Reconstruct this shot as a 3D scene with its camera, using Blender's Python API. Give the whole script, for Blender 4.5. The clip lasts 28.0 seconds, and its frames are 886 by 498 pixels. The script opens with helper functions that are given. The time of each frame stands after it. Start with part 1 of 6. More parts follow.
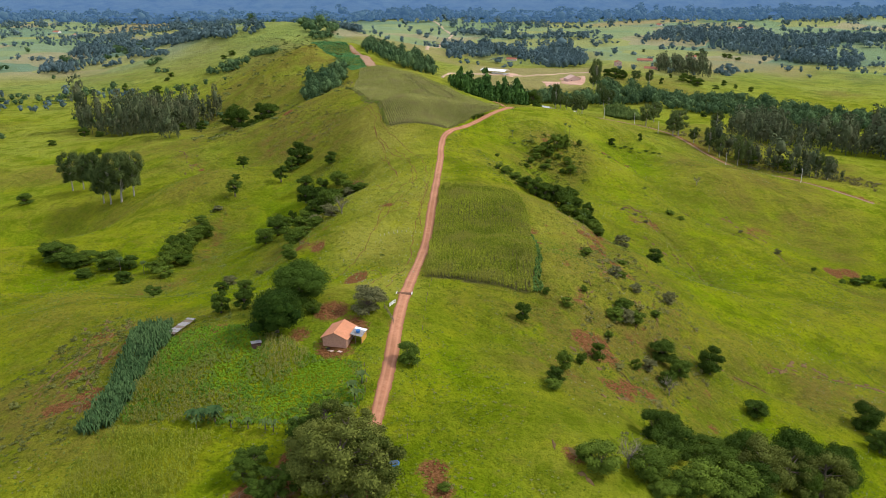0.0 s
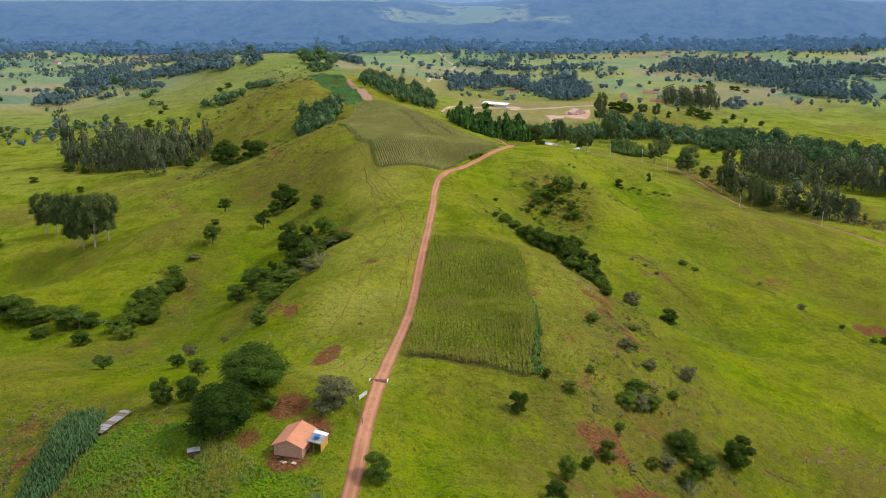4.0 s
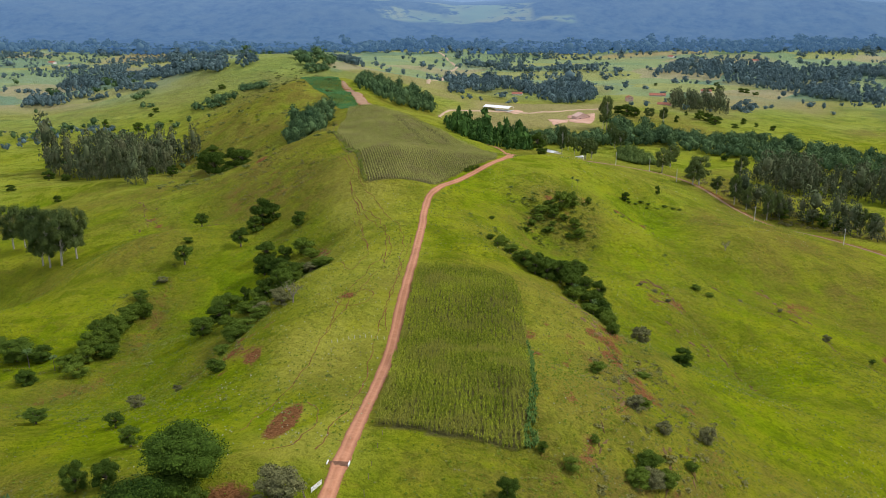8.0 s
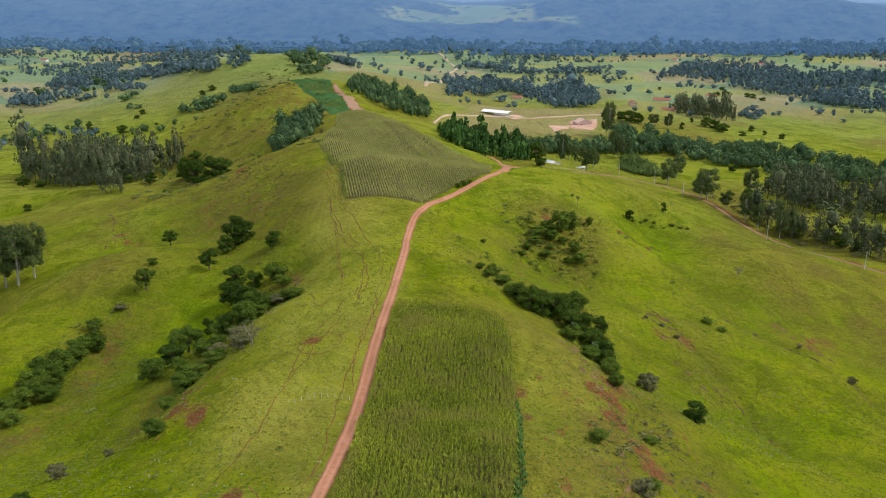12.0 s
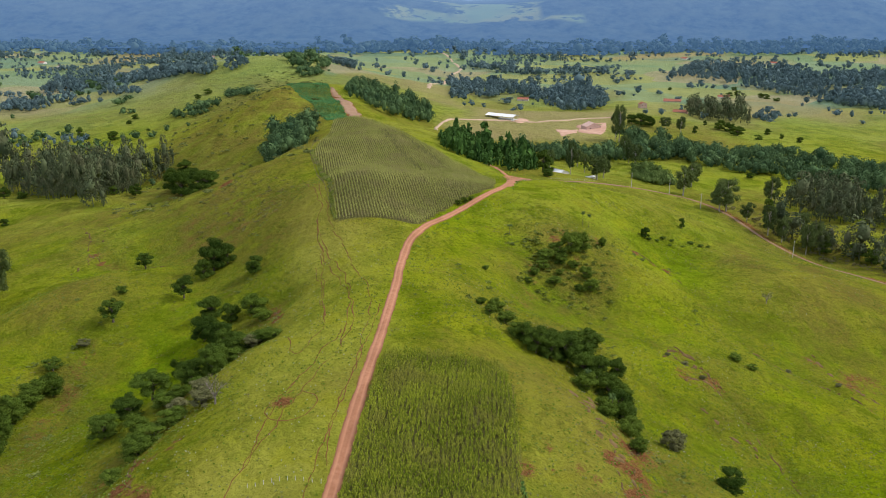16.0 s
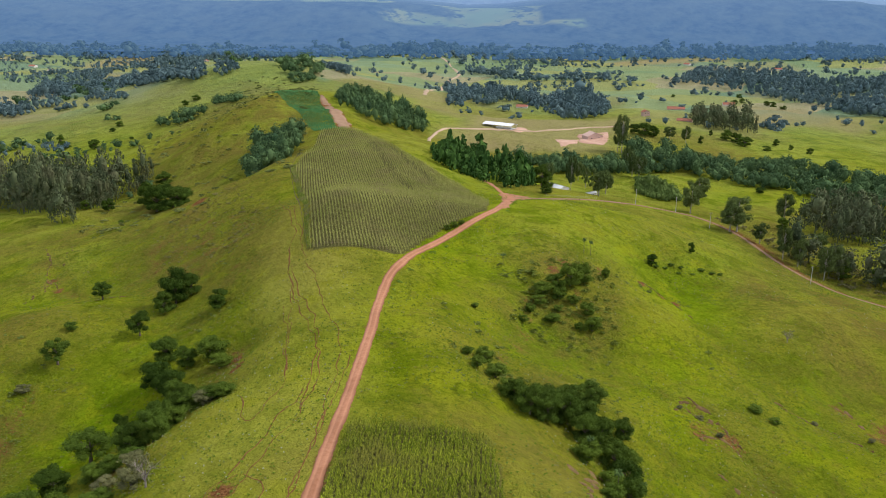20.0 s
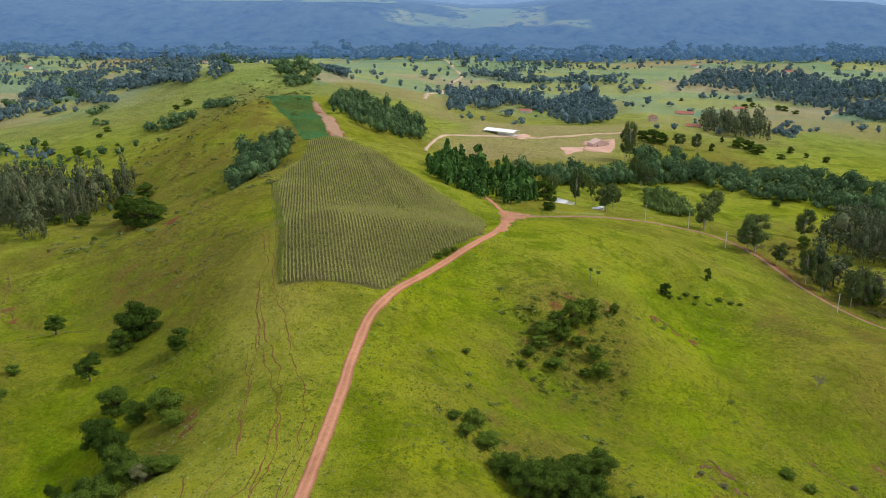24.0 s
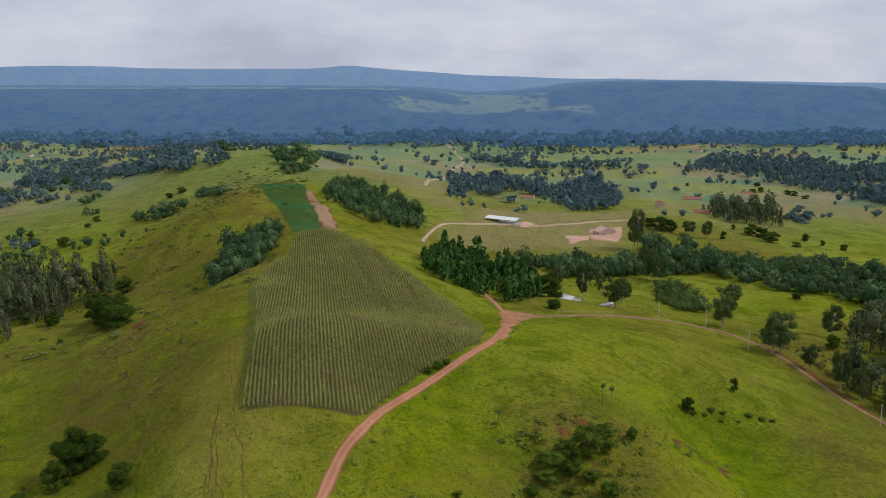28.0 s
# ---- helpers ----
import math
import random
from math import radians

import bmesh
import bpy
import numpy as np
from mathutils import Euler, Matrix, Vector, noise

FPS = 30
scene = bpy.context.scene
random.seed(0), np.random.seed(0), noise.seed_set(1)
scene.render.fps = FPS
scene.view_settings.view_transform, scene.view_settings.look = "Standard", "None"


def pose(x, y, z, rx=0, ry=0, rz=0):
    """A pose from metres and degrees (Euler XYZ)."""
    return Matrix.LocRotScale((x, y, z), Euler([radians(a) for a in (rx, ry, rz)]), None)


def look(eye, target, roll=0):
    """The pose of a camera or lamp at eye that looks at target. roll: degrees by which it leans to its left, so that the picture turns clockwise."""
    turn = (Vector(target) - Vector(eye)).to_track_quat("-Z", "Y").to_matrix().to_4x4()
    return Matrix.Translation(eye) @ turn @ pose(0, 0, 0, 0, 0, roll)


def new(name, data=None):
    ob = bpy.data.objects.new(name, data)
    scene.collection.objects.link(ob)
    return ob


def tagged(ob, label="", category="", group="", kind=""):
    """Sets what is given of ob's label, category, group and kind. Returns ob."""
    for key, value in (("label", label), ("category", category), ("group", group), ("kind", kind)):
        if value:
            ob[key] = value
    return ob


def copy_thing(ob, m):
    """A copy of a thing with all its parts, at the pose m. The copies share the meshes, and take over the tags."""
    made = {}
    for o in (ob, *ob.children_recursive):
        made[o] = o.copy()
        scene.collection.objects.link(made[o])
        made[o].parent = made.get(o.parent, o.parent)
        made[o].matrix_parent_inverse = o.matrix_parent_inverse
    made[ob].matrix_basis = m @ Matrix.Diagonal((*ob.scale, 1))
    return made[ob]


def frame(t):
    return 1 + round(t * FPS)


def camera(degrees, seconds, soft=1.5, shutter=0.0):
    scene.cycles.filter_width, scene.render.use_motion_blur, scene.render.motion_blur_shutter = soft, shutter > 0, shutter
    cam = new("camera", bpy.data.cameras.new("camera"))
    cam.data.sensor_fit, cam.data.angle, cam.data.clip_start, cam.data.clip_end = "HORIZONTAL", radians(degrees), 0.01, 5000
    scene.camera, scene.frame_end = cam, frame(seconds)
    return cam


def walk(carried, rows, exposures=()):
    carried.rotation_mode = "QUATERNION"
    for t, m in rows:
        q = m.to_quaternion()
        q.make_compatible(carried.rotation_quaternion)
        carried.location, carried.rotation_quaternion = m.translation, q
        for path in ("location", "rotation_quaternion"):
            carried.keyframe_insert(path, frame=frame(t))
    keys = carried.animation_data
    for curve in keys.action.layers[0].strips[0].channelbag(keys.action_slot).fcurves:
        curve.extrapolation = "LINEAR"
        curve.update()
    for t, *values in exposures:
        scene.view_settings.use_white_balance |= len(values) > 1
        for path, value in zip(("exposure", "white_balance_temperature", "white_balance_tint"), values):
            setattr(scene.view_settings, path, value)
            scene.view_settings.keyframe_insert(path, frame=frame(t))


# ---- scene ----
cam = camera(55.40, 28.0, 0.9)
PATH = [
    (0.0, pose(-0.00, -0.00, 120.00, 70.633, 0.239, -0.084)),
    (0.5, pose(0.82, 4.74, 119.96, 71.163, 0.222, 0.017)),
    (1.0, pose(1.59, 9.47, 119.92, 71.689, 0.216, 0.072)),
    (1.5, pose(2.31, 14.22, 119.88, 72.227, 0.215, 0.110)),
    (2.0, pose(2.98, 18.97, 119.85, 72.527, 0.216, 0.144)),
    (2.5, pose(3.61, 23.75, 119.84, 72.539, 0.227, 0.161)),
    (3.0, pose(4.26, 28.54, 119.84, 72.541, 0.237, 0.180)),
    (3.5, pose(4.99, 33.29, 119.83, 72.554, 0.235, 0.219)),
    (5.5, pose(7.95, 52.17, 119.71, 72.550, 0.218, 0.388)),
    (6.0, pose(8.70, 56.88, 119.71, 72.524, 0.201, 0.410)),
    (7.0, pose(10.15, 66.28, 119.77, 72.497, 0.154, 0.502)),
    (8.0, pose(11.65, 75.73, 119.84, 72.479, 0.157, 0.578)),
    (9.0, pose(13.06, 85.26, 119.76, 72.488, 0.174, 0.670)),
    (10.0, pose(14.41, 94.80, 119.73, 72.461, 0.131, 0.734)),
    (11.0, pose(15.96, 104.30, 119.89, 72.445, -0.092, 0.766)),
    (12.0, pose(17.50, 113.72, 120.12, 72.441, -0.286, 0.775)),
    (12.5, pose(18.03, 118.48, 120.18, 72.470, -0.297, 0.772)),
    (14.5, pose(19.12, 137.70, 120.17, 72.345, 0.084, 1.012)),
    (15.0, pose(19.44, 142.52, 120.15, 72.336, 0.159, 1.104)),
    (16.0, pose(20.55, 152.02, 120.08, 72.361, 0.036, 1.145)),
    (17.0, pose(22.00, 161.46, 120.03, 72.455, -0.283, 1.063)),
    (18.0, pose(23.02, 170.97, 120.05, 72.507, -0.277, 1.111)),
    (19.0, pose(24.12, 180.51, 120.04, 72.549, -0.187, 1.150)),
    (20.0, pose(25.36, 189.99, 120.00, 72.579, -0.166, 1.221)),
    (21.0, pose(26.45, 199.55, 120.06, 72.603, -0.180, 1.294)),
    (21.5, pose(27.01, 204.35, 120.13, 72.609, -0.186, 1.324)),
    (23.5, pose(29.30, 223.49, 120.39, 72.588, -0.198, 1.499)),
    (24.0, pose(29.88, 228.27, 120.43, 72.574, -0.195, 1.544)),
    (25.0, pose(30.97, 237.87, 120.38, 72.595, -0.165, 1.649)),
    (25.5, pose(31.49, 242.74, 120.29, 72.608, -0.129, 1.656)),
    (26.0, pose(31.97, 247.68, 120.16, 73.177, -0.078, 1.705)),
    (26.5, pose(32.42, 252.66, 119.95, 74.301, -0.021, 1.745)),
    (27.0, pose(32.90, 257.70, 119.65, 75.660, 0.020, 1.741)),
    (27.5, pose(33.39, 262.77, 119.32, 77.009, 0.067, 1.767)),
    (28.0, pose(33.88, 267.86, 118.98, 78.160, 0.122, 1.828)),
]
walk(cam, PATH, ((0.0, 0.33), (4.0, 0.27), (8.0, 0.24), (26.0, 0.23), (26.8, -0.05), (28.0, -0.36)))

# ---- world, sun, exposure ----
SUN_ELEVATION, SUN_TURN = radians(45), radians(84)
world = bpy.data.worlds.new("overcast_sky")
scene.world = world
world.use_nodes = True
wt = world.node_tree
for n_ in list(wt.nodes):
    wt.nodes.remove(n_)
w_out = wt.nodes.new("ShaderNodeOutputWorld")
w_bg = wt.nodes.new("ShaderNodeBackground")
w_sky = wt.nodes.new("ShaderNodeTexSky")
w_sky.sky_type, w_sky.sun_disc = "NISHITA", False
w_sky.sun_elevation, w_sky.sun_rotation = SUN_ELEVATION, SUN_TURN
w_sky.dust_density, w_sky.air_density = 2.0, 1.2
w_co = wt.nodes.new("ShaderNodeTexCoord")
w_map = wt.nodes.new("ShaderNodeMapping")
w_map.inputs["Scale"].default_value = (1.0, 1.0, 3.2)
w_noise = wt.nodes.new("ShaderNodeTexNoise")
w_noise.inputs["Scale"].default_value = 4.6
w_noise.inputs["Detail"].default_value = 7.0
w_noise.inputs["Roughness"].default_value = 0.55
w_ramp = wt.nodes.new("ShaderNodeValToRGB")
w_ramp.color_ramp.elements[0].position, w_ramp.color_ramp.elements[0].color = 0.33, (5.7, 6.25, 7.9, 1)
w_ramp.color_ramp.elements[1].position, w_ramp.color_ramp.elements[1].color = 0.68, (8.7, 9.2, 10.4, 1)
w_mix = wt.nodes.new("ShaderNodeMixRGB")
w_mix.inputs[0].default_value = 0.86
wt.links.new(w_co.outputs["Generated"], w_map.inputs[0])
wt.links.new(w_map.outputs[0], w_noise.inputs[0])
wt.links.new(w_noise.outputs["Fac"], w_ramp.inputs[0])
wt.links.new(w_sky.outputs[0], w_mix.inputs[1])
wt.links.new(w_ramp.outputs[0], w_mix.inputs[2])
wt.links.new(w_mix.outputs[0], w_bg.inputs[0])
w_bg.inputs[1].default_value = 0.105
wt.links.new(w_bg.outputs[0], w_out.inputs[0])

sun_lamp = bpy.data.lights.new("sun", "SUN")
sun_lamp.energy, sun_lamp.angle, sun_lamp.color = 2.4, radians(10), (1.0, 0.95, 0.86)
sun = new("sun", sun_lamp)
sun_way = Vector((math.sin(SUN_TURN) * math.cos(SUN_ELEVATION), math.cos(SUN_TURN) * math.cos(SUN_ELEVATION), math.sin(SUN_ELEVATION)))
sun.matrix_world = look(sun_way * 300, (0, 0, 0))
scene.view_settings.exposure = 0.0

# ---- materials ----


def material(name, rough=0.85, spec=0.25):
    m = bpy.data.materials.new(name)
    m.use_nodes = True
    b = m.node_tree.nodes["Principled BSDF"]
    b.inputs["Roughness"].default_value = rough
    b.inputs["Specular IOR Level"].default_value = spec
    return m, m.node_tree, b


def noise_node(t, co, scale, detail=3.0, rough=0.55):
    n = t.nodes.new("ShaderNodeTexNoise")
    n.inputs["Scale"].default_value, n.inputs["Detail"].default_value, n.inputs["Roughness"].default_value = scale, detail, rough
    if co is not None:
        t.links.new(co, n.inputs["Vector"])
    return n.outputs["Fac"]


def ramp_node(t, fac, lo, hi):
    r = t.nodes.new("ShaderNodeMapRange")
    r.inputs["From Min"].default_value, r.inputs["From Max"].default_value = lo, hi
    t.links.new(fac, r.inputs["Value"])
    return r.outputs[0]


def mix_node(t, fac, a, b, blend="MIX"):
    m = t.nodes.new("ShaderNodeMix")
    m.data_type, m.blend_type = "RGBA", blend
    for sock, val in ((m.inputs[0], fac), (m.inputs[6], a), (m.inputs[7], b)):
        if isinstance(val, (int, float)):
            sock.default_value = val
        elif isinstance(val, tuple):
            sock.default_value = (*val, 1)
        else:
            t.links.new(val, sock)
    return m.outputs[2]


def math_node(t, op, a, b):
    m = t.nodes.new("ShaderNodeMath")
    m.operation, m.use_clamp = op, op != "ADD"
    for sock, val in ((m.inputs[0], a), (m.inputs[1], b)):
        if isinstance(val, (int, float)):
            sock.default_value = val
        else:
            t.links.new(val, sock)
    return m.outputs[0]


def position(t):
    return t.nodes.new("ShaderNodeNewGeometry").outputs["Position"]


def attribute(t, name):
    a = t.nodes.new("ShaderNodeAttribute")
    a.attribute_name = name
    return a.outputs["Fac"]


def bump(t, b, height, strength, distance):
    n = t.nodes.new("ShaderNodeBump")
    n.inputs["Strength"].default_value, n.inputs["Distance"].default_value = strength, distance
    t.links.new(height, n.inputs["Height"])
    t.links.new(n.outputs[0], b.inputs["Normal"])


def ground_material():
    m, t, b = material("pasture_ground", 1.0, 0.0)
    co = position(t)
    big, mid = noise_node(t, co, 0.008, 4), noise_node(t, co, 0.030, 5, 0.6)
    mottle = noise_node(t, co, 0.075, 5, 0.65)
    patchy, fine = noise_node(t, co, 0.13, 6, 0.7), noise_node(t, co, 0.55, 5, 0.7)
    tuft, grain = noise_node(t, co, 1.7, 4, 0.7), noise_node(t, co, 5.0, 3, 0.7)

    rank = ramp_node(t, attribute(t, "pale"), 1.15, 0.25)

    def lay(c, fac, lo, hi, amount, colour, grazed=False):
        k = math_node(t, "MULTIPLY", ramp_node(t, fac, lo, hi), amount)
        return mix_node(t, math_node(t, "MULTIPLY", k, rank) if grazed else k, c, colour)

    c = mix_node(t, ramp_node(t, big, 0.40, 0.60), (0.176, 0.234, 0.004), (0.234, 0.266, 0.010))
    c = mix_node(t, attribute(t, "pale"), c, (0.345, 0.340, 0.052))
    c = mix_node(t, attribute(t, "lush"), c, (0.245, 0.310, 0.002))
    c = mix_node(t, attribute(t, "lawn"), c, (0.112, 0.206, 0.004))
    # haze painted in: the grass turns paler farther along the ridge
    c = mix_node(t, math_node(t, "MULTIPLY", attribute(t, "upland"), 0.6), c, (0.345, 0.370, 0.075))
    c = mix_node(t, math_node(t, "MULTIPLY", attribute(t, "moist"), 0.75), c, (0.128, 0.218, 0.003))
    c = mix_node(t, math_node(t, "MULTIPLY", attribute(t, "crest"), 0.55), c, (0.290, 0.262, 0.040))
    c = lay(c, mid, 0.48, 0.60, 0.55, (0.128, 0.170, 0.008), True)
    c = lay(c, mottle, 0.52, 0.60, 0.62, (0.090, 0.140, 0.003), True)
    c = lay(c, mottle, 0.47, 0.38, 0.45, (0.285, 0.300, 0.012))
    c = lay(c, patchy, 0.54, 0.64, 0.45, (0.165, 0.140, 0.026), True)
    dry = math_node(t, "MULTIPLY", attribute(t, "dry"), ramp_node(t, patchy, 0.28, 0.50))
    c = mix_node(t, dry, c, (0.172, 0.128, 0.034))
    # a patchwork of small fields, each with its own crop, haze mixed into hues
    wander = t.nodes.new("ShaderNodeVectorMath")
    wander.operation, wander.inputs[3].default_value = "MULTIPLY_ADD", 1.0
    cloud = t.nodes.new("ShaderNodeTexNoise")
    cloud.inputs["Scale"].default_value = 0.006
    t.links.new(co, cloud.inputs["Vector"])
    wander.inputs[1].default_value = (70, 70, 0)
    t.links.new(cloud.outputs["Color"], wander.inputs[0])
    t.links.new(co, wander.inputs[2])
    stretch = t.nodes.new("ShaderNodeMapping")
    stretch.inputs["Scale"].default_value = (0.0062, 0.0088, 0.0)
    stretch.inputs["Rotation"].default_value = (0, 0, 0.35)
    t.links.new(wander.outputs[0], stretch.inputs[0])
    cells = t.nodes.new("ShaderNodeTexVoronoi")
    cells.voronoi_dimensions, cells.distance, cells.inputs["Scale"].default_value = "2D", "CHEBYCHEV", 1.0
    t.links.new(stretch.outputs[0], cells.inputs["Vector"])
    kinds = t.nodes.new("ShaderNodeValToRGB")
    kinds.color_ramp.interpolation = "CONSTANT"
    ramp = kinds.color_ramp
    hazed_fields = ((0.0, (0.195, 0.295, 0.180)), (0.2, (0.265, 0.340, 0.185)), (0.38, (0.160, 0.265, 0.205)), (0.52, (0.375, 0.330, 0.220)), (0.62, (0.225, 0.320, 0.210)), (0.76, (0.330, 0.350, 0.145)), (0.90, (0.280, 0.350, 0.230)))
    while len(ramp.elements) < len(hazed_fields):
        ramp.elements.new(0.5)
    for e, (p, col) in zip(ramp.elements, hazed_fields):
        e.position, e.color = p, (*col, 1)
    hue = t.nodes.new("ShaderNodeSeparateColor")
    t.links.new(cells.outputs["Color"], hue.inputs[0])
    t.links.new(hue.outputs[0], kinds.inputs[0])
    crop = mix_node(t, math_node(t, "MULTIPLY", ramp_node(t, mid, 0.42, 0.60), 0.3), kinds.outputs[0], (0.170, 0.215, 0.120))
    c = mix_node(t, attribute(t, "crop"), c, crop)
    c = mix_node(t, attribute(t, "hay"), c, (0.345, 0.275, 0.145))
    # trodden ledges that follow the contours in places
    z_ = t.nodes.new("ShaderNodeSeparateXYZ")
    t.links.new(co, z_.inputs[0])
    warp = t.nodes.new("ShaderNodeMath")
    warp.operation = "MULTIPLY"
    t.links.new(noise_node(t, co, 0.07, 4, 0.6), warp.inputs[0])
    warp.inputs[1].default_value = 26.0
    lines = t.nodes.new("ShaderNodeMath")
    lines.operation = "SINE"
    total = t.nodes.new("ShaderNodeMath")
    total.operation, total.inputs[1].default_value = "MULTIPLY_ADD", 3.4
    t.links.new(z_.outputs["Z"], total.inputs[0])
    t.links.new(warp.outputs[0], total.inputs[2])
    t.links.new(total.outputs[0], lines.inputs[0])
    terrace = math_node(t, "MULTIPLY", ramp_node(t, lines.outputs[0], 0.55, 0.95), ramp_node(t, noise_node(t, co, 0.021, 3), 0.50, 0.58))
    terrace = math_node(t, "MULTIPLY", terrace, ramp_node(t, fine, 0.40, 0.55))
    c = mix_node(t, math_node(t, "MULTIPLY", math_node(t, "MULTIPLY", terrace, 0.38), rank), c, (0.080, 0.092, 0.014))
    c = lay(c, fine, 0.53, 0.64, 0.50, (0.085, 0.116, 0.004), True)
    c = lay(c, fine, 0.46, 0.36, 0.30, (0.290, 0.300, 0.016))
    c = lay(c, tuft, 0.56, 0.65, 0.50, (0.048, 0.070, 0.004), True)
    c = lay(c, tuft, 0.43, 0.35, 0.22, (0.320, 0.330, 0.024))
    c = lay(c, grain, 0.54, 0.63, 0.16, (0.330, 0.340, 0.036))
    c = lay(c, grain, 0.46, 0.36, 0.30, (0.070, 0.092, 0.006))
    # ground under the maize, darkened so that the rows stand out
    c = mix_node(t, attribute(t, "tilled"), c, mix_node(t, ramp_node(t, fine, 0.40, 0.60), (0.095, 0.092, 0.032), (0.150, 0.142, 0.050)))
    wobble = math_node(t, "ADD", math_node(t, "MULTIPLY", fine, 1.0), math_node(t, "MULTIPLY", patchy, 1.0))
    wobble = math_node(t, "ADD", wobble, tuft)
    edge = ramp_node(t, math_node(t, "ADD", attribute(t, "soil"), wobble), 1.98, 2.30)
    earth = mix_node(t, ramp_node(t, tuft, 0.40, 0.60), (0.130, 0.054, 0.019), (0.262, 0.124, 0.052))
    c = mix_node(t, edge, c, earth)
    t.links.new(c, b.inputs["Base Color"])
    lumps = math_node(t, "ADD", math_node(t, "MULTIPLY", fine, 0.8), math_node(t, "MULTIPLY", tuft, 0.5))
    lumps = math_node(t, "ADD", lumps, math_node(t, "MULTIPLY", patchy, 1.8))
    hummock = t.nodes.new("ShaderNodeMath")
    hummock.operation, hummock.inputs[1].default_value = "MULTIPLY", 3.0
    t.links.new(mottle, hummock.inputs[0])
    lumps = math_node(t, "ADD", lumps, hummock.outputs[0])
    lumps = math_node(t, "ADD", lumps, math_node(t, "MULTIPLY", terrace, 0.15))
    bump(t, b, lumps, 1.0, 1.5)
    return m


def earth_material(name, a, b_, scale=0.5):
    m, t, b = material(name, 0.95, 0.1)
    co = position(t)
    n1, n2 = noise_node(t, co, scale, 6, 0.65), noise_node(t, co, scale * 0.12, 3)
    c = mix_node(t, ramp_node(t, n1, 0.3, 0.7), a, b_)
    c = mix_node(t, math_node(t, "MULTIPLY", ramp_node(t, n2, 0.45, 0.7), 0.5), c, tuple(v * 1.25 for v in b_))
    t.links.new(c, b.inputs["Base Color"])
    bump(t, b, n1, 0.5, 0.2)
    return m


def road_material(name, a, b_):
    """Packed red earth: paler wheel tracks, darker crown and crumbling edges."""
    m, t, b = material(name, 0.95, 0.1)
    co = position(t)
    n1, n2 = noise_node(t, co, 0.7, 6, 0.7), noise_node(t, co, 0.06, 4, 0.6)
    c = mix_node(t, ramp_node(t, n1, 0.35, 0.65), a, b_)
    c = mix_node(t, math_node(t, "MULTIPLY", ramp_node(t, n2, 0.45, 0.62), 0.55), c, tuple(v * 0.72 for v in a))
    rough_edge = math_node(t, "MULTIPLY", attribute(t, "verge"), ramp_node(t, n1, 0.30, 0.55))
    c = mix_node(t, rough_edge, c, tuple(v * 0.55 for v in a))
    c = mix_node(t, math_node(t, "MULTIPLY", attribute(t, "wheel"), 0.5), c, tuple(v * 1.18 for v in b_))
    t.links.new(c, b.inputs["Base Color"])
    bump(t, b, n1, 0.6, 0.15)
    return m


def leaf_material(name, dark, light, joined=False, warm=None):
    m, t, b = material(name, 0.95, 0.06)
    geo = t.nodes.new("ShaderNodeNewGeometry")
    isl = geo.outputs["Random Per Island"]
    if joined:
        n = noise_node(t, geo.outputs["Position"], 0.035, 4, 0.6)
        vary = ramp_node(t, math_node(t, "ADD", math_node(t, "MULTIPLY", isl, 0.45), math_node(t, "MULTIPLY", n, 0.9)), 0.35, 1.0)
    else:
        info = t.nodes.new("ShaderNodeObjectInfo")
        vary = math_node(t, "ADD", math_node(t, "MULTIPLY", isl, 0.55), math_node(t, "MULTIPLY", info.outputs["Random"], 0.45))
    c = mix_node(t, vary, dark, light)
    if warm:
        n = noise_node(t, geo.outputs["Position"], 0.09, 3)
        c = mix_node(t, ramp_node(t, n, 0.46, 0.66), c, warm)
    t.links.new(c, b.inputs["Base Color"])
    return m


def plain_material(name, colour, rough=0.8, scale=1.2, amount=0.3, metal=0.0, height=0.25):
    m, t, b = material(name, rough, 0.3)
    co = position(t)
    n1, n2 = noise_node(t, co, scale, 5, 0.65), noise_node(t, co, scale * 7, 4)
    dark = tuple(v * (1 - amount) for v in colour)
    c = mix_node(t, ramp_node(t, n1, 0.35, 0.7), colour, dark)
    c = mix_node(t, math_node(t, "MULTIPLY", ramp_node(t, n2, 0.5, 0.75), 0.4), c, tuple(v * (1 - amount * 1.2) for v in colour))
    t.links.new(c, b.inputs["Base Color"])
    b.inputs["Metallic"].default_value = metal
    bump(t, b, n2, height, 0.03)
    return m


def hill_material():
    """Forest far off, with clearings; the haze before it is painted as blue emission."""
    m, t, b = material("far_hill_forest", 1.0, 0.0)
    co = position(t)
    n1, n2 = noise_node(t, co, 0.03, 6, 0.75), noise_node(t, co, 0.0045, 3, 0.5)
    c = mix_node(t, ramp_node(t, n1, 0.36, 0.66), (0.016, 0.030, 0.030), (0.050, 0.075, 0.062))
    # broad paler patches painted in place of shading on the slopes
    relief_tone = noise_node(t, co, 0.009, 4, 0.6)
    c = mix_node(t, math_node(t, "MULTIPLY", ramp_node(t, relief_tone, 0.44, 0.62), 0.5), c, (0.055, 0.075, 0.056))
    glade = mix_node(t, ramp_node(t, n2, 0.40, 0.60), (0.135, 0.150, 0.062), (0.100, 0.140, 0.068))
    wooded = math_node(t, "MULTIPLY", ramp_node(t, noise_node(t, co, 0.014, 4, 0.6), 0.60, 0.54), attribute(t, "clearing"))
    c = mix_node(t, wooded, c, glade)
    t.links.new(c, b.inputs["Base Color"])
    # haze painted as emission: bluer and brighter the farther off
    haze_glow = mix_node(t, attribute(t, "distance"), (0.034, 0.088, 0.225), (0.215, 0.325, 0.560))
    t.links.new(haze_glow, b.inputs["Emission Color"])
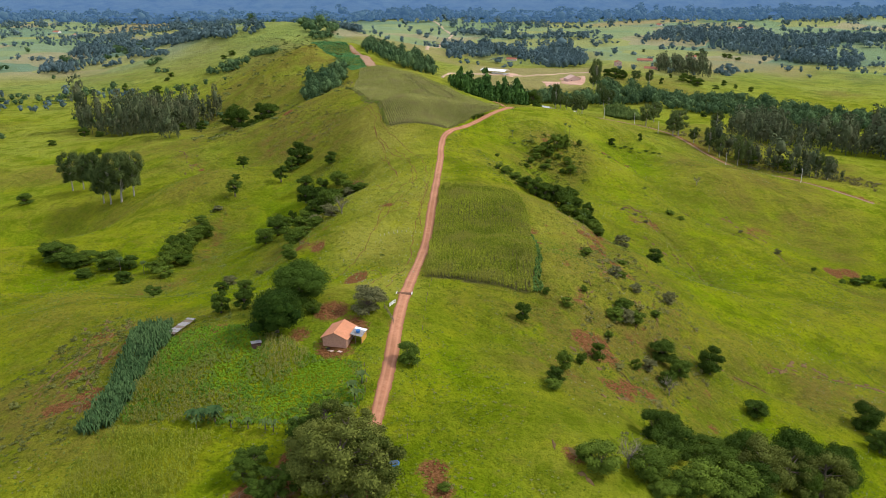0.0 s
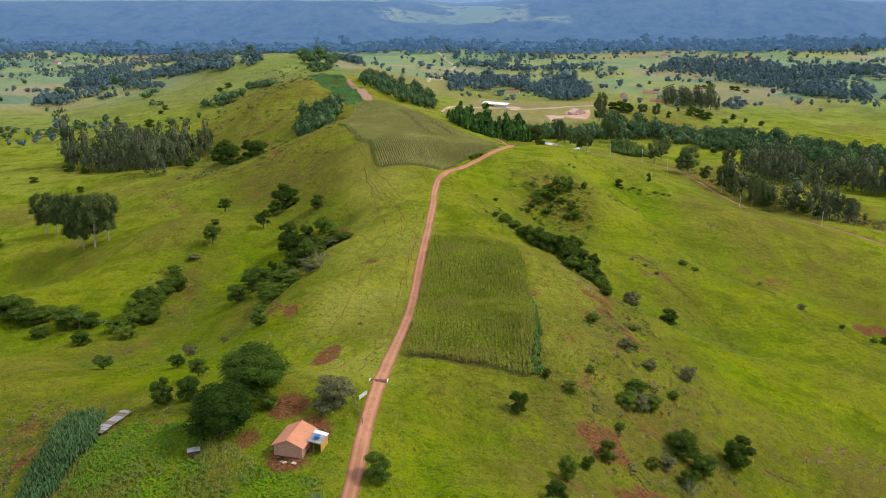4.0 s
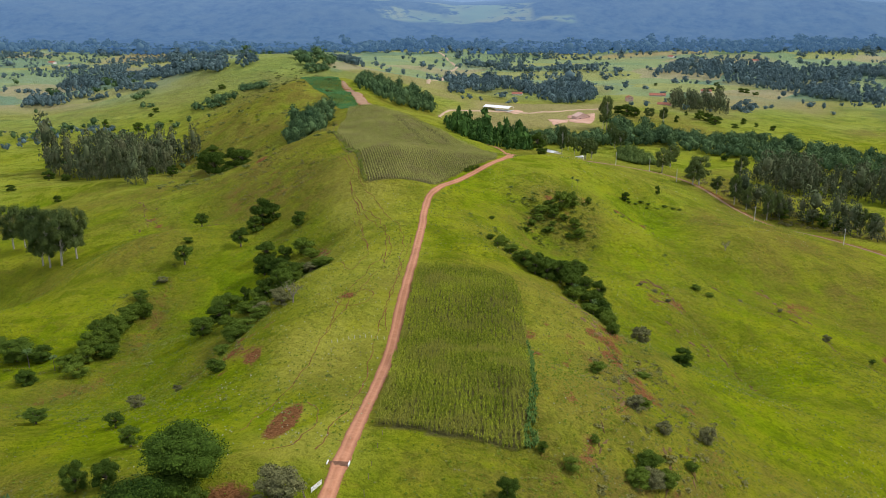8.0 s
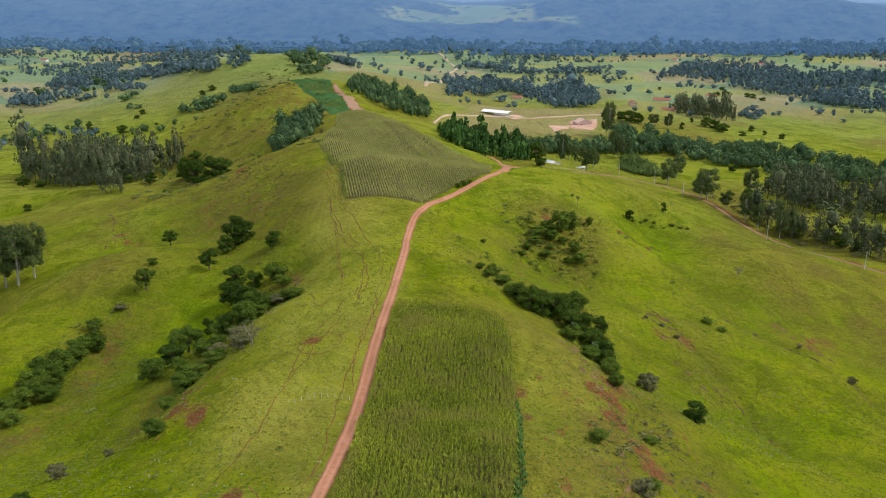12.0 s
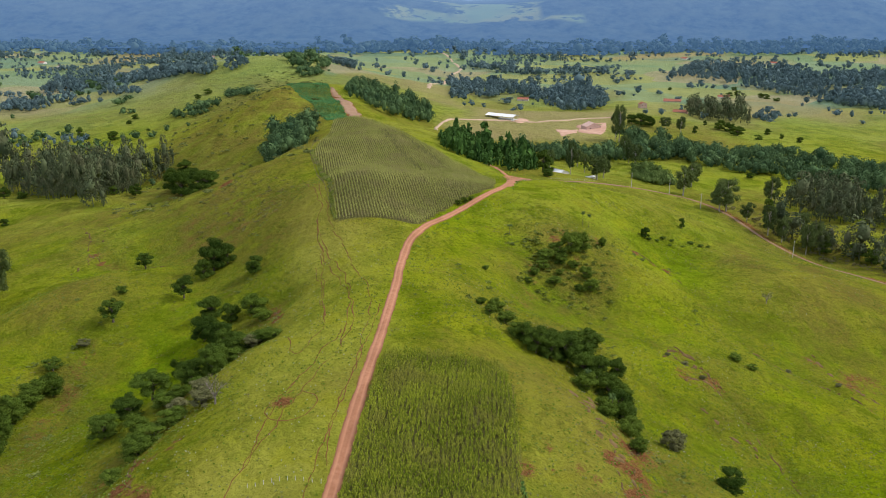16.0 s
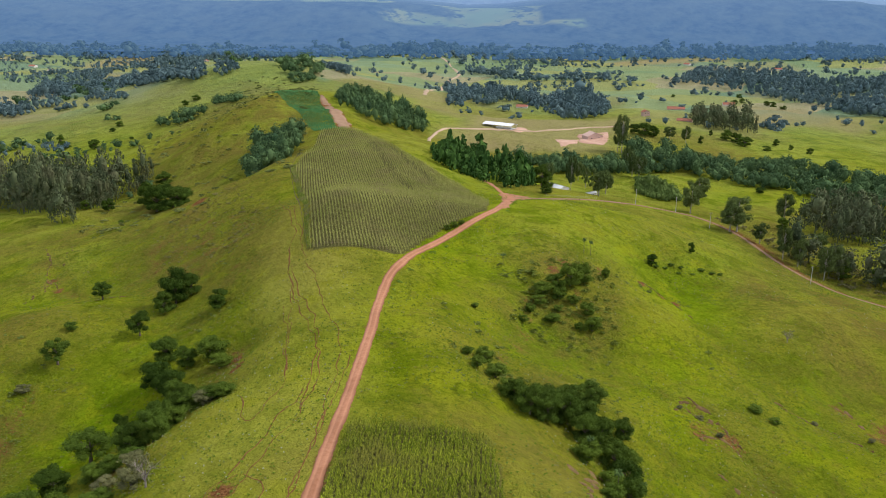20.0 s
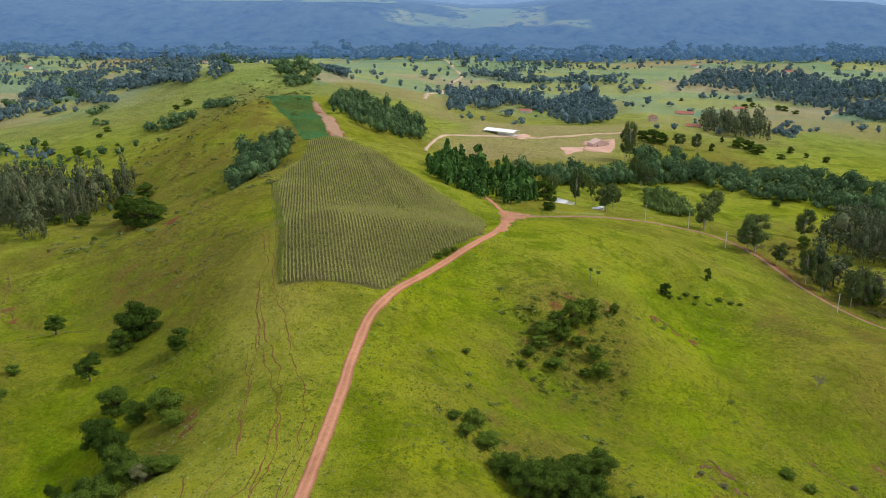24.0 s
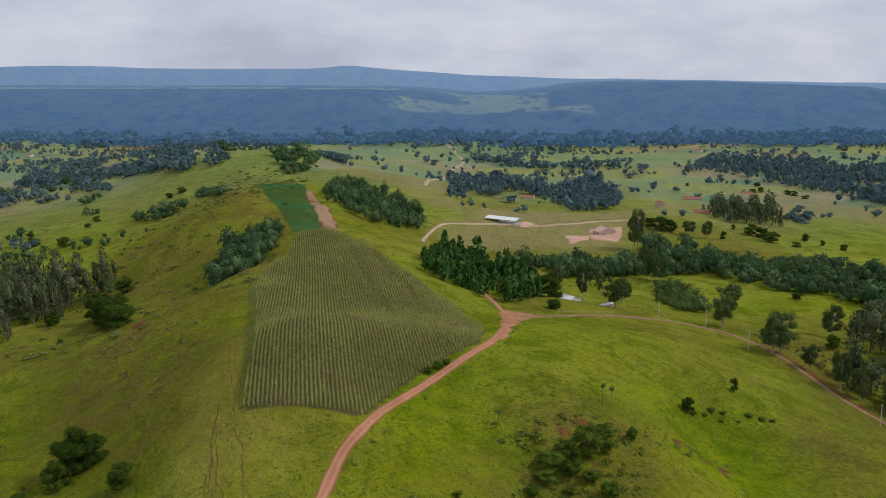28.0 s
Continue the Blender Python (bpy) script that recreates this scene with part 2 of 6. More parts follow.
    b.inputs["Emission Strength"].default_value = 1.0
    bump(t, b, n1, 0.5, 6.0)
    return m


M_GROUND = ground_material()
M_ROAD = road_material("red_dirt_road", (0.345, 0.150, 0.080), (0.460, 0.225, 0.130))
M_TRACK = earth_material("brown_dirt_track", (0.20, 0.118, 0.068), (0.29, 0.180, 0.108), 0.5)
M_FAR_ROAD = earth_material("pale_dirt_road", (0.38, 0.26, 0.17), (0.48, 0.35, 0.25), 0.1)
M_YARD = earth_material("pinkish_bare_earth", (0.40, 0.22, 0.15), (0.56, 0.37, 0.28), 0.15)
M_PATH = earth_material("trodden_red_earth", (0.125, 0.058, 0.016), (0.200, 0.100, 0.032), 0.8)
M_SCARP = earth_material("crumbling_brown_earth", (0.085, 0.055, 0.020), (0.185, 0.118, 0.050), 0.6)
M_MANGO = leaf_material("dense_dark_foliage", (0.010, 0.030, 0.004), (0.082, 0.138, 0.017))
M_OLIVE = leaf_material("olive_tree_foliage", (0.034, 0.056, 0.008), (0.190, 0.205, 0.042))
M_LEAF = leaf_material("tree_foliage", (0.014, 0.038, 0.005), (0.112, 0.168, 0.022))
M_BUSH = leaf_material("bush_foliage", (0.024, 0.054, 0.006), (0.150, 0.210, 0.026))
M_GREY = leaf_material("greyish_foliage", (0.072, 0.080, 0.030), (0.225, 0.218, 0.095))
M_EUC = leaf_material("eucalyptus_foliage", (0.020, 0.044, 0.013), (0.150, 0.190, 0.055))
M_PALM = leaf_material("palm_fronds", (0.050, 0.090, 0.025), (0.100, 0.140, 0.040))
# haze painted into the leaves: woods and grove lightened, distant woods bluest
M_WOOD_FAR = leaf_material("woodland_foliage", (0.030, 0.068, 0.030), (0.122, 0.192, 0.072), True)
M_WOOD_HAZED = leaf_material("distant_woodland_foliage", (0.068, 0.118, 0.134), (0.138, 0.200, 0.194), True)
M_GROVE = leaf_material("grove_foliage", (0.040, 0.060, 0.030), (0.142, 0.170, 0.080), True, (0.118, 0.124, 0.064))
# foothill leaves glow faintly blue, which paints the haze in front of them
M_FOOT_HAZED = leaf_material("foothill_forest_foliage", (0.028, 0.050, 0.050), (0.070, 0.105, 0.085), True)
foot_b = M_FOOT_HAZED.node_tree.nodes["Principled BSDF"]
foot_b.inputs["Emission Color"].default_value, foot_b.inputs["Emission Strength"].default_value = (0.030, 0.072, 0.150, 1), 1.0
M_PINE = leaf_material("young_plantation_foliage", (0.022, 0.062, 0.014), (0.085, 0.165, 0.034), True)
M_CORN = leaf_material("green_maize", (0.045, 0.080, 0.004), (0.325, 0.365, 0.034), True, (0.215, 0.215, 0.036))
M_CORN_RIPE = leaf_material("ripening_maize", (0.170, 0.200, 0.040), (0.430, 0.425, 0.130), True, (0.275, 0.250, 0.098))
M_CROP = leaf_material("dark_green_crop", (0.050, 0.150, 0.046), (0.095, 0.230, 0.075), True)
M_GARDEN = leaf_material("garden_crop_leaves", (0.045, 0.110, 0.010), (0.140, 0.250, 0.020), True, (0.150, 0.175, 0.034))
M_CANE = leaf_material("tall_fodder_grass", (0.034, 0.084, 0.026), (0.105, 0.172, 0.062), True)
M_SPIKY = leaf_material("spiky_leaves", (0.018, 0.048, 0.014), (0.060, 0.110, 0.036))
M_TUFT = leaf_material("pasture_tufts", (0.085, 0.130, 0.016), (0.230, 0.265, 0.045), True, (0.190, 0.175, 0.070))
M_TRUNK = plain_material("grey_brown_bark", (0.150, 0.120, 0.090), 0.9, 1.5, 0.4)
M_TRUNK_PALE = plain_material("pale_smooth_bark", (0.42, 0.39, 0.33), 0.85, 0.8, 0.35)
M_HILL = hill_material()

# ---- the lie of the land ----
# each landform: x, y, reach and height in metres
RIDGE_FORMS = [
    (30, -80, 28, 6.2), (0, 20, 40, 8.4), (0, 100, 40, 16.3), (44, 158, 28, 11.5), (-30, 220, 60, 37.9),
    (-54, 256, 28, -6), (44, 270, 28, 17.1), (-40, 326, 28, 13.2), (20, 360, 40, 25.7), (0, 370, 340, 41.3),
    (-54, 382, 28, 10.7), (44, 424, 28, 9.3), (-12, 424, 28, 9.8), (0, 520, 60, 46.1), (16, 522, 28, -17.9),
    (-40, 550, 28, 5.3), (-15, 730, 90, 43.9), (30, 732, 28, -9.5), (-60, 820, 40, 15.8), (16, 872, 28, 11.8),
    (-15, 1495, 90, -5.9),
]
WEST_FORMS = [
    (-110, -80, 140, 55.8), (-195, -80, 90, -11.2), (-420, -35, 90, 10.6), (-100, 120, 40, 10), (-510, 145, 90, -3.6),
    (-330, 235, 90, 1.8), (-180, 240, 40, 8), (-124, 270, 28, 7.7), (-600, 325, 90, -7), (-96, 326, 28, -9.3),
    (-166, 368, 28, -6.5), (-96, 410, 28, -11.2), (-362, 438, 28, 4.7), (-236, 480, 28, -23.5), (-292, 480, 28, -8.8),
    (-390, 480, 140, -16.4), (-82, 494, 28, -8.7), (-138, 494, 28, 11.3), (-124, 550, 28, -4.5), (-300, 580, 40, -6.4),
]
NORTHWEST_FORMS = [
    (-80, 620, 40, 17.8), (-200, 620, 40, 3.8), (-138, 648, 28, 3.9), (-600, 685, 90, -8.3), (-96, 704, 28, 7.5),
    (-250, 718, 28, 7.3), (-138, 732, 28, -7.8), (-208, 802, 28, -5.7), (-124, 816, 28, 6.1), (-280, 840, 40, -11.2),
    (-180, 872, 28, 8), (-460, 900, 140, -14.4), (-120, 940, 60, 53.7), (-110, 942, 28, -19.9), (-150, 1090, 90, 26.9),
    (-100, 1220, 220, 33.2), (-600, 1320, 140, -12.7), (-285, 1360, 90, 25.9), (-150, 1405, 90, 11.6), (-320, 1530, 140, 36.5),
    (-600, 1630, 90, -4), (-195, 1720, 90, 11),
]
EAST_FORMS = [
    (165, -80, 90, 11.2), (480, -80, 90, -6.1), (170, 116, 28, -6.2), (240, 160, 40, -7.2), (450, 200, 140, -24.8),
    (160, 200, 40, -9.9), (86, 214, 28, -5.1), (170, 270, 28, -8.6), (86, 312, 28, -0.7), (72, 340, 28, 7.9),
    (255, 370, 90, -19.5), (114, 382, 28, -9.9), (58, 382, 28, -6.6), (212, 396, 28, -5), (480, 415, 90, -8.7),
]
NORTHEAST_FORMS = [
    (198, 452, 28, -7.2), (58, 466, 28, -14.7), (156, 480, 28, -4.8), (86, 508, 28, 4.8), (226, 508, 28, 2.7),
    (170, 522, 28, 10.4), (128, 550, 28, -9.4), (100, 600, 40, 17.6), (212, 620, 28, -3.5), (450, 620, 140, -9.9),
    (254, 620, 28, -7.7), (58, 676, 28, -4.7), (160, 700, 40, 2), (60, 780, 40, -9), (160, 820, 40, -2.7),
    (330, 880, 60, -2.9), (255, 1135, 90, 6.7), (75, 1270, 90, -10.7),
]
FORMS = np.array(RIDGE_FORMS + WEST_FORMS + NORTHWEST_FORMS + EAST_FORMS + NORTHEAST_FORMS, dtype=float)
FLOOR = -50.0
ROAD = [(-18, 60), (-17, 110), (-16, 147), (-15, 160), (-13, 185), (-12, 207), (-10, 238), (-8, 275), (-6, 303), (-4, 346), (-2.5, 391), (-1, 424), (-1, 442), (0.5, 470), (4, 488),
        (8, 506), (12.5, 519), (18.5, 531), (26.5, 544), (35.5, 559), (43, 575), (48.5, 602), (53.5, 637), (56, 662)]
SIDE_ROAD = [(55, 652), (62, 668), (83, 684), (110, 704), (140, 722), (166, 723), (180, 715), (192, 690), (203, 646), (221, 612), (234, 571), (251, 543), (274, 515)]
UP_ROAD = [(54, 650), (50, 668), (45, 690), (40, 720)]
PATHS = [
    [(-63, 589), (-52, 552), (-43, 522), (-39, 493), (-31, 460), (-21, 431), (-13, 401), (-14, 375)],
    [(-52, 560), (-47, 544), (-34, 496), (-24, 466), (-14, 433), (-9, 417), (-7, 399), (-8, 383), (-7, 359), (-8, 345), (-9, 326), (-9, 313)],
    [(-37, 489), (-31, 466), (-21, 439), (-16, 413), (-15, 396), (-14, 375), (-17, 361), (-19, 347), (-22, 334), (-24, 323), (-26, 312)],
    [(-41, 504), (-34, 468), (-27, 428), (-22, 394), (-26, 374), (-33, 393)],
    [(-35, 460), (-29, 436), (-26, 418), (-22, 402)],
    [(-25, 268), (-20.5, 257), (-20, 247), (-21, 234), (-26, 228)],
    [(-20, 346), (-15.5, 342), (-15.5, 336), (-18.5, 331), (-24, 331), (-27, 334), (-26, 341), (-21.5, 346)],
    [(-37, 249), (-36, 260), (-34, 271), (-31, 283), (-28, 297), (-26, 324), (-24, 345), (-15, 389)],
    [(-17, 230), (-15, 243), (-13, 260), (-12, 278), (-11, 309), (-9, 338), (-7, 376), (-6, 408)],
]
# gullies: points, width, depth
GULLIES = [
    ([(-48, 448), (-52, 420), (-58, 385), (-66, 345), (-78, 315)], 9, 2.5),
    ([(-122, 445), (-117, 396), (-117, 350), (-136, 330)], 9, 1.8),
    ([(38, 425), (48, 408), (62, 412), (70, 383), (72, 350), (66, 318)], 8, 2.5),
    ([(52, 500), (50, 470), (40, 440), (38, 425)], 7, 1.5),
    ([(-140, 545), (-165, 565), (-188, 600)], 5, 1.5),
    ([(137, 463), (156, 452), (171, 433), (178, 405), (191, 397), (203, 386), (235, 375)], 2.4, 1.5),
    ([(101, 441), (111, 432), (114, 421), (124, 392), (128, 350)], 2.6, 1.2),
    ([(81, 255), (92, 252), (98, 248), (117, 244)], 2.4, 1.0),
    ([(112, 262), (131, 268), (151, 276), (170, 280)], 3.5, 1.4),
]


def lattice(ix, iy, seed):
    h = np.sin(ix * 127.1 + iy * 311.7 + seed * 74.7) * 43758.5453
    return h - np.floor(h)


def value_noise(x, y, size, seed=0):
    u, v = x / size, y / size
    iu, iv = np.floor(u), np.floor(v)
    fu, fv = u - iu, v - iv
    fu, fv = fu * fu * (3 - 2 * fu), fv * fv * (3 - 2 * fv)
    a, b = lattice(iu, iv, seed), lattice(iu + 1, iv, seed)
    c, d = lattice(iu, iv + 1, seed), lattice(iu + 1, iv + 1, seed)
    return (a + (b - a) * fu) * (1 - fv) + (c + (d - c) * fu) * fv - 0.5


def line_distance(x, y, line):
    best = np.full(np.shape(x), 1e9)
    for (ax, ay), (bx, by) in zip(line, line[1:]):
        dx, dy = bx - ax, by - ay
        k = np.clip(((x - ax) * dx + (y - ay) * dy) / (dx * dx + dy * dy), 0, 1)
        best = np.minimum(best, np.hypot(x - ax - k * dx, y - ay - k * dy))
    return best


def ground_z(x, y):
    x, y = np.asarray(x, dtype=float), np.asarray(y, dtype=float)
    z = np.full(x.shape, FLOOR)
    for fx, fy, r, h in FORMS:
        z += h * np.exp(-((x - fx) ** 2 + (y - fy) ** 2) / (2 * r * r))
    for line, width, depth in GULLIES:
        z -= depth * np.exp(-(line_distance(x, y, line) / width) ** 2)
    z -= 7.0 * np.exp(-(line_distance(x, y, [(-118, 692), (-150, 704), (-200, 712), (-260, 704), (-330, 695)]) / 24) ** 2)
    calm = np.clip((np.minimum(line_distance(x, y, ROAD), line_distance(x, y, SIDE_ROAD)) - 3) / 12, 0, 1) * np.clip(np.hypot(x + 27.5, (y - 253) * 0.6) / 12 - 0.6, 0, 1)
    calm = calm * np.clip((line_distance(x, y, [(-12, 510), (-14, 600), (-28, 690), (-60, 790)]) - 22) / 30, 0, 1)
    z += calm * (3.0 * value_noise(x, y, 46, 17) + 2.3 * value_noise(x, y, 21, 1) + 1.0 * value_noise(x, y, 8, 2))
    far = np.clip((np.hypot(x, y - 300) - 500) / 700, 0, 1)
    z += far * (14 * value_noise(x, y, 260, 5) + 5 * value_noise(x, y, 110, 6))
    return z


def height(x, y):
    return float(ground_z(np.array([x]), np.array([y]))[0])


def inside(x, y, poly):
    hit = np.zeros(np.shape(x), dtype=bool)
    for (ax, ay), (bx, by) in zip(poly, poly[1:] + poly[:1]):
        hit ^= ((ay > y) != (by > y)) & (x < (bx - ax) * (y - ay) / ((by - ay) or 1e-9) + ax)
    return hit


def poly_mask(x, y, poly, soft):
    """1 inside, falling to 0 over soft metres outside."""
    d = line_distance(x, y, poly + poly[:1])
    return np.where(inside(x, y, poly), 1.0, np.clip(1 - d / soft, 0, 1))


def fast_mesh(name, verts, faces, mat, smooth=False):
    me = bpy.data.meshes.new(name)
    verts, faces = np.asarray(verts, dtype=np.float32), np.asarray(faces, dtype=np.int32)
    k = faces.shape[1]
    me.vertices.add(len(verts))
    me.vertices.foreach_set("co", verts.ravel())
    me.loops.add(faces.size)
    me.loops.foreach_set("vertex_index", faces.ravel())
    me.polygons.add(len(faces))
    me.polygons.foreach_set("loop_start", np.arange(0, faces.size, k, dtype=np.int32))
    if smooth:
        me.polygons.foreach_set("use_smooth", np.ones(len(faces), dtype=bool))
    me.update(calc_edges=True)
    me.materials.append(mat)
    return me


def spread(fine_lo, fine_hi, step, lo, hi, grow=1.07):
    a = list(np.arange(fine_lo, fine_hi + 0.01, step))
    s = step
    while a[-1] < hi:
        s = min(s * grow, 90)
        a.append(a[-1] + s)
    s, low = step, []
    p = fine_lo
    while p > lo:
        s = min(s * grow, 90)
        p -= s
        low.append(p)
    return np.array(low[::-1] + a)


# patches of the ground: outline, softness
CORN_NEAR = [(-6, 245), (5.7, 242.5), (17, 241), (27, 241.5), (29.5, 254), (32, 277), (34.6, 318), (35, 345), (33.2, 367), (18, 370), (0, 367), (-2.2, 333), (-4.8, 295)]
CORN_BIG = [(-31.5, 496), (-20, 494.5), (-12, 494.5), (-4, 495), (3, 496.5), (10, 524), (20, 544), (28, 555), (38, 570), (40, 601), (26, 649), (11, 680), (-6, 713), (-23, 750), (-44, 785), (-60, 812), (-78, 812), (-73, 733), (-69, 660), (-40, 544)]
CROP_DARK = [(-150, 985), (-132, 1030), (-114, 1012), (-102, 959), (-83, 901), (-62, 814), (-80, 818), (-112, 904)]
BARE_STRIP = [(-106, 985), (-91, 950), (-76, 915), (-66, 885), (-50, 818), (-60, 816), (-76, 880), (-88, 915), (-101, 955)]
GARDEN = [(-74, 169), (-77, 187), (-73, 207), (-66, 209), (-51, 204), (-38, 193), (-31, 186), (-20, 184), (-18, 173), (-20, 160), (-46, 164)]
LOWER_GARDEN = [(-74, 166), (-50, 161), (-51, 155), (-52, 138), (-58, 130), (-78, 130), (-76, 154)]
# bare red earth: x, y, reach, strength
SOIL_SPOTS = [(-27, 191, 5, 1.1), (-30, 209, 5, 1.1), (-24, 200, 4.6, 1.1), (-37, 197, 3.5, 0.9), (41, 224, 4, 1.1), (46, 226, 4, 1.1), (43, 220, 3, 1.1), (48, 222, 4, 1.0),
              (52, 210, 3.5, 1.1), (57, 212, 3.5, 1.0), (48, 203, 4, 1.1), (45, 203, 3, 1.0), (66, 306, 4, 1.0), (66, 293, 3.5, 1.0), (58, 331, 3, 0.95), (63, 330, 4, 1.1), (64, 343, 3, 1.0), (62, 318, 4, 1.0), (204, 412, 5, 1.2), (214, 415, 5, 1.2),
              (-99, 203, 3, 1.0), (-89, 187, 4, 1.1), (-87, 181, 3.5, 1.1), (-95, 183, 4, 1.0), (-92, 207, 3, 1.0), (-87, 214, 3.5, 1.0), (-57, 317, 4, 0.9), (-52, 311, 5, 0.62), (-48, 306, 3, 1.0), (-58, 330, 3, 0.8), (-47, 440, 3, 0.9), (-44, 428, 3, 0.9), (-116, 630, 5, 1.0),
              (104, 534, 2.5, 0.9), (117, 526, 2.5, 0.9), (112, 530, 2, 0.9), (70, 517, 4, 0.9), (63, 512, 3, 0.9), (-60, 206, 3, 0.9), (4, 133, 4, 1.0), (6, 126, 3, 0.9), (-165, 563, 3, 0.9), (-174, 575, 3.5, 1.0), (-128, 528, 3, 0.8), (-3, 145, 3, 0.9), (-33, 140, 6, 1.0), (36, 318, 3, 0.8), (36, 305, 3, 0.8), (-2, 146, 3, 1.2), (-1, 140, 3, 1.2), (0, 137, 2.6, 1.1), (-32, 144, 4, 1.2), (-39, 139, 4, 1.1), (-31, 150, 3, 1.1), (27, 152, 3, 0.9)]


FAR_GREEN = [[(-157, 1309), (-260, 1800), (-180, 2384), (-11, 2384), (5, 2227), (-6, 1702), (-60, 1500)], [(-655, 2017), (-539, 2149), (-301, 1366), (-566, 1935)], [(283, 1518), (343, 1680), (461, 1700), (498, 1541), (360, 1434)],
             [(651, 1546), (564, 1426), (700, 1375), (800, 1450)], [(12, 1734), (97, 1909), (201, 1760), (177, 1621), (50, 1602)], [(-900, 1900), (-860, 2040), (-980, 2100), (-1100, 1950)]]
FAR_TAN = [([(17, 1044), (161, 1091), (168, 1035), (156, 990), (96, 976), (33, 977), (13, 990)], 0.55), ([(402, 1446), (500, 1399), (535, 1290), (502, 1218), (454, 1283), (405, 1338)], 0.6), ([(358, 2089), (514, 2243), (541, 2147), (387, 2055)], 0.8), ([(-621, 1930), (-563, 2067), (-540, 2000), (-579, 1879)], 0.4), ([(-791, 2053), (-822, 2341), (-717, 2323), (-676, 2192), (-752, 2106)], 0.9), ([(-641, 1721), (-677, 1901), (-611, 1849), (-587, 1712)], 0.8), ([(377, 2200), (657, 2286), (631, 2202), (375, 2116)], 0.9), ([(419, 1337), (473, 1368), (442, 1272), (397, 1239)], 0.8),
           ([(20, 960), (60, 1180), (210, 1180), (150, 1000)], 0.7), ([(-60, 1500), (-10, 1180), (20, 1130), (0, 1350)], 0.45), ([(190, 1200), (300, 1330), (420, 1250), (330, 1120)], 0.35)]


def build_ground():
    xs, ys = spread(-150, 180, 1.6, -4600, 4600), spread(120, 560, 1.8, -1500, 5000, 1.025)
    gx, gy = np.meshgrid(xs, ys)
    x, y = gx.ravel(), gy.ravel()
    z = ground_z(x, y)
    nx, ny = len(xs), len(ys)
    i = (np.arange(ny - 1)[:, None] * nx + np.arange(nx - 1)[None, :]).ravel()
    faces = np.stack([i, i + 1, i + nx + 1, i + nx], 1)
    me = fast_mesh("ground", np.stack([x, y, z], 1), faces, M_GROUND, True)
    soil = np.zeros(x.shape)
    for sx, sy, r, k in SOIL_SPOTS:
        soil = np.maximum(soil, np.clip(1.5 - np.hypot(x - sx, (y - sy) * 0.8) / r, 0, 1) * k)
    # trodden hollows of red earth; the first stretched to look oval to the camera
    for sx, sy, rx, ry, k in ((-27.8, 252.5, 3.0, 13.0, 1.5), (-23.2, 339, 2.6, 3.4, 0.95)):
        soil = np.maximum(soil, np.clip(1.6 - np.hypot((x - sx) / rx, (y - sy) / ry), 0, 1) * k)
    # stepped bare earth on the steep banks
    for poly, k in (([(-121, 205), (-118, 217), (-112, 238), (-104, 248), (-94, 234), (-90, 204), (-87, 180), (-83, 165), (-98, 164), (-104, 171)], 0.36), ([(15, 221), (30, 235), (61, 313), (75, 322), (72, 257), (70, 238), (52, 197), (37, 191), (26, 202)], 0.32), ([(-103, 530), (-127, 577), (-117, 620), (-97, 605), (-70, 560), (-66, 512), (-83, 526)], 0.40), ([(94, 440), (102, 447), (111, 437), (113, 424), (102, 422)], 0.62), ([(163, 471), (173, 470), (182, 463), (188, 457), (178, 437), (172, 446), (166, 457)], 0.55)):
        soil = np.maximum(soil, k * poly_mask(x, y, poly, 6) * np.clip(0.85 + 1.1 * value_noise(x + y * 0.7, y - x * 0.3, 7, 36), 0, 1.3))
    spots = random.Random(5)
    for (ax, ay, bx, by), count in (((40, 208, 84, 330), 46), ((-108, 190, -88, 240), 16), ((-60, 300, -42, 345), 14), ((-130, 600, -95, 660), 10), ((60, 485, 85, 530), 8)):
        for _ in range(count):
            sx, sy, r = spots.uniform(ax, bx), spots.uniform(ay, by), spots.uniform(1.2, 2.8)
            soil = np.maximum(soil, np.clip(1.4 - np.hypot((x - sx) * 1.2, (y - sy) * 0.6) / r, 0, 1) * 0.7)
    for line in (ROAD, SIDE_ROAD, UP_ROAD):
        soil = np.maximum(soil, np.clip(1.2 - line_distance(x, y, line) / 3.2, 0, 1) * 0.75)
    soil = np.maximum(soil, np.clip(1.3 - line_distance(x - 2.5, y - 1.5, SIDE_ROAD[4:]) / 6.0, 0, 1) * 0.75)
    soil = np.maximum(soil, poly_mask(x, y, BARE_STRIP, 3) * 1.0)
    soil = np.maximum(soil, np.where(inside(x, y, CORN_BIG), 0.2, 0))
    soil = np.maximum(soil, np.where(inside(x, y, CORN_NEAR), 0.2, 0))
    soil = np.maximum(soil, 0.85 * np.clip(1.3 - line_distance(x, y, [(70, 352), (64, 336), (62, 318), (66, 300), (72, 285)]) / 4, 0, 1) * np.clip(0.8 + value_noise(x, y, 6, 31), 0, 1))
    for line, width, depth in GULLIES:
        soil = np.maximum(soil, 0.5 * np.clip(1 - line_distance(x, y, line) / (width * 1.5), 0, 1))
    lush = poly_mask(x, y, [(110, 300), (175, 320), (150, 470), (112, 540), (100, 470), (90, 400)], 45) * np.clip(0.85 + 1.0 * value_noise(x, y, 40, 9), 0, 1)
    lush = np.maximum(lush, 0.7 * poly_mask(x, y, [(3, 495), (40, 570), (50, 640), (110, 640), (100, 560), (45, 500), (40, 450), (5, 380)], 30) * np.clip(0.6 + 1.3 * value_noise(x, y, 30, 12), 0, 1))
    lush = np.maximum(lush, 0.8 * poly_mask(x, y, [(-60, 205), (-18, 184), (-16, 200), (-36, 204)], 4))
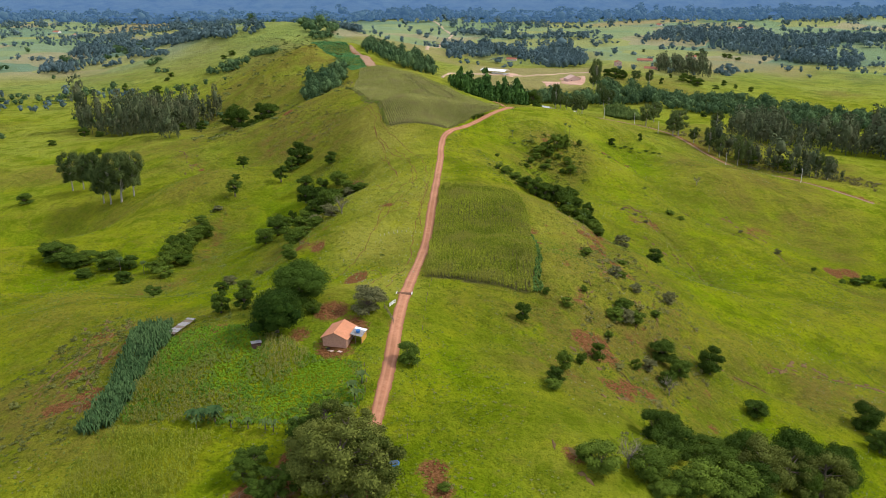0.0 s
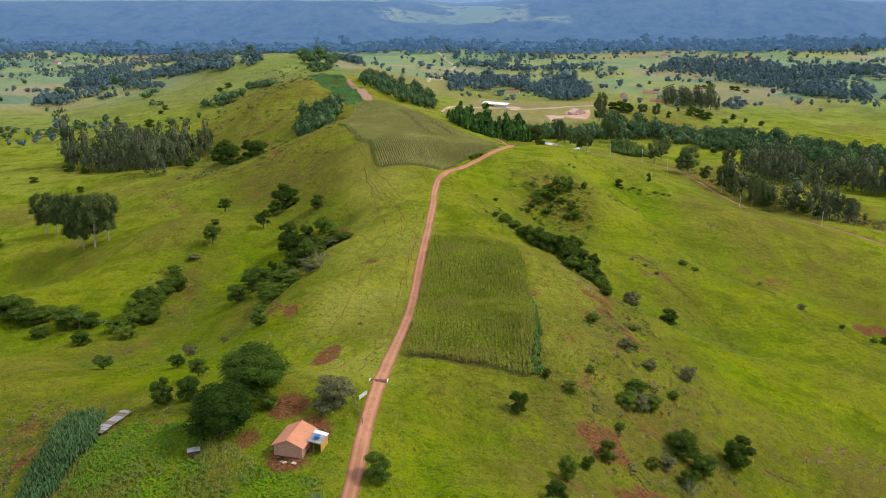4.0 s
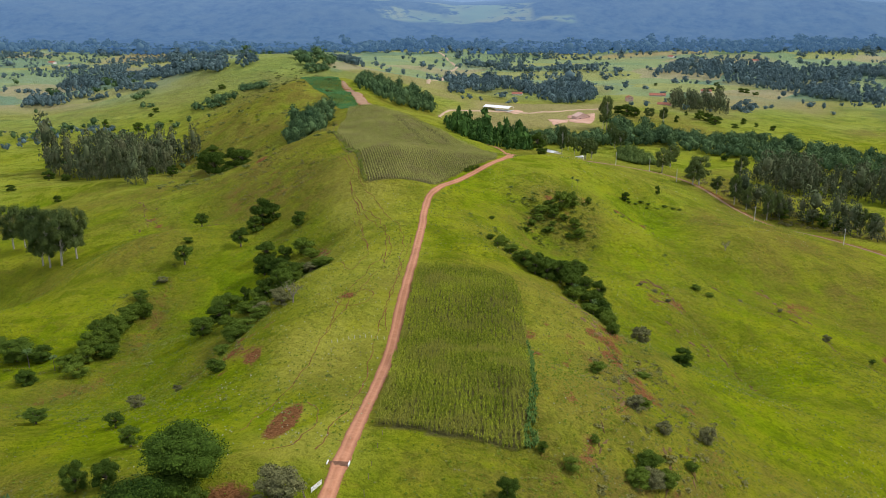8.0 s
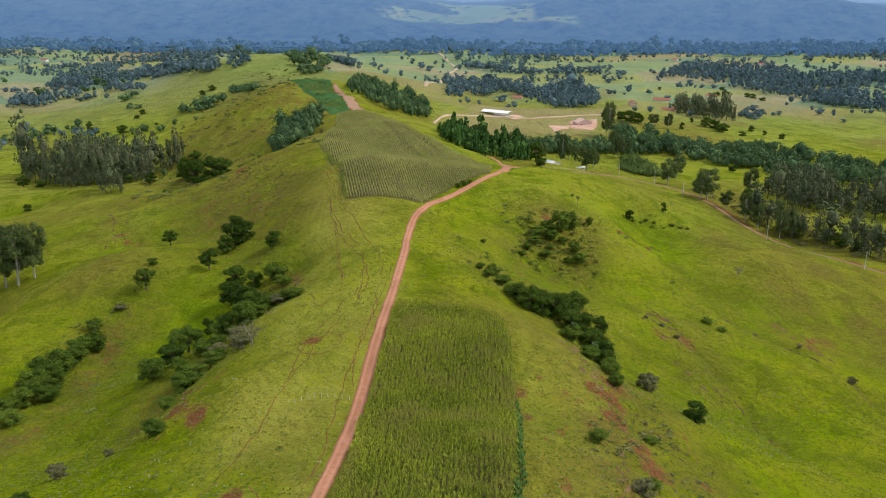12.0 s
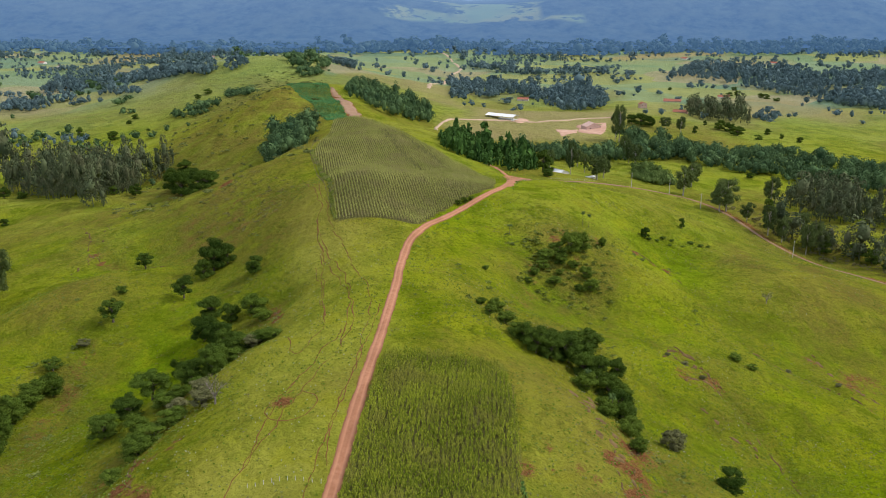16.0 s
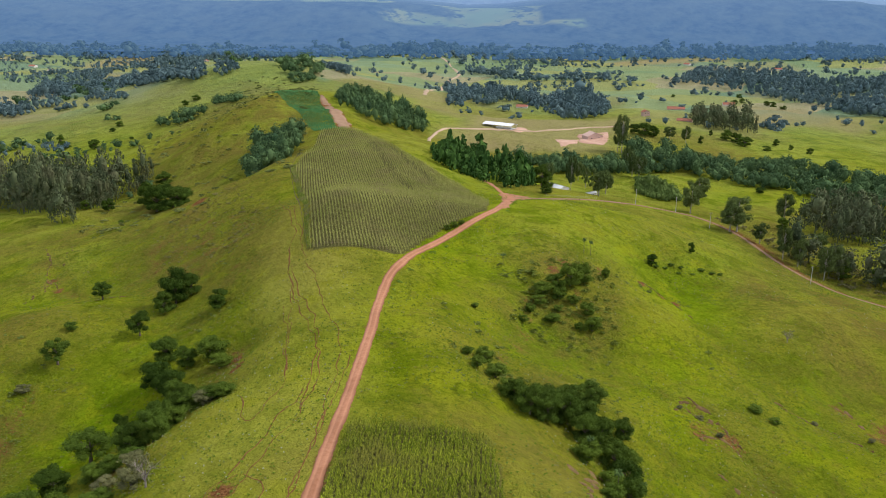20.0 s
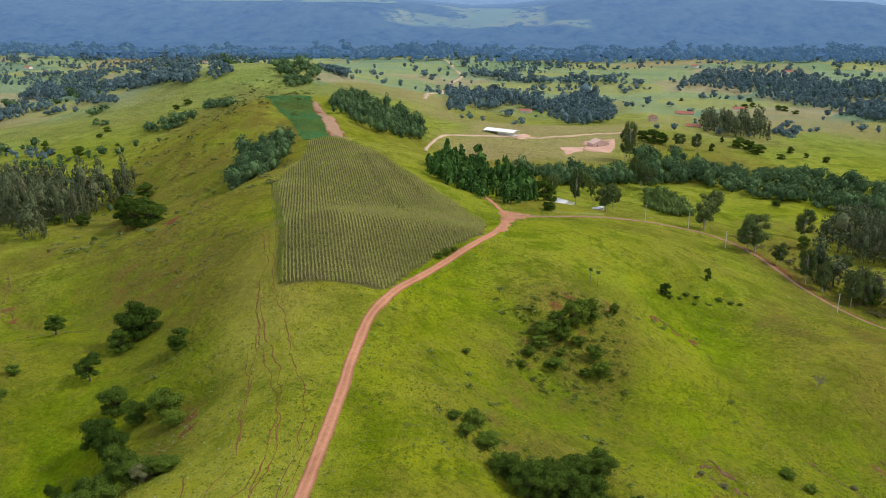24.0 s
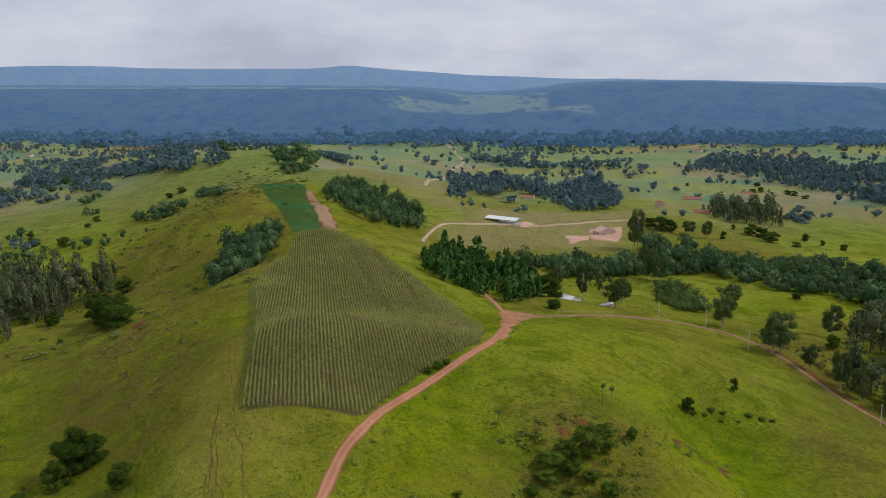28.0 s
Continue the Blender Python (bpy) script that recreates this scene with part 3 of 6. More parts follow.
    pale = poly_mask(x, y, [(-22, 225), (-14, 228), (-2, 395), (-2, 490), (-30, 495), (-45, 545), (-52, 540), (-40, 440), (-36, 400), (-36, 320), (-34, 280)], 14) * np.clip(0.85 + 0.8 * value_noise(x, y, 30, 15), 0, 1)
    pale = np.maximum(pale, 0.6 * poly_mask(x, y, [(36, 250), (40, 385), (58, 340), (52, 290), (44, 250)], 8))
    pale *= 1 - np.exp(-(np.hypot(x + 27, (y - 259) * 0.55) / 7.5 - 1) ** 2 * 14) * 0.9
    dry = np.clip(1.6 * value_noise(x, y, 70, 3) + 0.9 * value_noise(x, y, 25, 4) + 0.08, 0, 1) * 0.8
    for line, width, depth in GULLIES:
        dry = np.maximum(dry, 0.75 * np.clip(1.2 - line_distance(x, y, line) / (width * 2.2), 0, 1) * np.clip(0.7 + value_noise(x, y, 12, 8), 0, 1))
    for poly in ([(-121, 205), (-118, 217), (-112, 238), (-104, 248), (-94, 234), (-90, 204), (-87, 180), (-83, 165), (-98, 164)], [(20, 225), (40, 255), (61, 313), (75, 322), (72, 257), (70, 238), (52, 197), (37, 191), (26, 202)], [(-127, 577), (-117, 625), (-97, 610), (-62, 554), (-54, 511), (-66, 505), (-103, 530)], [(40, 215), (75, 235), (82, 300), (60, 330), (45, 290)], [(-110, 600), (-60, 560), (-75, 520), (-120, 560)], [(165, 470), (220, 440), (235, 560), (190, 600), (160, 560)], [(100, 445), (120, 440), (122, 400), (112, 395)], [(120, 372), (132, 345), (128, 320), (112, 350)], [(108, 258), (155, 272), (190, 290), (180, 262), (120, 248)], [(44, 478), (86, 470), (90, 530), (58, 520)], [(-75, 640), (-110, 600), (-200, 640), (-260, 1000), (-240, 1250), (-150, 1180), (-100, 900)], [(-105, 190), (-88, 190), (-86, 232), (-110, 245)], [(190, 740), (205, 660), (280, 560), (300, 590), (240, 680)], [(0, 860), (60, 850), (130, 960), (40, 1010)]):
        dry = np.maximum(dry, 0.85 * poly_mask(x, y, poly, 25) * np.clip(0.75 + 1.1 * value_noise(x, y, 14, 14), 0, 1))
    dry *= 1 - 0.7 * lush
    dry = np.maximum(dry, np.where(inside(x, y, CORN_BIG) | inside(x, y, CORN_NEAR), 0.8, 0))
    crop, hay = np.zeros(x.shape), np.zeros(x.shape)
    vary = np.clip(0.7 + 1.3 * value_noise(x, y, 34, 33), 0, 1)
    lawn = 0.95 * poly_mask(x, y, [(-60, 212), (-40, 200), (-34, 184), (-19, 181), (-16, 200), (-22, 204), (-36, 206)], 6)
    for poly, k in (([(-12, 80), (-8, 235), (28, 238), (60, 180), (80, 100)], 0.5), ([(-70, 480), (-130, 480), (-150, 380), (-110, 300), (-75, 320), (-85, 420)], 0.4), ([(80, 340), (90, 440), (50, 480), (100, 560), (150, 520), (170, 380), (120, 300)], 0.35), ([(-90, 640), (-150, 640), (-260, 700), (-260, 900), (-120, 900)], 0.3)):
        lawn = np.maximum(lawn, k * poly_mask(x, y, poly, 25) * vary)
    bend = (ground_z(x + 16, y) + ground_z(x - 16, y) + ground_z(x, y + 16) + ground_z(x, y - 16)) / 4 - z
    near = np.clip((1100 - y) / 300, 0, 1)
    # rises with distance, for the haze painted into the grass colour
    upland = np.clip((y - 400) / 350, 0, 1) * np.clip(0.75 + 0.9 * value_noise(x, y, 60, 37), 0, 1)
    moist, crest = np.clip(bend / 1.6, 0, 1) * near, np.clip(-bend / 2.0, 0, 1) * near
    tilled = np.where(inside(x, y, CORN_BIG) | inside(x, y, CORN_NEAR), 1.0, 0.0)
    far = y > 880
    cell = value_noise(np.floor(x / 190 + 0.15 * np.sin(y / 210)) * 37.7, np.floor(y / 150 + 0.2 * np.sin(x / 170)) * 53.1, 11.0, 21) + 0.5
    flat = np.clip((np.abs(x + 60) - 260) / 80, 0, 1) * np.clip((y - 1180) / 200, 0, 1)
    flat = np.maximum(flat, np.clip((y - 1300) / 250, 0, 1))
    # crop weight grows with distance, fading grass into the haze-tinted field hues
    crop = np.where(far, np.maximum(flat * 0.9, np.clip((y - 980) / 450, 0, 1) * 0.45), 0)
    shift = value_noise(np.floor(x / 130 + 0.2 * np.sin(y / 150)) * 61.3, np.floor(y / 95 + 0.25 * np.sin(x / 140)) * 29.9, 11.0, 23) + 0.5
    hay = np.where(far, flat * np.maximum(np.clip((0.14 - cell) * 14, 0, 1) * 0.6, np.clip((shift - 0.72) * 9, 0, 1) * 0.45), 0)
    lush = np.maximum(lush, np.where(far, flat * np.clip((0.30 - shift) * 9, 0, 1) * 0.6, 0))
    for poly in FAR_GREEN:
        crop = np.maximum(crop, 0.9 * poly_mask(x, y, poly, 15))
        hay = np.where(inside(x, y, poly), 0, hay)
    for poly, k in FAR_TAN:
        hay = np.maximum(hay, k * poly_mask(x, y, poly, 25))
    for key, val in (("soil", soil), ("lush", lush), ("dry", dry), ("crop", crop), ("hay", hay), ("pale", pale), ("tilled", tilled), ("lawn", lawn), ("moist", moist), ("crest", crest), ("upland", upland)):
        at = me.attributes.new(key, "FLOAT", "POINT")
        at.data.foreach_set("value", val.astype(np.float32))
    return tagged(new("ground", me), "rolling green pasture with red earth showing through", "ground", kind="structure")


build_ground()


def smooth_line(points, step):
    p = [Vector((a[0], a[1], 0)) for a in points]
    p = [p[0] * 2 - p[1]] + p + [p[-1] * 2 - p[-2]]
    out = []
    for k in range(1, len(p) - 2):
        a, b, c, d = p[k - 1:k + 3]
        n = max(2, int((c - b).length / step))
        for i in range(n):
            s = i / n
            out.append(0.5 * (2 * b + (c - a) * s + (2 * a - 5 * b + 4 * c - d) * s * s + (3 * b - a - 3 * c + d) * s ** 3))
    return out + [p[-2]]


def ribbon(name, points, width, lift, mat, profile, label, category, ragged=0.12, step=1.6, sway=0.0):
    line = smooth_line(points, step)
    n = len(profile)
    verts, faces = [], []
    for i, q in enumerate(line):
        a, b = line[max(i - 1, 0)], line[min(i + 1, len(line) - 1)]
        side = Vector((b.y - a.y, a.x - b.x, 0)).normalized()
        q = q + side * sway * (noise.noise((q.x * 0.09, q.y * 0.09, 9.0)) * 2 + 0.7 * noise.noise((q.x * 0.3, q.y * 0.3, 5.0)))
        w = width * (1 + ragged * 2 * noise.noise((q.x * 0.11, q.y * 0.11, 3.0)))
        for j, dz in enumerate(profile):
            s = (j / (n - 1) - 0.5) * w
            if j in (0, n - 1):
                s += (random.random() - 0.5) * ragged * width
            v = q + side * s
            verts.append((v.x, v.y, dz))
        if i:
            for j in range(n - 1):
                k = (i - 1) * n + j
                faces.append((k, k + 1, k + n + 1, k + n))
    verts = np.array(verts)
    verts[:, 2] += ground_z(verts[:, 0], verts[:, 1]) + lift
    me = fast_mesh(name, verts, faces, mat, True)
    u = np.tile(np.linspace(-1, 1, n), len(line))
    for key, val in (("wheel", np.clip(1 - np.abs(np.abs(u) - 0.42) / 0.22, 0, 1)), ("verge", np.clip((np.abs(u) - 0.6) / 0.3, 0, 1))):
        me.attributes.new(key, "FLOAT", "POINT").data.foreach_set("value", val.astype(np.float32))
    return tagged(new(name, me), label, category, kind="structure")


ribbon("road", ROAD, 3.7, 0.12, M_ROAD, (-0.25, 0.02, -0.03, -0.06, 0.02, 0.05, 0.02, -0.06, -0.03, 0.02, -0.25), "reddish dirt road with worn wheel tracks along the ridge", "road")
ribbon("side_road", SIDE_ROAD, 3.2, 0.22, M_TRACK, (-0.4, 0.02, -0.05, 0.03, -0.05, 0.02, -0.4), "narrow dirt track along the foot of the pasture", "road")
ribbon("upper_road", UP_ROAD, 4.0, 0.22, M_ROAD, (-0.4, 0.02, -0.05, 0.03, -0.05, 0.02, -0.4), "dirt road climbing past the maize field", "road")
for path_line in PATHS:
    ribbon("cattle_path", path_line, 0.33, 0.06, M_PATH, (-0.12, 0.0, -0.02, 0.0, -0.12), "thin trodden cattle path of bare red earth", "path", 0.6, 0.9, 0.8)
for far_line, far_w in (([(1, 846), (-3, 930), (-2, 972), (5, 1014), (17, 1040), (49, 1062), (82, 1073), (128, 1092), (165, 1115), (195, 1124)], 3.2), ([(-24, 1340), (-21, 1480), (-4, 1600), (4, 1753), (22, 1900), (3, 2100), (-10, 2200), (-47, 2290)], 7)):
    ribbon("far_road", far_line, far_w, 0.9, M_FAR_ROAD, (-1.2, 0, 0, -1.2), "pale dirt road winding over distant fields", "road", 0.2, 8)
def scarp(points, width):
    """A broken line of small slips: short bare steps, each high on one side and running out at its ends."""
    rng = np.random.default_rng(int(abs(points[0][0] * 31 + points[0][1] * 7)))
    line = smooth_line(points, 2.2)
    verts, faces = [], []
    for i, q in enumerate(line[:-1]):
        if rng.random() > 0.62:
            continue
        ahead = (line[i + 1] - q).normalized()
        ahead = (ahead + Vector((rng.normal() * 0.25, rng.normal() * 0.25, 0))).normalized()
        side = Vector((ahead.y, -ahead.x, 0))
        mid = q + side * rng.normal() * width * 0.6
        length, w = rng.uniform(1.5, 5.0), width * rng.uniform(0.35, 1.1)
        base = len(verts)
        for k in range(7):
            u = k / 6 * 2 - 1
            taper = max(0.04, 1 - u * u) * rng.uniform(0.75, 1.25)
            c = mid + ahead * (u * length / 2) + side * rng.normal() * 0.12
            for off, lift in ((-0.6, -0.25), (-0.35, 0.32 * taper), (0.1, 0.12 * taper), (0.6, -0.25)):
                p = c + side * off * w * taper
                verts.append((p.x, p.y, lift))
            if k:
                for m in range(3):
                    n = base + (k - 1) * 4 + m
                    faces.append((n, n + 1, n + 5, n + 4))
    if not faces:
        return None
    verts = np.array(verts)
    verts[:, 2] += ground_z(verts[:, 0], verts[:, 1]) + 0.06
    return tagged(new("earth_ledge", fast_mesh("earth_ledge", verts, faces, M_SCARP, True)), "crumbling ledge of brown earth on the slope", "bare ground", kind="structure")


# crumbling ledges where the slope has slipped
for ledge_line, ledge_w in (([(60, 382), (58, 368), (58, 356), (59, 345), (60, 337), (62, 330)], 3.4), ([(95, 440), (103, 446), (111, 435)], 2.0), ([(102, 424), (107, 428), (112, 425)], 1.6), ([(163, 471), (168, 458), (174, 447), (180, 437)], 2.2), ([(101, 413), (105, 406), (109, 400), (114, 396), (118, 389)], 1.8), ([(-186, 626), (-177, 592), (-173, 569), (-176, 548)], 1.5), ([(-205, 633), (-187, 602), (-181, 583)], 1.0), ([(113, 258), (123, 269), (132, 273), (144, 275), (165, 281)], 1.8), ([(-112, 240), (-104, 222), (-101, 205), (-98, 190)], 1.4), ([(-107, 246), (-99, 228), (-95, 210), (-92, 190)], 1.6), ([(-103, 215), (-107, 200), (-103, 184)], 1.3), ([(-97, 240), (-93, 222), (-92, 208)], 1.2), ([(-95, 200), (-91, 186), (-88, 172)], 1.5), ([(36, 219), (40, 211), (45, 215)], 2.0), ([(40, 188), (46, 192), (52, 202)], 2.2), ([(24, 158), (25, 152), (28, 147), (33, 144)], 1.8), ([(60, 300), (57, 285), (55, 270)], 1.3), ([(66, 262), (62, 248), (58, 236)], 1.3), ([(50, 262), (46, 248), (42, 238)], 1.1), ([(137, 463), (156, 452), (171, 433), (178, 405), (191, 397), (203, 386), (225, 378)], 0.9), ([(101, 441), (107, 436), (111, 432), (114, 421)], 1.1), ([(120, 400), (124, 385), (127, 362), (128, 348)], 0.7), ([(82, 254), (90, 252), (98, 249), (108, 246)], 0.8), ([(116, 263), (131, 268), (148, 275), (164, 279)], 1.0), ([(66, 345), (63, 335), (62, 322), (65, 308), (66, 296)], 1.2), ([(60, 340), (58, 328), (57, 316)], 0.8), ([(44, 228), (47, 222), (52, 213), (58, 210)], 1.0),
                            ([(-181, 590), (-176, 575), (-170, 569), (-164, 562)], 0.8), ([(-139, 548), (-146, 535), (-152, 516)], 0.6), ([(-60, 335), (-56, 322), (-52, 312)], 0.9), ([(-97, 205), (-92, 196), (-89, 186), (-88, 178)], 0.9), ([(-130, 530), (-122, 528), (-117, 527)], 0.8), ([(-48, 446), (-46, 436), (-43, 426)], 0.7), ([(72, 262), (69, 250), (66, 240)], 0.7), ([(112, 533), (108, 536), (103, 535)], 0.8), ([(120, 528), (117, 524), (121, 512)], 0.6)):
    scarp(ledge_line, ledge_w)

# ---- far hills ----


def hill_z(name, x, y):
    """A flat-topped scarp: a wooded foot, a steep face and a plateau behind its edge."""
    y0, crest_y, base, seed, rough = HILL_SHAPE[name]
    edge = crest_y + 90 * value_noise(x, x * 0, 420, seed + 7) + 40 * value_noise(x, x * 0, 130, seed + 6)
    k = np.clip((y - y0) / (edge - y0), 0, 1)
    s = np.clip((k - 0.3) / 0.7, 0, 1)
    s = s * s * (3 - 2 * s)
    top = np.interp(x, *HILL_TOPS[name]) + rough * (0.5 * value_noise(x, x * 0, 900, seed) + 0.35 * value_noise(x, x * 0, 210, seed + 1))
    z = base + 10 * k + (top - base - 10) * s
    z = z + 4 * s * (1 - s) * (rough * 1.6 * value_noise(x, y * 0.3, 130, seed + 9) + rough * value_noise(x, y, 60, seed + 4))
    return z + 3 * value_noise(x, y, 24, seed + 5) + 2 * value_noise(x, y, 90, seed + 3)


def build_hills(name, y1, far_a, far_b, label, clearings=()):
    y0 = HILL_SHAPE[name][0]
    xs, ys = np.linspace(-4200, 4200, 420), np.linspace(y0, y1, 110)
    gx, gy = np.meshgrid(xs, ys)
    x, y = gx.ravel(), gy.ravel()
    seed = HILL_SHAPE[name][3]
    nx, ny = len(xs), len(ys)
    i = (np.arange(ny - 1)[:, None] * nx + np.arange(nx - 1)[None, :]).ravel()
    me = fast_mesh(name, np.stack([x, y, hill_z(name, x, y)], 1), np.stack([i, i + 1, i + nx + 1, i + nx], 1), M_HILL, True)
    clear = np.zeros(x.shape)
    for poly in clearings:
        clear = np.maximum(clear, poly_mask(x, y, poly, 12) * np.clip(0.95 + 0.5 * value_noise(x, y, 55, seed + 8), 0, 1))
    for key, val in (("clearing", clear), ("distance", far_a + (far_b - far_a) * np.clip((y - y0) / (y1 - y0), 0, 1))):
        at = me.attributes.new(key, "FLOAT", "POINT")
        at.data.foreach_set("value", val.astype(np.float32))
    return tagged(new(name, me), label, "hills", kind="structure")


# foot, edge, height of the foot, seed, roughness
HILL_SHAPE = {"backdrop_hills": (2330, 2960, -42, 31, 9), "backdrop_far_hills": (3700, 4250, -20, 57, 7)}
# heights of the edge along x
HILL_TOPS = {
    "backdrop_hills": ([-4200, -1450, -600, -280, -180, -60, 40, 180, 300, 400, 520, 700, 930, 1050, 1250, 1420, 4200], [70, 70, 71, 69, 64, 56, 46, 48, 62, 76, 84, 86, 85, 78, 73, 52, 30]),
    "backdrop_far_hills": ([-4200, -2200, -1900, -1690, -1100, -700, -550, -430, -150, 25, 480, 1280, 2000, 4200], [140, 146, 150, 138, 134, 135, 149, 135, 118, 104, 86, 74, 60, 60]),
}
HILL_CLEARINGS = [[(-207, 2822), (-169, 2880), (-99, 2869), (-30, 2838), (-25, 2777), (-86, 2772), (-198, 2762)], [(-25, 2990), (40, 3050), (118, 3000), (170, 2960), (256, 2830), (259, 2735), (177, 2740), (80, 2765), (-19, 2750), (4, 2860)], [(265, 2728), (307, 2742), (375, 2746), (375, 2691)],
                  [(-1650, 2975), (-1230, 3010), (-560, 2970), (-600, 3200), (-1650, 3200)], [(-510, 2960), (-210, 2970), (-200, 3200), (-500, 3200)], [(-150, 3100), (60, 3150), (270, 2930), (250, 2880), (120, 3050), (-30, 3060)]]
build_hills("backdrop_hills", 3680, 0.0, 0.5, "long flat-topped forested hills with blue haze painted in as glow, with pale clearings", HILL_CLEARINGS)
build_hills("backdrop_far_hills", 4900, 0.62, 1.0, "farthest ridge along the horizon, its blue haze painted in as glow")

# ---- trees ----


def blob(centre, radius, seed, squash=0.85, sub=2):
    bm = bmesh.new()
    bmesh.ops.create_icosphere(bm, subdivisions=sub, radius=1.0)
    out_v = []
    for v in bm.verts:
        d = v.co.normalized()
        k = radius * (1 + 0.35 * noise.noise(d * 2.2 + Vector((seed * 3.1, seed, 0))))
        out_v.append((centre[0] + d.x * k, centre[1] + d.y * k, centre[2] + d.z * k * squash))
    out_f = [[v.index for v in f.verts] for f in bm.faces]
    bm.free()
    return out_v, out_f


def leaf_cards(centre, radius, count, size, rng, squash=0.85, lo=0.55, hi=1.15):
    """Small three-cornered sprays of leaves over a clump."""
    d = rng.normal(size=(count, 3))
    d /= np.linalg.norm(d, axis=1)[:, None]
    d[:, 2] = np.where(d[:, 2] < -0.35, -d[:, 2], d[:, 2])
    p = np.asarray(centre) + d * (radius * rng.uniform(lo, hi, count))[:, None] * (1, 1, squash)
    nrm = d + rng.normal(size=(count, 3)) * 0.55
    nrm /= np.linalg.norm(nrm, axis=1)[:, None]
    a = np.cross(nrm, rng.normal(size=(count, 3)))
    a /= np.linalg.norm(a, axis=1)[:, None]
    b = np.cross(nrm, a)
    s = (size * rng.uniform(0.6, 1.4, count))[:, None]
    tri = np.stack([p - a * s * 0.6 - b * s * 0.45, p + a * s * 0.6 - b * s * 0.35, p + b * s * 0.75 + nrm * s * 0.25], 1)
    return tri.reshape(-1, 3)


def tube(points, radii, sides=6):
    v, f = [], []
    for i, (p, r) in enumerate(zip(points, radii)):
        for k in range(sides):
            a = 2 * math.pi * k / sides
            v.append((p[0] + r * math.cos(a), p[1] + r * math.sin(a), p[2]))
        if i:
            for k in range(sides):
                q, w = (i - 1) * sides + k, (i - 1) * sides + (k + 1) % sides
                f += [(q, w, w + sides), (q, w + sides, q + sides)]
    return v, f


def gather(pieces):
    vs, fs, n = [], [], 0
    for v, f in pieces:
        v, f = np.asarray(v, dtype=float).reshape(-1, 3), np.asarray(f, dtype=int).reshape(-1, 3)
        vs.append(v)
        fs.append(f + n)
        n += len(v)
    return np.concatenate(vs), np.concatenate(fs)


def cards_piece(v):
    return v, np.arange(len(v)).reshape(-1, 3)


# kinds of tree, one unit high and one unit wide: clumps, trunk height, leaf size
TREE_KINDS = {
    "mango": dict(clumps=30, low=0.13, trunk=0.34, leaf=0.017, cards=700, spread=0.36, size=(0.15, 0.22), mat="M_MANGO", bark="M_TRUNK"),
    "round": dict(clumps=22, low=0.10, trunk=0.34, leaf=0.022, cards=520, spread=0.36, size=(0.12, 0.20), mat="M_LEAF", bark="M_TRUNK"),
    "open": dict(clumps=18, low=0.27, trunk=0.5, leaf=0.022, cards=420, spread=0.37, size=(0.10, 0.18), mat="M_LEAF", bark="M_TRUNK"),
    "bush": dict(clumps=15, low=0.14, trunk=0.2, leaf=0.030, cards=400, spread=0.36, size=(0.14, 0.23), mat="M_BUSH", bark="M_TRUNK"),
    "grey": dict(clumps=17, low=0.12, trunk=0.3, leaf=0.026, cards=340, spread=0.36, size=(0.11, 0.18), mat="M_GREY", bark="M_TRUNK"),
    "olive": dict(clumps=30, low=0.16, trunk=0.7, leaf=0.018, cards=420, spread=0.45, size=(0.06, 0.16), mat="M_OLIVE", bark="M_TRUNK"),
    "euc": dict(clumps=32, low=0.27, trunk=0.92, leaf=0.018, cards=380, spread=0.40, size=(0.10, 0.18), mat="M_EUC", bark="M_TRUNK_PALE"),
}
MATS = {"M_OLIVE": M_OLIVE, "M_MANGO": M_MANGO, "M_LEAF": M_LEAF, "M_BUSH": M_BUSH, "M_GREY": M_GREY, "M_EUC": M_EUC, "M_TRUNK": M_TRUNK, "M_TRUNK_PALE": M_TRUNK_PALE}


def tree_meshes(kind, seed):
    k, rng = TREE_KINDS[kind], np.random.default_rng(seed * 101 + len(kind))
    wood, crown = [], []
    lean = rng.normal(size=2) * 0.03
    top = k["trunk"]
    r0 = 0.024 if kind == "euc" else 0.034
    wood.append(tube([(lean[0] * s, lean[1] * s, top * s - (0.03 if s == 0 else 0)) for s in (0, 0.3, 0.65, 1)], [r0 * 1.35, r0, r0 * 0.75, r0 * 0.45]))
    for c in range(k["clumps"]):
        size = rng.uniform(*k["size"])
        ang, rad = c * 2.4 + rng.uniform(0, 0.6), k["spread"] * math.sqrt((c + 0.5) / k["clumps"])
        if kind == "euc":
            z = k["low"] + (0.92 - k["low"]) * ((c * 0.618) % 1.0)
            ang = rng.uniform(0, 2 * math.pi)
            rad = 0.44 * math.sqrt(rng.uniform(0.02, 1.0)) * math.sqrt(max(0.12, 1 - ((z - 0.60) / 0.40) ** 2))
        else:
            dome = math.sqrt(max(0.0, 1 - (rad / 0.5) ** 2))
            z = k["low"] + (1 - size * 0.9 - k["low"]) * dome * rng.uniform(0.55, 1.0)
            if c % 3 == 0:
                z = k["low"] + size * rng.uniform(0.3, 0.8)
        cx, cy = rad * math.cos(ang), rad * math.sin(ang)
        z = max(z, size * 0.7)
        start = (lean[0] * 0.8, lean[1] * 0.8, min(top * 0.85, z * 0.75))
        wood.append(tube([start, ((cx + start[0]) / 2, (cy + start[1]) / 2, (z + start[2]) / 2), (cx, cy, z)], [r0 * 0.5, r0 * 0.32, r0 * 0.12], 4))
        crown.append(blob((cx, cy, z), size * (0.5 if kind == "euc" else 0.64), seed + c, sub=1))
        crown.append(cards_piece(leaf_cards((cx, cy, z), size, k["cards"], k["leaf"], rng)))
    wv, wf = gather(wood)
    cv, cf = gather(crown)
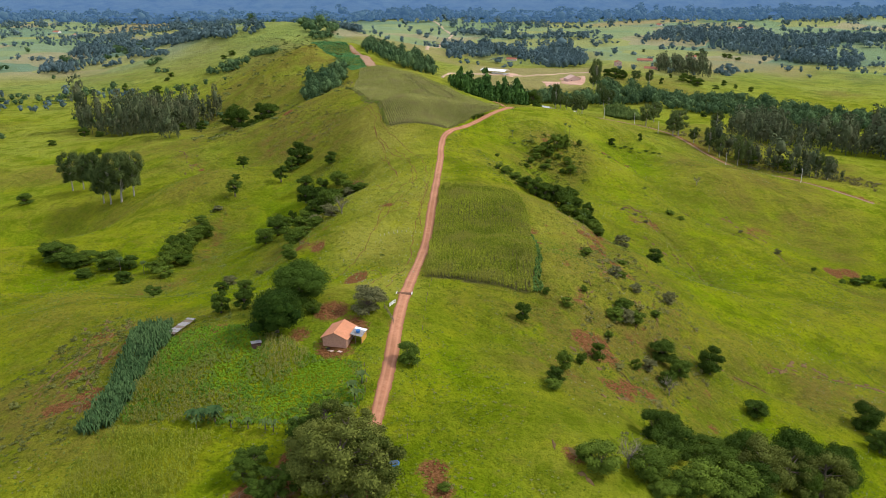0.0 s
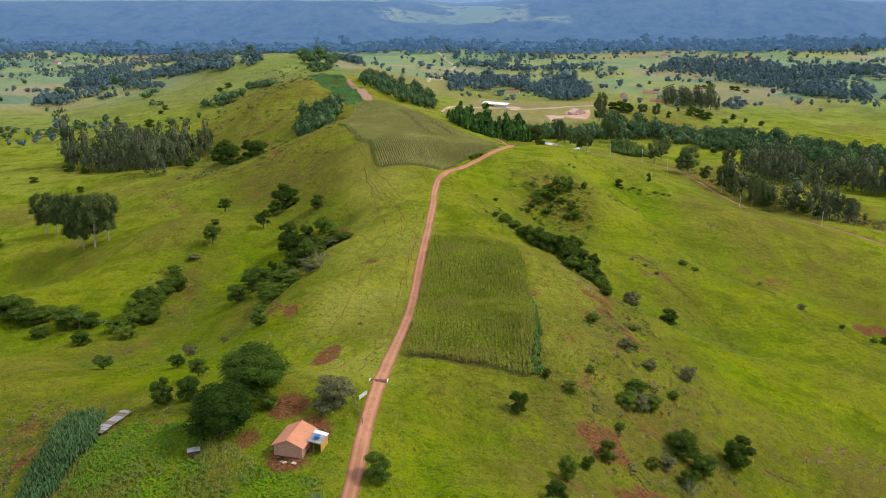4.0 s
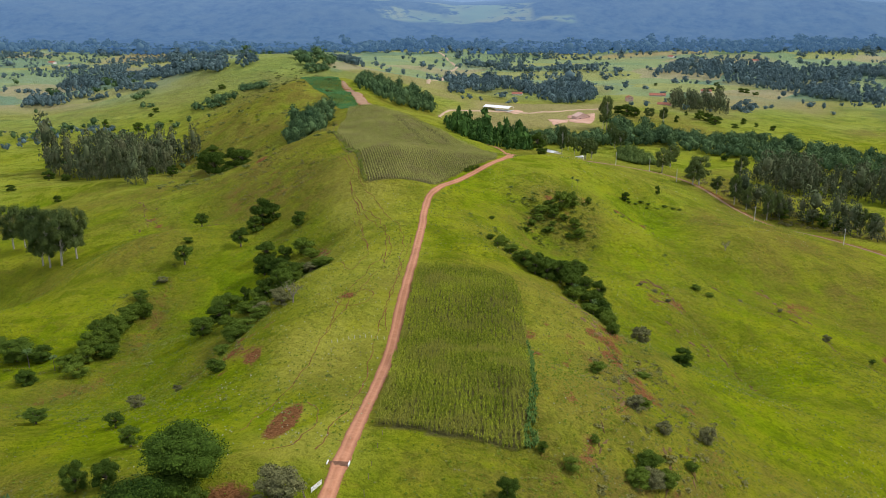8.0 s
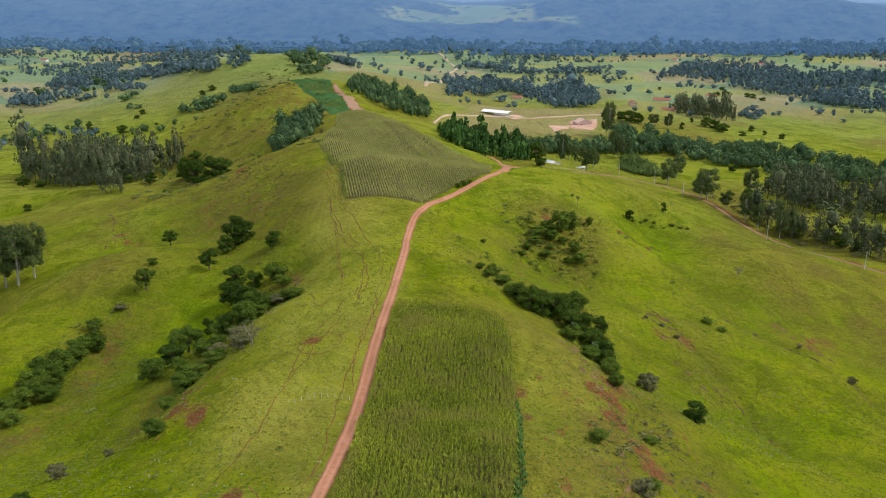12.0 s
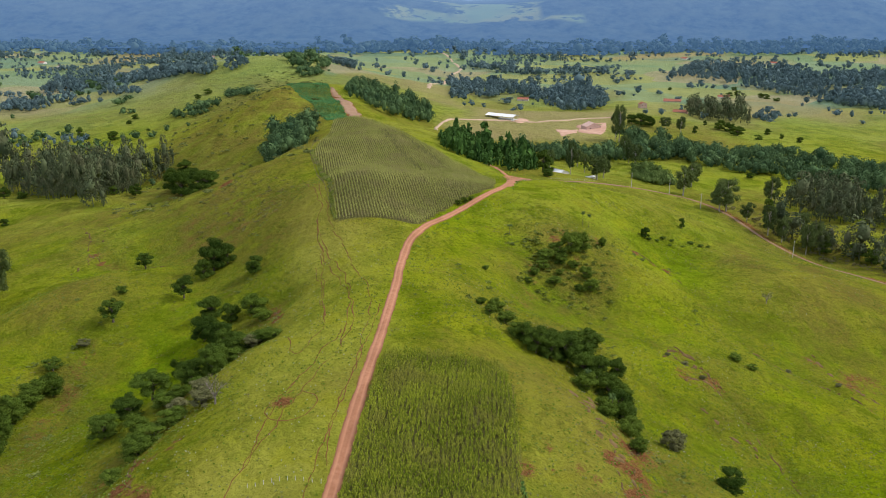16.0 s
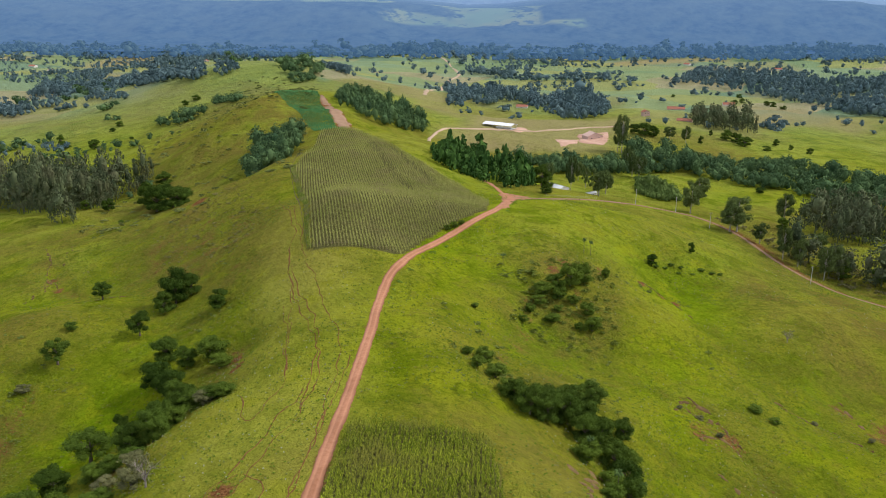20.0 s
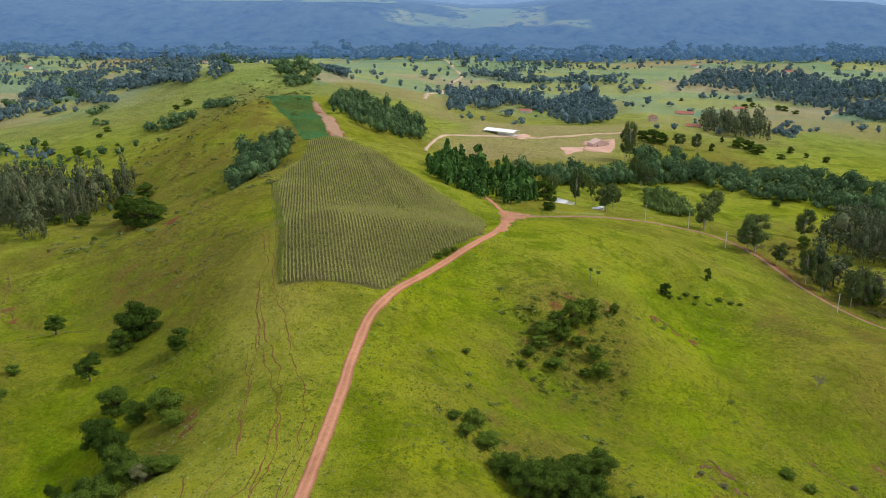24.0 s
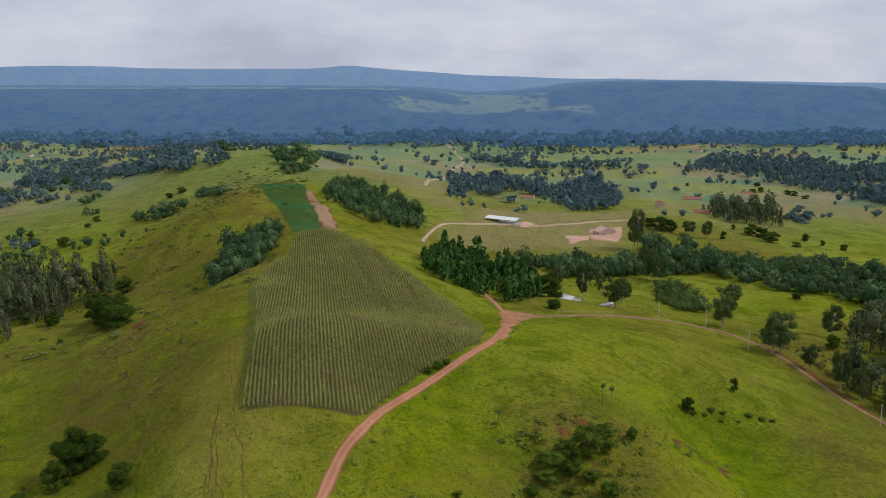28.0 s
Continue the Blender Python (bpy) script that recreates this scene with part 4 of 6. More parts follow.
    return fast_mesh("trunk", wv, wf, MATS[k["bark"]], True), fast_mesh("crown", cv, cf, MATS[k["mat"]])


def palm_meshes(seed):
    rng = np.random.default_rng(seed + 900)
    wv, wf = gather([tube([(0, 0, -0.03), (0.01, 0.01, 0.35), (0.0, 0.02, 0.72)], [0.03, 0.022, 0.018])])
    pieces = []
    for i in range(16):
        a, droop = i * 2.4, rng.uniform(0.1, 0.5)
        pts = []
        for j in range(5):
            s = j / 4
            pts.append((0.34 * s * math.cos(a), 0.34 * s * math.sin(a), 0.72 + 0.26 * math.sin(s * 2.2) * (1 - droop) - 0.25 * droop * s * s))
        side = np.array([-math.sin(a), math.cos(a), 0])
        v = []
        for j, p in enumerate(pts):
            w = 0.07 * math.sin(math.pi * (0.15 + 0.8 * j / 4))
            v += [np.array(p) - side * w - (0, 0, w * 0.6), np.array(p), np.array(p) + side * w - (0, 0, w * 0.6)]
        f = []
        for j in range(4):
            for q in (0, 1):
                n0 = j * 3 + q
                f += [(n0, n0 + 1, n0 + 4), (n0, n0 + 4, n0 + 3)]
        pieces.append((v, f))
    cv, cf = gather(pieces)
    return fast_mesh("trunk", wv, wf, M_TRUNK, True), fast_mesh("fronds", cv, cf, M_PALM)


def bare_meshes(seed):
    rng = np.random.default_rng(seed + 500)
    pieces = [tube([(0, 0, -0.03), (0.01, 0, 0.2), (0, 0.02, 0.4)], [0.035, 0.026, 0.02])]
    tips = []
    for i in range(11):
        a = i * 2.4
        e = np.array([0.3 * math.cos(a) * rng.uniform(0.5, 1.2), 0.3 * math.sin(a) * rng.uniform(0.5, 1.2), rng.uniform(0.55, 0.85)])
        pieces.append(tube([(0, 0, rng.uniform(0.15, 0.38)), e * (0.55, 0.55, 0.7), e], [0.018, 0.011, 0.005], 4))
        for _ in range(6):
            t = e + rng.normal(size=3) * (0.16, 0.16, 0.1)
            pieces.append(tube([e * 0.8, t], [0.006, 0.002], 3))
            tips.append(t)
    wv, wf = gather(pieces)
    cv, cf = gather([cards_piece(leaf_cards(t, 0.06, 7, 0.035, rng)) for t in tips])
    return fast_mesh("branches", wv, wf, plain_material("weathered_grey_twigs", (0.30, 0.25, 0.22), 0.9), True), fast_mesh("sparse_leaves", cv, cf, M_GREY)


TREE_STOCK = {}
TREE_COUNT = {}
TREE_WORDS = {"mango": ("tree", "broad tree"), "round": ("tree", "tree"), "open": ("tree", "tree"), "bush": ("bush", "bush"), "grey": ("bush", "bush"), "olive": ("tree", "tree"), "euc": ("eucalyptus_tree", "eucalyptus"), "palm": ("palm_tree", "palm"), "bare": ("bare_tree", "tree")}


def plant(kind, x, y, width, tall, label, group="", category=""):
    """One tree at its place on the ground."""
    n = TREE_COUNT.get(kind, 0)
    TREE_COUNT[kind] = n + 1
    seed = n % 4 if kind in ("round", "open", "bush", "grey", "euc") else n % 2
    name, cat = TREE_WORDS[kind]
    m = pose(x, y, height(x, y) - 0.05 * tall * (kind in ("bush", "grey")), 0, 0, random.uniform(0, 360)) @ Matrix.Diagonal((width, width * random.uniform(0.9, 1.1), tall, 1))
    if (kind, seed) not in TREE_STOCK:
        low, high = palm_meshes(seed) if kind == "palm" else bare_meshes(seed) if kind == "bare" else tree_meshes(kind, seed)
        root = new(name)
        for me in (low, high):
            new(me.name.split(".")[0], me).parent = root
        root.matrix_basis = m
        TREE_STOCK[kind, seed] = root
    else:
        first = TREE_STOCK[kind, seed]
        root = copy_thing(first, m @ Matrix.Diagonal((1 / first.scale.x, 1 / first.scale.y, 1 / first.scale.z, 1)))
    return tagged(root, label, category or cat, group)


def plant_list(rows, kind, label, group):
    for x, y, w, h in rows:
        plant(kind, x, y, w, h, label, group)


# round the brick house
plant("mango", -39.5, 215, 17.5, 13, "large dense dark green mango tree behind the brick house")
plant("mango", -43, 199, 15, 12.5, "dense dark green mango tree beside the brick house")
plant("round", -63, 220, 6, 7, "small leafy tree at the garden edge", "garden trees")
plant("round", -56, 219, 6.2, 6.8, "small dark leafy tree at the garden edge", "garden trees")
plant("grey", -20, 208, 12, 9, "greyish spreading tree beside the farm gate")
plant("bush", -35, 208, 5, 4, "bright green shrub under the mango trees")
plant("round", -8.5, 185, 6.3, 6.2, "dark leafy tree standing alone at the roadside")
# south: the farmyard trees
plant_list([(-19, 136, 19, 16), (-23, 138, 15, 14), (-14, 138, 14, 14), (-25, 156, 11, 9.5), (-19, 150, 13, 11), (-26, 147, 12, 11), (-16, 144, 12, 11)], "olive", "broad olive-green tree beside the cattle yard", "farmyard trees")
plant_list([(-39, 147, 9, 6), (-40, 144, 7, 5), (-32, 138, 9, 7), (-35, 136, 7, 6), (-29, 152, 9, 8)], "open", "leafy tree shading the cattle yard", "farmyard trees")
plant("bush", 0, 139, 3, 2, "small bush on the trodden mound")
# western slope
plant_list([(-204, 516, 22, 33), (-197, 520, 15, 29), (-212, 519, 17, 28), (-219, 525, 16, 26), (-236, 552, 18, 27), (-256, 565, 17, 27), (-246, 560, 15, 24)], "euc", "tall eucalyptus with pale trunks on the pasture", "eucalyptus clump")
plant_list([(-118, 463, 11, 11), (-127, 525, 10, 8.5), (-95, 482, 11, 10.5), (-82, 405, 14, 11.5), (-62, 246, 6.6, 5.8)], "open", "open-crowned pasture tree with a visible trunk", "pasture trees")
plant_list([(-89, 507, 14, 16.2), (-92, 501, 10, 9.6), (-84, 511, 9, 10.8), (-66, 488, 8.6, 8.4), (-77, 458, 11, 10.2), (-66, 448, 8, 7.8), (-74, 440, 11, 11.4), (-64, 428, 9.5, 10.2), (-69, 434, 9, 9.6), (-61, 385, 10, 9.6), (-55, 386, 10, 11.4), (-56, 413, 9, 9.6), (-60, 420, 9, 9.6), (-58, 400, 9, 9.6), (-81, 365, 10, 9), (-77, 373, 10, 9.6), (-78, 419, 5, 7.8)], "round", "dense dark tree in the wooded gully", "gully trees")
plant_list([(-57, 447, 11, 9), (-52, 440, 8, 6), (-49, 407, 10, 6), (-44, 404, 8, 4.5), (-40, 402, 7, 4), (-62, 342, 9, 6.5), (-60, 348, 10, 5), (-56, 352, 8, 5), (-66, 350, 8, 6), (-70, 362, 8, 6), (-66, 374, 8, 5), (-62, 376, 7, 5), (-52, 395, 8, 6), (-55, 372, 7, 5), (-67, 395, 7, 5), (-59, 306, 7, 4), (-64, 330, 6, 4)], "bush", "leafy thicket in the wooded gully", "gully bushes")
plant_list([(-49, 356, 8, 5), (-57, 360, 8, 5), (-46, 402, 7, 5), (-80, 295, 6, 4.5), (-71, 305, 3.6, 2.4), (-125, 450, 6.5, 3.2), (-52, 366, 7, 5)], "grey", "greyish scrub on the slope", "scrub")
plant_list([(-128, 415, 12, 9), (-124, 420, 9, 9.5), (-130, 403, 12, 9.5), (-127, 410, 9, 8), (-131, 394, 12, 8), (-127, 388, 10, 8), (-131, 383, 12, 10), (-130, 373, 9, 7), (-124, 378, 10, 7.5), (-127, 358, 9, 5.5), (-134, 366, 9, 6), (-122, 484, 5.5, 3.4)], "bush", "rounded leafy bush along the hollow", "hollow bushes")
plant_list([(-130, 434, 9, 5.5), (-108, 291, 8, 5), (-77, 273, 6, 4.6)], "open", "small thorny pasture tree", "pasture trees")
plant_list([(-130, 389, 14, 12), (-161, 381, 15, 11), (-175, 389, 12, 8), (-150, 378, 10, 7), (-143, 352, 9, 6), (-170, 372, 9, 5), (-189, 392, 20, 11), (-196, 398, 14, 9), (-279, 543, 11, 8), (-182, 386, 12, 8), (-240, 400, 12, 10)], "round", "broad dark tree low on the slope", "low slope trees")
plant_list([(-152, 372, 6, 8.5), (-138, 364, 5, 7)], "palm", "feathery palm in the hollow", "hollow palms")
plant("bare", -44, 352, 8, 8, "bare greyish-pink tree at the gully edge")
# eastern slope
plant_list([(41, 401, 7.4, 7.5), (45, 397, 9.3, 9.6), (50, 399, 10.2, 10.1), (56, 401, 10.2, 10.7), (60, 397, 9.3, 10.1), (65, 399, 10.2, 11.2), (68, 392, 9.3, 10.7), (70, 383, 9.3, 10.7), (53, 407, 10.2, 10.1), (66, 422, 10.2, 7.5), (59, 416, 9.3, 8.5), (73, 408, 7.4, 8), (62, 408, 9.3, 9.6), (69, 373, 8.4, 8.5), (48, 405, 8.4, 8.5)], "round", "dark tree in the narrow wooded ravine", "ravine trees")
plant_list([(36, 411, 7.5, 5), (31, 412, 4.5, 4), (39, 402, 6, 5.5), (59, 384, 8, 7), (64, 376, 7, 6), (67, 354, 7.5, 6.5), (67, 344, 6, 5), (62, 362, 6, 4.5), (69, 363, 7, 6), (73, 396, 7, 6), (28, 418, 4, 3)], "bush", "leafy undergrowth at the ravine edge", "ravine bushes")
plant_list([(60, 386, 4, 8), (65, 372, 4, 8), (73, 380, 4, 7)], "palm", "slim palm rising from the ravine", "ravine palms")
plant_list([(82.5, 368, 8.2, 7.2), (80, 277, 6.4, 6), (60, 275, 6.5, 4.6), (66, 268, 5, 4), (62, 228, 5.5, 4.4), (58, 245, 7, 5.5)], "grey", "round greyish bush alone on the pasture", "lone bushes")
plant_list([(92.5, 347, 8.6, 6.5), (68, 237, 9.5, 8), (86, 244, 9.5, 10), (73, 233, 8, 7), (97, 230, 9, 5.5), (136, 237, 10, 11), (134, 224, 9, 8)], "round", "dark rounded tree standing alone on the pasture", "lone trees")
plant_list([(69, 503, 9, 11), (74, 508, 7, 9), (63, 500, 8, 7), (58, 497, 8, 6), (64, 495, 6, 6), (75, 482, 7, 7), (52, 486, 5, 4), (85, 517, 4, 5), (33, 421, 6, 6), (31, 470, 3, 2.4), (56, 492, 6, 4), (52, 486, 4, 3), (74, 489, 6, 6), (60, 483, 7, 4), (75, 508, 8, 6), (69, 494, 5, 4), (63, 489, 4, 3), (56, 500, 4, 3), (49, 479, 4, 2.4), (70, 482, 4, 3)], "bush", "scrubby bush on the steep knoll", "knoll bushes")
plant_list([(115, 565, 5.3, 6.4), (141, 594, 3.6, 6.6), (23, 224, 5, 6.4), (28, 189, 5.4, 5), (232, 714, 8, 10)], "round", "small dark tree on the open slope", "slope trees")
plant_list([(79, 538, 3.2, 7.6), (82, 539, 3.2, 7.0), (43, 513, 4, 5)], "palm", "small palm on the open slope", "slope palms")
plant_list([(32, 242, 2.6, 2.8), (45, 250, 2.4, 2.5), (38, 239, 4.2, 3.4), (58, 250, 7, 5), (62, 247, 6, 5), (54, 243, 6, 4.5), (44, 217, 4.6, 6), (38, 209, 3.2, 3.8), (32, 201, 4.6, 6.5), (27, 185, 5, 3.6), (57, 224, 3.2, 4), (67, 225, 6, 5.6), (71, 259, 3.6, 2.8), (71, 314, 4.5, 2.1), (54, 299, 5, 3.6), (50, 232, 3.4, 2.6), (64, 282, 4, 3), (126, 448, 5, 3), (131, 443, 4, 2.4)], "bush", "small green bush on the eroded bank", "bank bushes")
plant_list([(117, 565, 3.4, 1.3), (122, 568, 2.9, 1.1), (126, 573, 3.7, 1.4), (131, 574, 3.1, 1.1), (129, 569, 2.5, 1), (142, 578, 3.9, 1.4), (147, 577, 3.6, 1.5), (151, 577, 2.9, 1.1), (136, 571, 2.2, 0.8)], "bush", "low green shrub on the open slope", "slope shrubs")
plant("bare", 156, 502, 5, 5, "small bare tree alone on the slope")
plant_list([(211, 401, 7, 4), (219, 405, 8, 5), (227, 402, 7, 5), (203, 399, 4, 2.4), (190, 404, 3, 1.8)], "bush", "low dark bush at the edge of the red earth pit", "pit bushes")
plant_list([(176, 418, 5, 3.4), (166, 447, 3, 1.8), (150, 456, 3, 1.6), (108, 428, 3, 1.6), (104, 437, 3.4, 1.8), (98, 440, 2.6, 1.4)], "grey", "greyish bush along the eroded gully", "gully scrub")
plant("bare", 66, 219, 6, 6, "bare whitish shrub on the eroded bank")
# south-eastern thicket
plant_list([(93, 193, 15, 16), (106, 194, 12, 13.2), (110, 202, 11, 12.1), (83, 199, 10, 8.8)], "mango", "broad dark tree in the hollow thicket", "thicket trees")
plant_list([(99, 187, 15, 15.4), (88, 184, 14, 13.2), (77, 174, 15, 15.4)], "olive", "broad olive-green tree in the hollow thicket", "thicket trees")
plant_list([(101, 198, 9, 13), (82, 187, 9, 11), (92, 181, 8, 10), (71, 181, 8, 10)], "round", "dark tree pushing up through the hollow thicket", "thicket trees")
plant_list([(50, 174, 8, 8.5), (52, 165, 11, 8.5), (60, 169, 10, 7.5), (57, 187, 7, 6.5), (54, 180, 8, 7), (66, 174, 10, 8), (72, 165, 11, 9)], "round", "dark leafy tree in the hollow thicket", "thicket trees")
plant_list([(43, 152, 9, 7), (32, 149, 9, 6.5), (54, 152, 11, 8), (65, 160, 12, 7.5), (50, 150, 8, 5), (45, 147, 6, 3.4), (29, 151, 4, 3.5), (61, 154, 10, 7), (47, 158, 8, 6)], "bush", "leafy green thicket in the hollow", "thicket bushes")
plant("bare", 39, 153, 7, 7, "pale bare tree among the thicket")
# beside the side road and the white house
plant_list([(196, 693, 18, 22), (203, 672, 10, 13), (190, 688, 14, 18), (201, 797, 17, 19), (209, 650, 10, 19), (216, 645, 9, 17), (228, 637, 10, 19), (238, 641, 10, 19), (273, 600, 10, 18), (273, 581, 11, 17), (101, 754, 9, 24), (118, 800, 7, 15), (119, 747, 15, 18), (128, 772, 11, 16), (92, 812, 9, 14), (119, 848, 11, 15), (180, 741, 15, 19)], "euc", "tall eucalyptus beside the dirt track", "roadside eucalyptus")
plant_list([(78, 696, 8.5, 6), (79, 737, 13, 16), (84, 752, 10, 13), (75, 750, 9, 12), (241, 642, 9, 10), (258, 636, 11, 9), (267, 614, 10, 9), (262, 625, 12, 10), (266, 854, 8, 5.6), (298, 816, 17, 9.4)], "round", "dark tree beside the dirt track", "roadside trees")
plant_list([(244, 743, 13, 20), (222, 669, 11, 13), (239, 676, 13, 11), (179, 988, 14, 36), (176, 994, 11, 28), (173, 878, 13, 19), (170, 914, 12, 22), (169, 885, 9, 17), (255, 1048, 11, 17), (240, 1056, 13, 13)], "euc", "tall dark eucalyptus in the valley", "valley eucalyptus")
plant_list([(217, 1070, 18, 15), (226, 1066, 13, 12), (208, 1078, 13, 12), (269, 1045, 6.3, 9.5), (305, 1077, 14, 12), (314, 1073, 14, 11), (316, 1051, 17, 12), (334, 1038, 10, 6), (354, 1068, 8, 8), (361, 1046, 5.3, 6.3), (378, 1039, 8, 8), (292, 1091, 4.4, 6.7), (436, 1475, 12, 7), (448, 1476, 10, 8), (476, 1449, 11, 9.4), (481, 1438, 11, 9.4), (486, 1411, 11, 6), (464, 1540, 12, 7), (358, 1530, 7, 6),
            (-344, 801, 14, 10), (-328, 800, 10, 6.5), (-293, 706, 7, 6), (-344, 1026, 13, 12), (-355, 756, 9, 6), (-177, 731, 18, 21), (-187, 742, 14, 18), (-178, 752, 15, 14), (-162, 716, 12, 13), (-150, 690, 11, 11), (-214, 742, 10, 9), (-232, 748, 9, 8), (-205, 828, 14, 12), (-134, 652, 17, 13), (-142, 664, 16, 15), (-190, 703, 4, 5.5), (-213, 814, 6.5, 9), (-402, 1077, 8.4, 12.4), (-387, 1055, 13.7, 6.6), (-306, 1204, 9.6, 7.7), (-299, 1225, 11.7, 7.8), (-359, 1131, 9.5, 7), (-356, 1104, 8, 4.6), (-310, 1038, 5, 3.2), (-351, 1047, 5.4, 4.3)], "round", "round dark tree on the valley floor", "valley trees")

# ---- woods ----


def wood_tree(kind, rng):
    """A light tree for woods, one unit high and wide."""
    pieces = []
    if kind == "pine":
        pieces.append(blob((0, 0, 0.5), 0.22, rng.integers(99), 1.7, 1))
        for z, r in ((0.2, 0.40), (0.4, 0.34), (0.62, 0.25), (0.85, 0.13)):
            pieces.append(cards_piece(leaf_cards((rng.normal() * 0.05, rng.normal() * 0.05, z), r, 22, 0.15, rng, 0.6)))
    elif kind == "scrub":
        for _ in range(5):
            c = (rng.normal() * 0.2, rng.normal() * 0.2, rng.uniform(0.15, 0.5))
            pieces.append(cards_piece(leaf_cards(c, rng.uniform(0.12, 0.28), 14, 0.15, rng, 0.7)))
    elif kind in ("far", "foot"):
        pieces.append(blob((0, 0, 0.45), 0.24, rng.integers(99), 1.2, 1))
        for i in range(6 if kind == "far" else 3):
            a, r = rng.uniform(0, 6.28), rng.uniform(0.08, 0.30)
            c = (r * math.cos(a), r * math.sin(a), rng.uniform(0.25, 0.8))
            pieces.append(cards_piece(leaf_cards(c, rng.uniform(0.14, 0.26), 30, 0.085, rng, 0.85, 0.7, 1.1)))
    elif kind == "tall":
        pieces.append(tube([(0, 0, -0.05), (0.02, 0, 0.7)], [0.022, 0.012], 4))
        pieces.append(blob((0, 0, 0.62), 0.15, rng.integers(99), 1.5, 1))
        for i in range(14):
            a, z = i * 2.4 + rng.uniform(-0.4, 0.4), 0.16 + 0.055 * i
            r = rng.uniform(0.08, 0.30) * (1.15 - z * 0.6)
            c = (r * math.cos(a), r * math.sin(a), z)
            pieces.append(cards_piece(leaf_cards(c, rng.uniform(0.09, 0.17), 34, 0.045, rng, 0.9, 0.6, 1.1)))
    else:
        pieces.append(blob((0, 0, 0.42), 0.24, rng.integers(99), 1.3, 1))
        for i in range(12):
            a, r = i * 2.4 + rng.uniform(-0.5, 0.5), 0.34 * math.sqrt((i + 0.3) / 10)
            size = rng.uniform(0.09, 0.20)
            c = (r * math.cos(a), r * math.sin(a), rng.uniform(0.22, 0.5) + 0.36 * (1 - r / 0.34))
            pieces.append(cards_piece(leaf_cards(c, size, 40, 0.046, rng, 1.0, 0.65, 1.2)))
    return gather(pieces)


WOOD_TREES = {}


def random_points(poly, count, rng, gap):
    px, py = [q[0] for q in poly], [q[1] for q in poly]
    x, y = rng.uniform(min(px), max(px), count * 8), rng.uniform(min(py), max(py), count * 8)
    ok = inside(x, y, poly)
    pts = []
    for a, b in zip(x[ok], y[ok]):
        if all((a - c) ** 2 + (b - d) ** 2 > gap * gap for c, d in pts[-250:]):
            pts.append((a, b))
            if len(pts) >= count:
                break
    return np.array(pts).reshape(-1, 2)


def wood(name, pts, kind, width, tall, mat, label, seed, category="woodland"):
    rng = np.random.default_rng(seed)
    if kind not in WOOD_TREES:
        WOOD_TREES[kind] = [wood_tree(kind, rng) for _ in range(7)]
    vs, fs, n = [], [], 0
    z = ground_z(pts[:, 0], pts[:, 1])
    for (x, y), h in zip(pts, z):
        v, f = WOOD_TREES[kind][rng.integers(7)]
        size = rng.lognormal(0, 0.34)
        a, s, k = rng.uniform(0, 6.28), width * size * rng.uniform(0.85, 1.2), tall * size ** 0.8 * rng.uniform(0.75, 1.45)
        c, d = math.cos(a), math.sin(a)
        vs.append(np.stack([x + s * (c * v[:, 0] - d * v[:, 1]), y + s * (d * v[:, 0] + c * v[:, 1]), h + k * v[:, 2] - 0.5], 1))
        fs.append(f + n)
        n += len(v)
    return tagged(new(name, fast_mesh(name, np.concatenate(vs), np.concatenate(fs), mat)), label, category, kind="stuff")


def wood_in(name, poly, count, kind, width, tall, mat, label, seed, gap=None):
    rng = np.random.default_rng(seed)
    return wood(name, random_points(poly, count, rng, gap or width * 0.45), kind, width, tall, mat, label, seed)


wood_in("grove", [(-299, 784), (-240, 715), (-224, 712), (-221, 750), (-242, 834), (-261, 874), (-290, 874), (-321, 862), (-351, 868), (-384, 903), (-370, 850)], 120, "tall", 14, 24, M_GROVE, "dense grey-green eucalyptus grove in the western valley", 1, 5)
wood_in("grove_edge", [(-248, 840), (-228, 835), (-222, 860), (-244, 868)], 9, "tall", 13, 22, M_GROVE, "thin olive eucalyptus beside the grove", 101, 6)
wood_in("hillside_wood", [(-128, 778), (-130, 830), (-98, 838), (-88, 795), (-94, 715), (-112, 725)], 130, "round", 8, 9.5, M_WOOD_FAR, "dark wood on the hillside below the maize", 3)
wood_in("ridge_wood", [(-89, 964), (-95, 1091), (-78, 1128), (-45, 1089), (-11, 1038), (-8, 985), (-30, 925), (-62, 925), (-86, 950)], 240, "round", 8.5, 11, M_WOOD_FAR, "dark wood on the eastern flank of the ridge", 4)
wood_in("plantation", [(6, 756), (22, 825), (41, 827), (52, 800), (77, 823), (72, 720), (54, 684), (50, 730), (44, 735), (40, 690), (25, 704), (9, 723)], 210, "pine", 6.5, 9, M_PINE, "young green plantation of narrow trees beside the road", 5, 3.3)
wood_in("stream_wood", [(63, 842), (88, 875), (100, 850), (120, 873), (148, 887), (165, 890), (174, 935), (147, 931), (109, 917), (77, 901)], 190, "round", 7.5, 9, M_WOOD_FAR, "dark trees along the stream", 6)
wood_in("river_wood", [(163, 898), (183, 903), (225, 922), (234, 892), (266, 876), (294, 864), (324, 844), (480, 800), (500, 880), (368, 936), (353, 952), (346, 979), (306, 974), (275, 966), (249, 960), (242, 983), (227, 999), (204, 1009), (188, 1005)], 820, "round", 8.5, 9, M_WOOD_FAR, "belt of dark forest along the river", 7, 2.6)
wood_in("eucalyptus_wood", [(254, 753), (259, 697), (278, 689), (303, 687), (390, 670), (420, 720), (328, 745), (297, 756), (273, 775)], 120, "tall", 14, 19, M_GROVE, "dense eucalyptus wood in the eastern valley", 8)
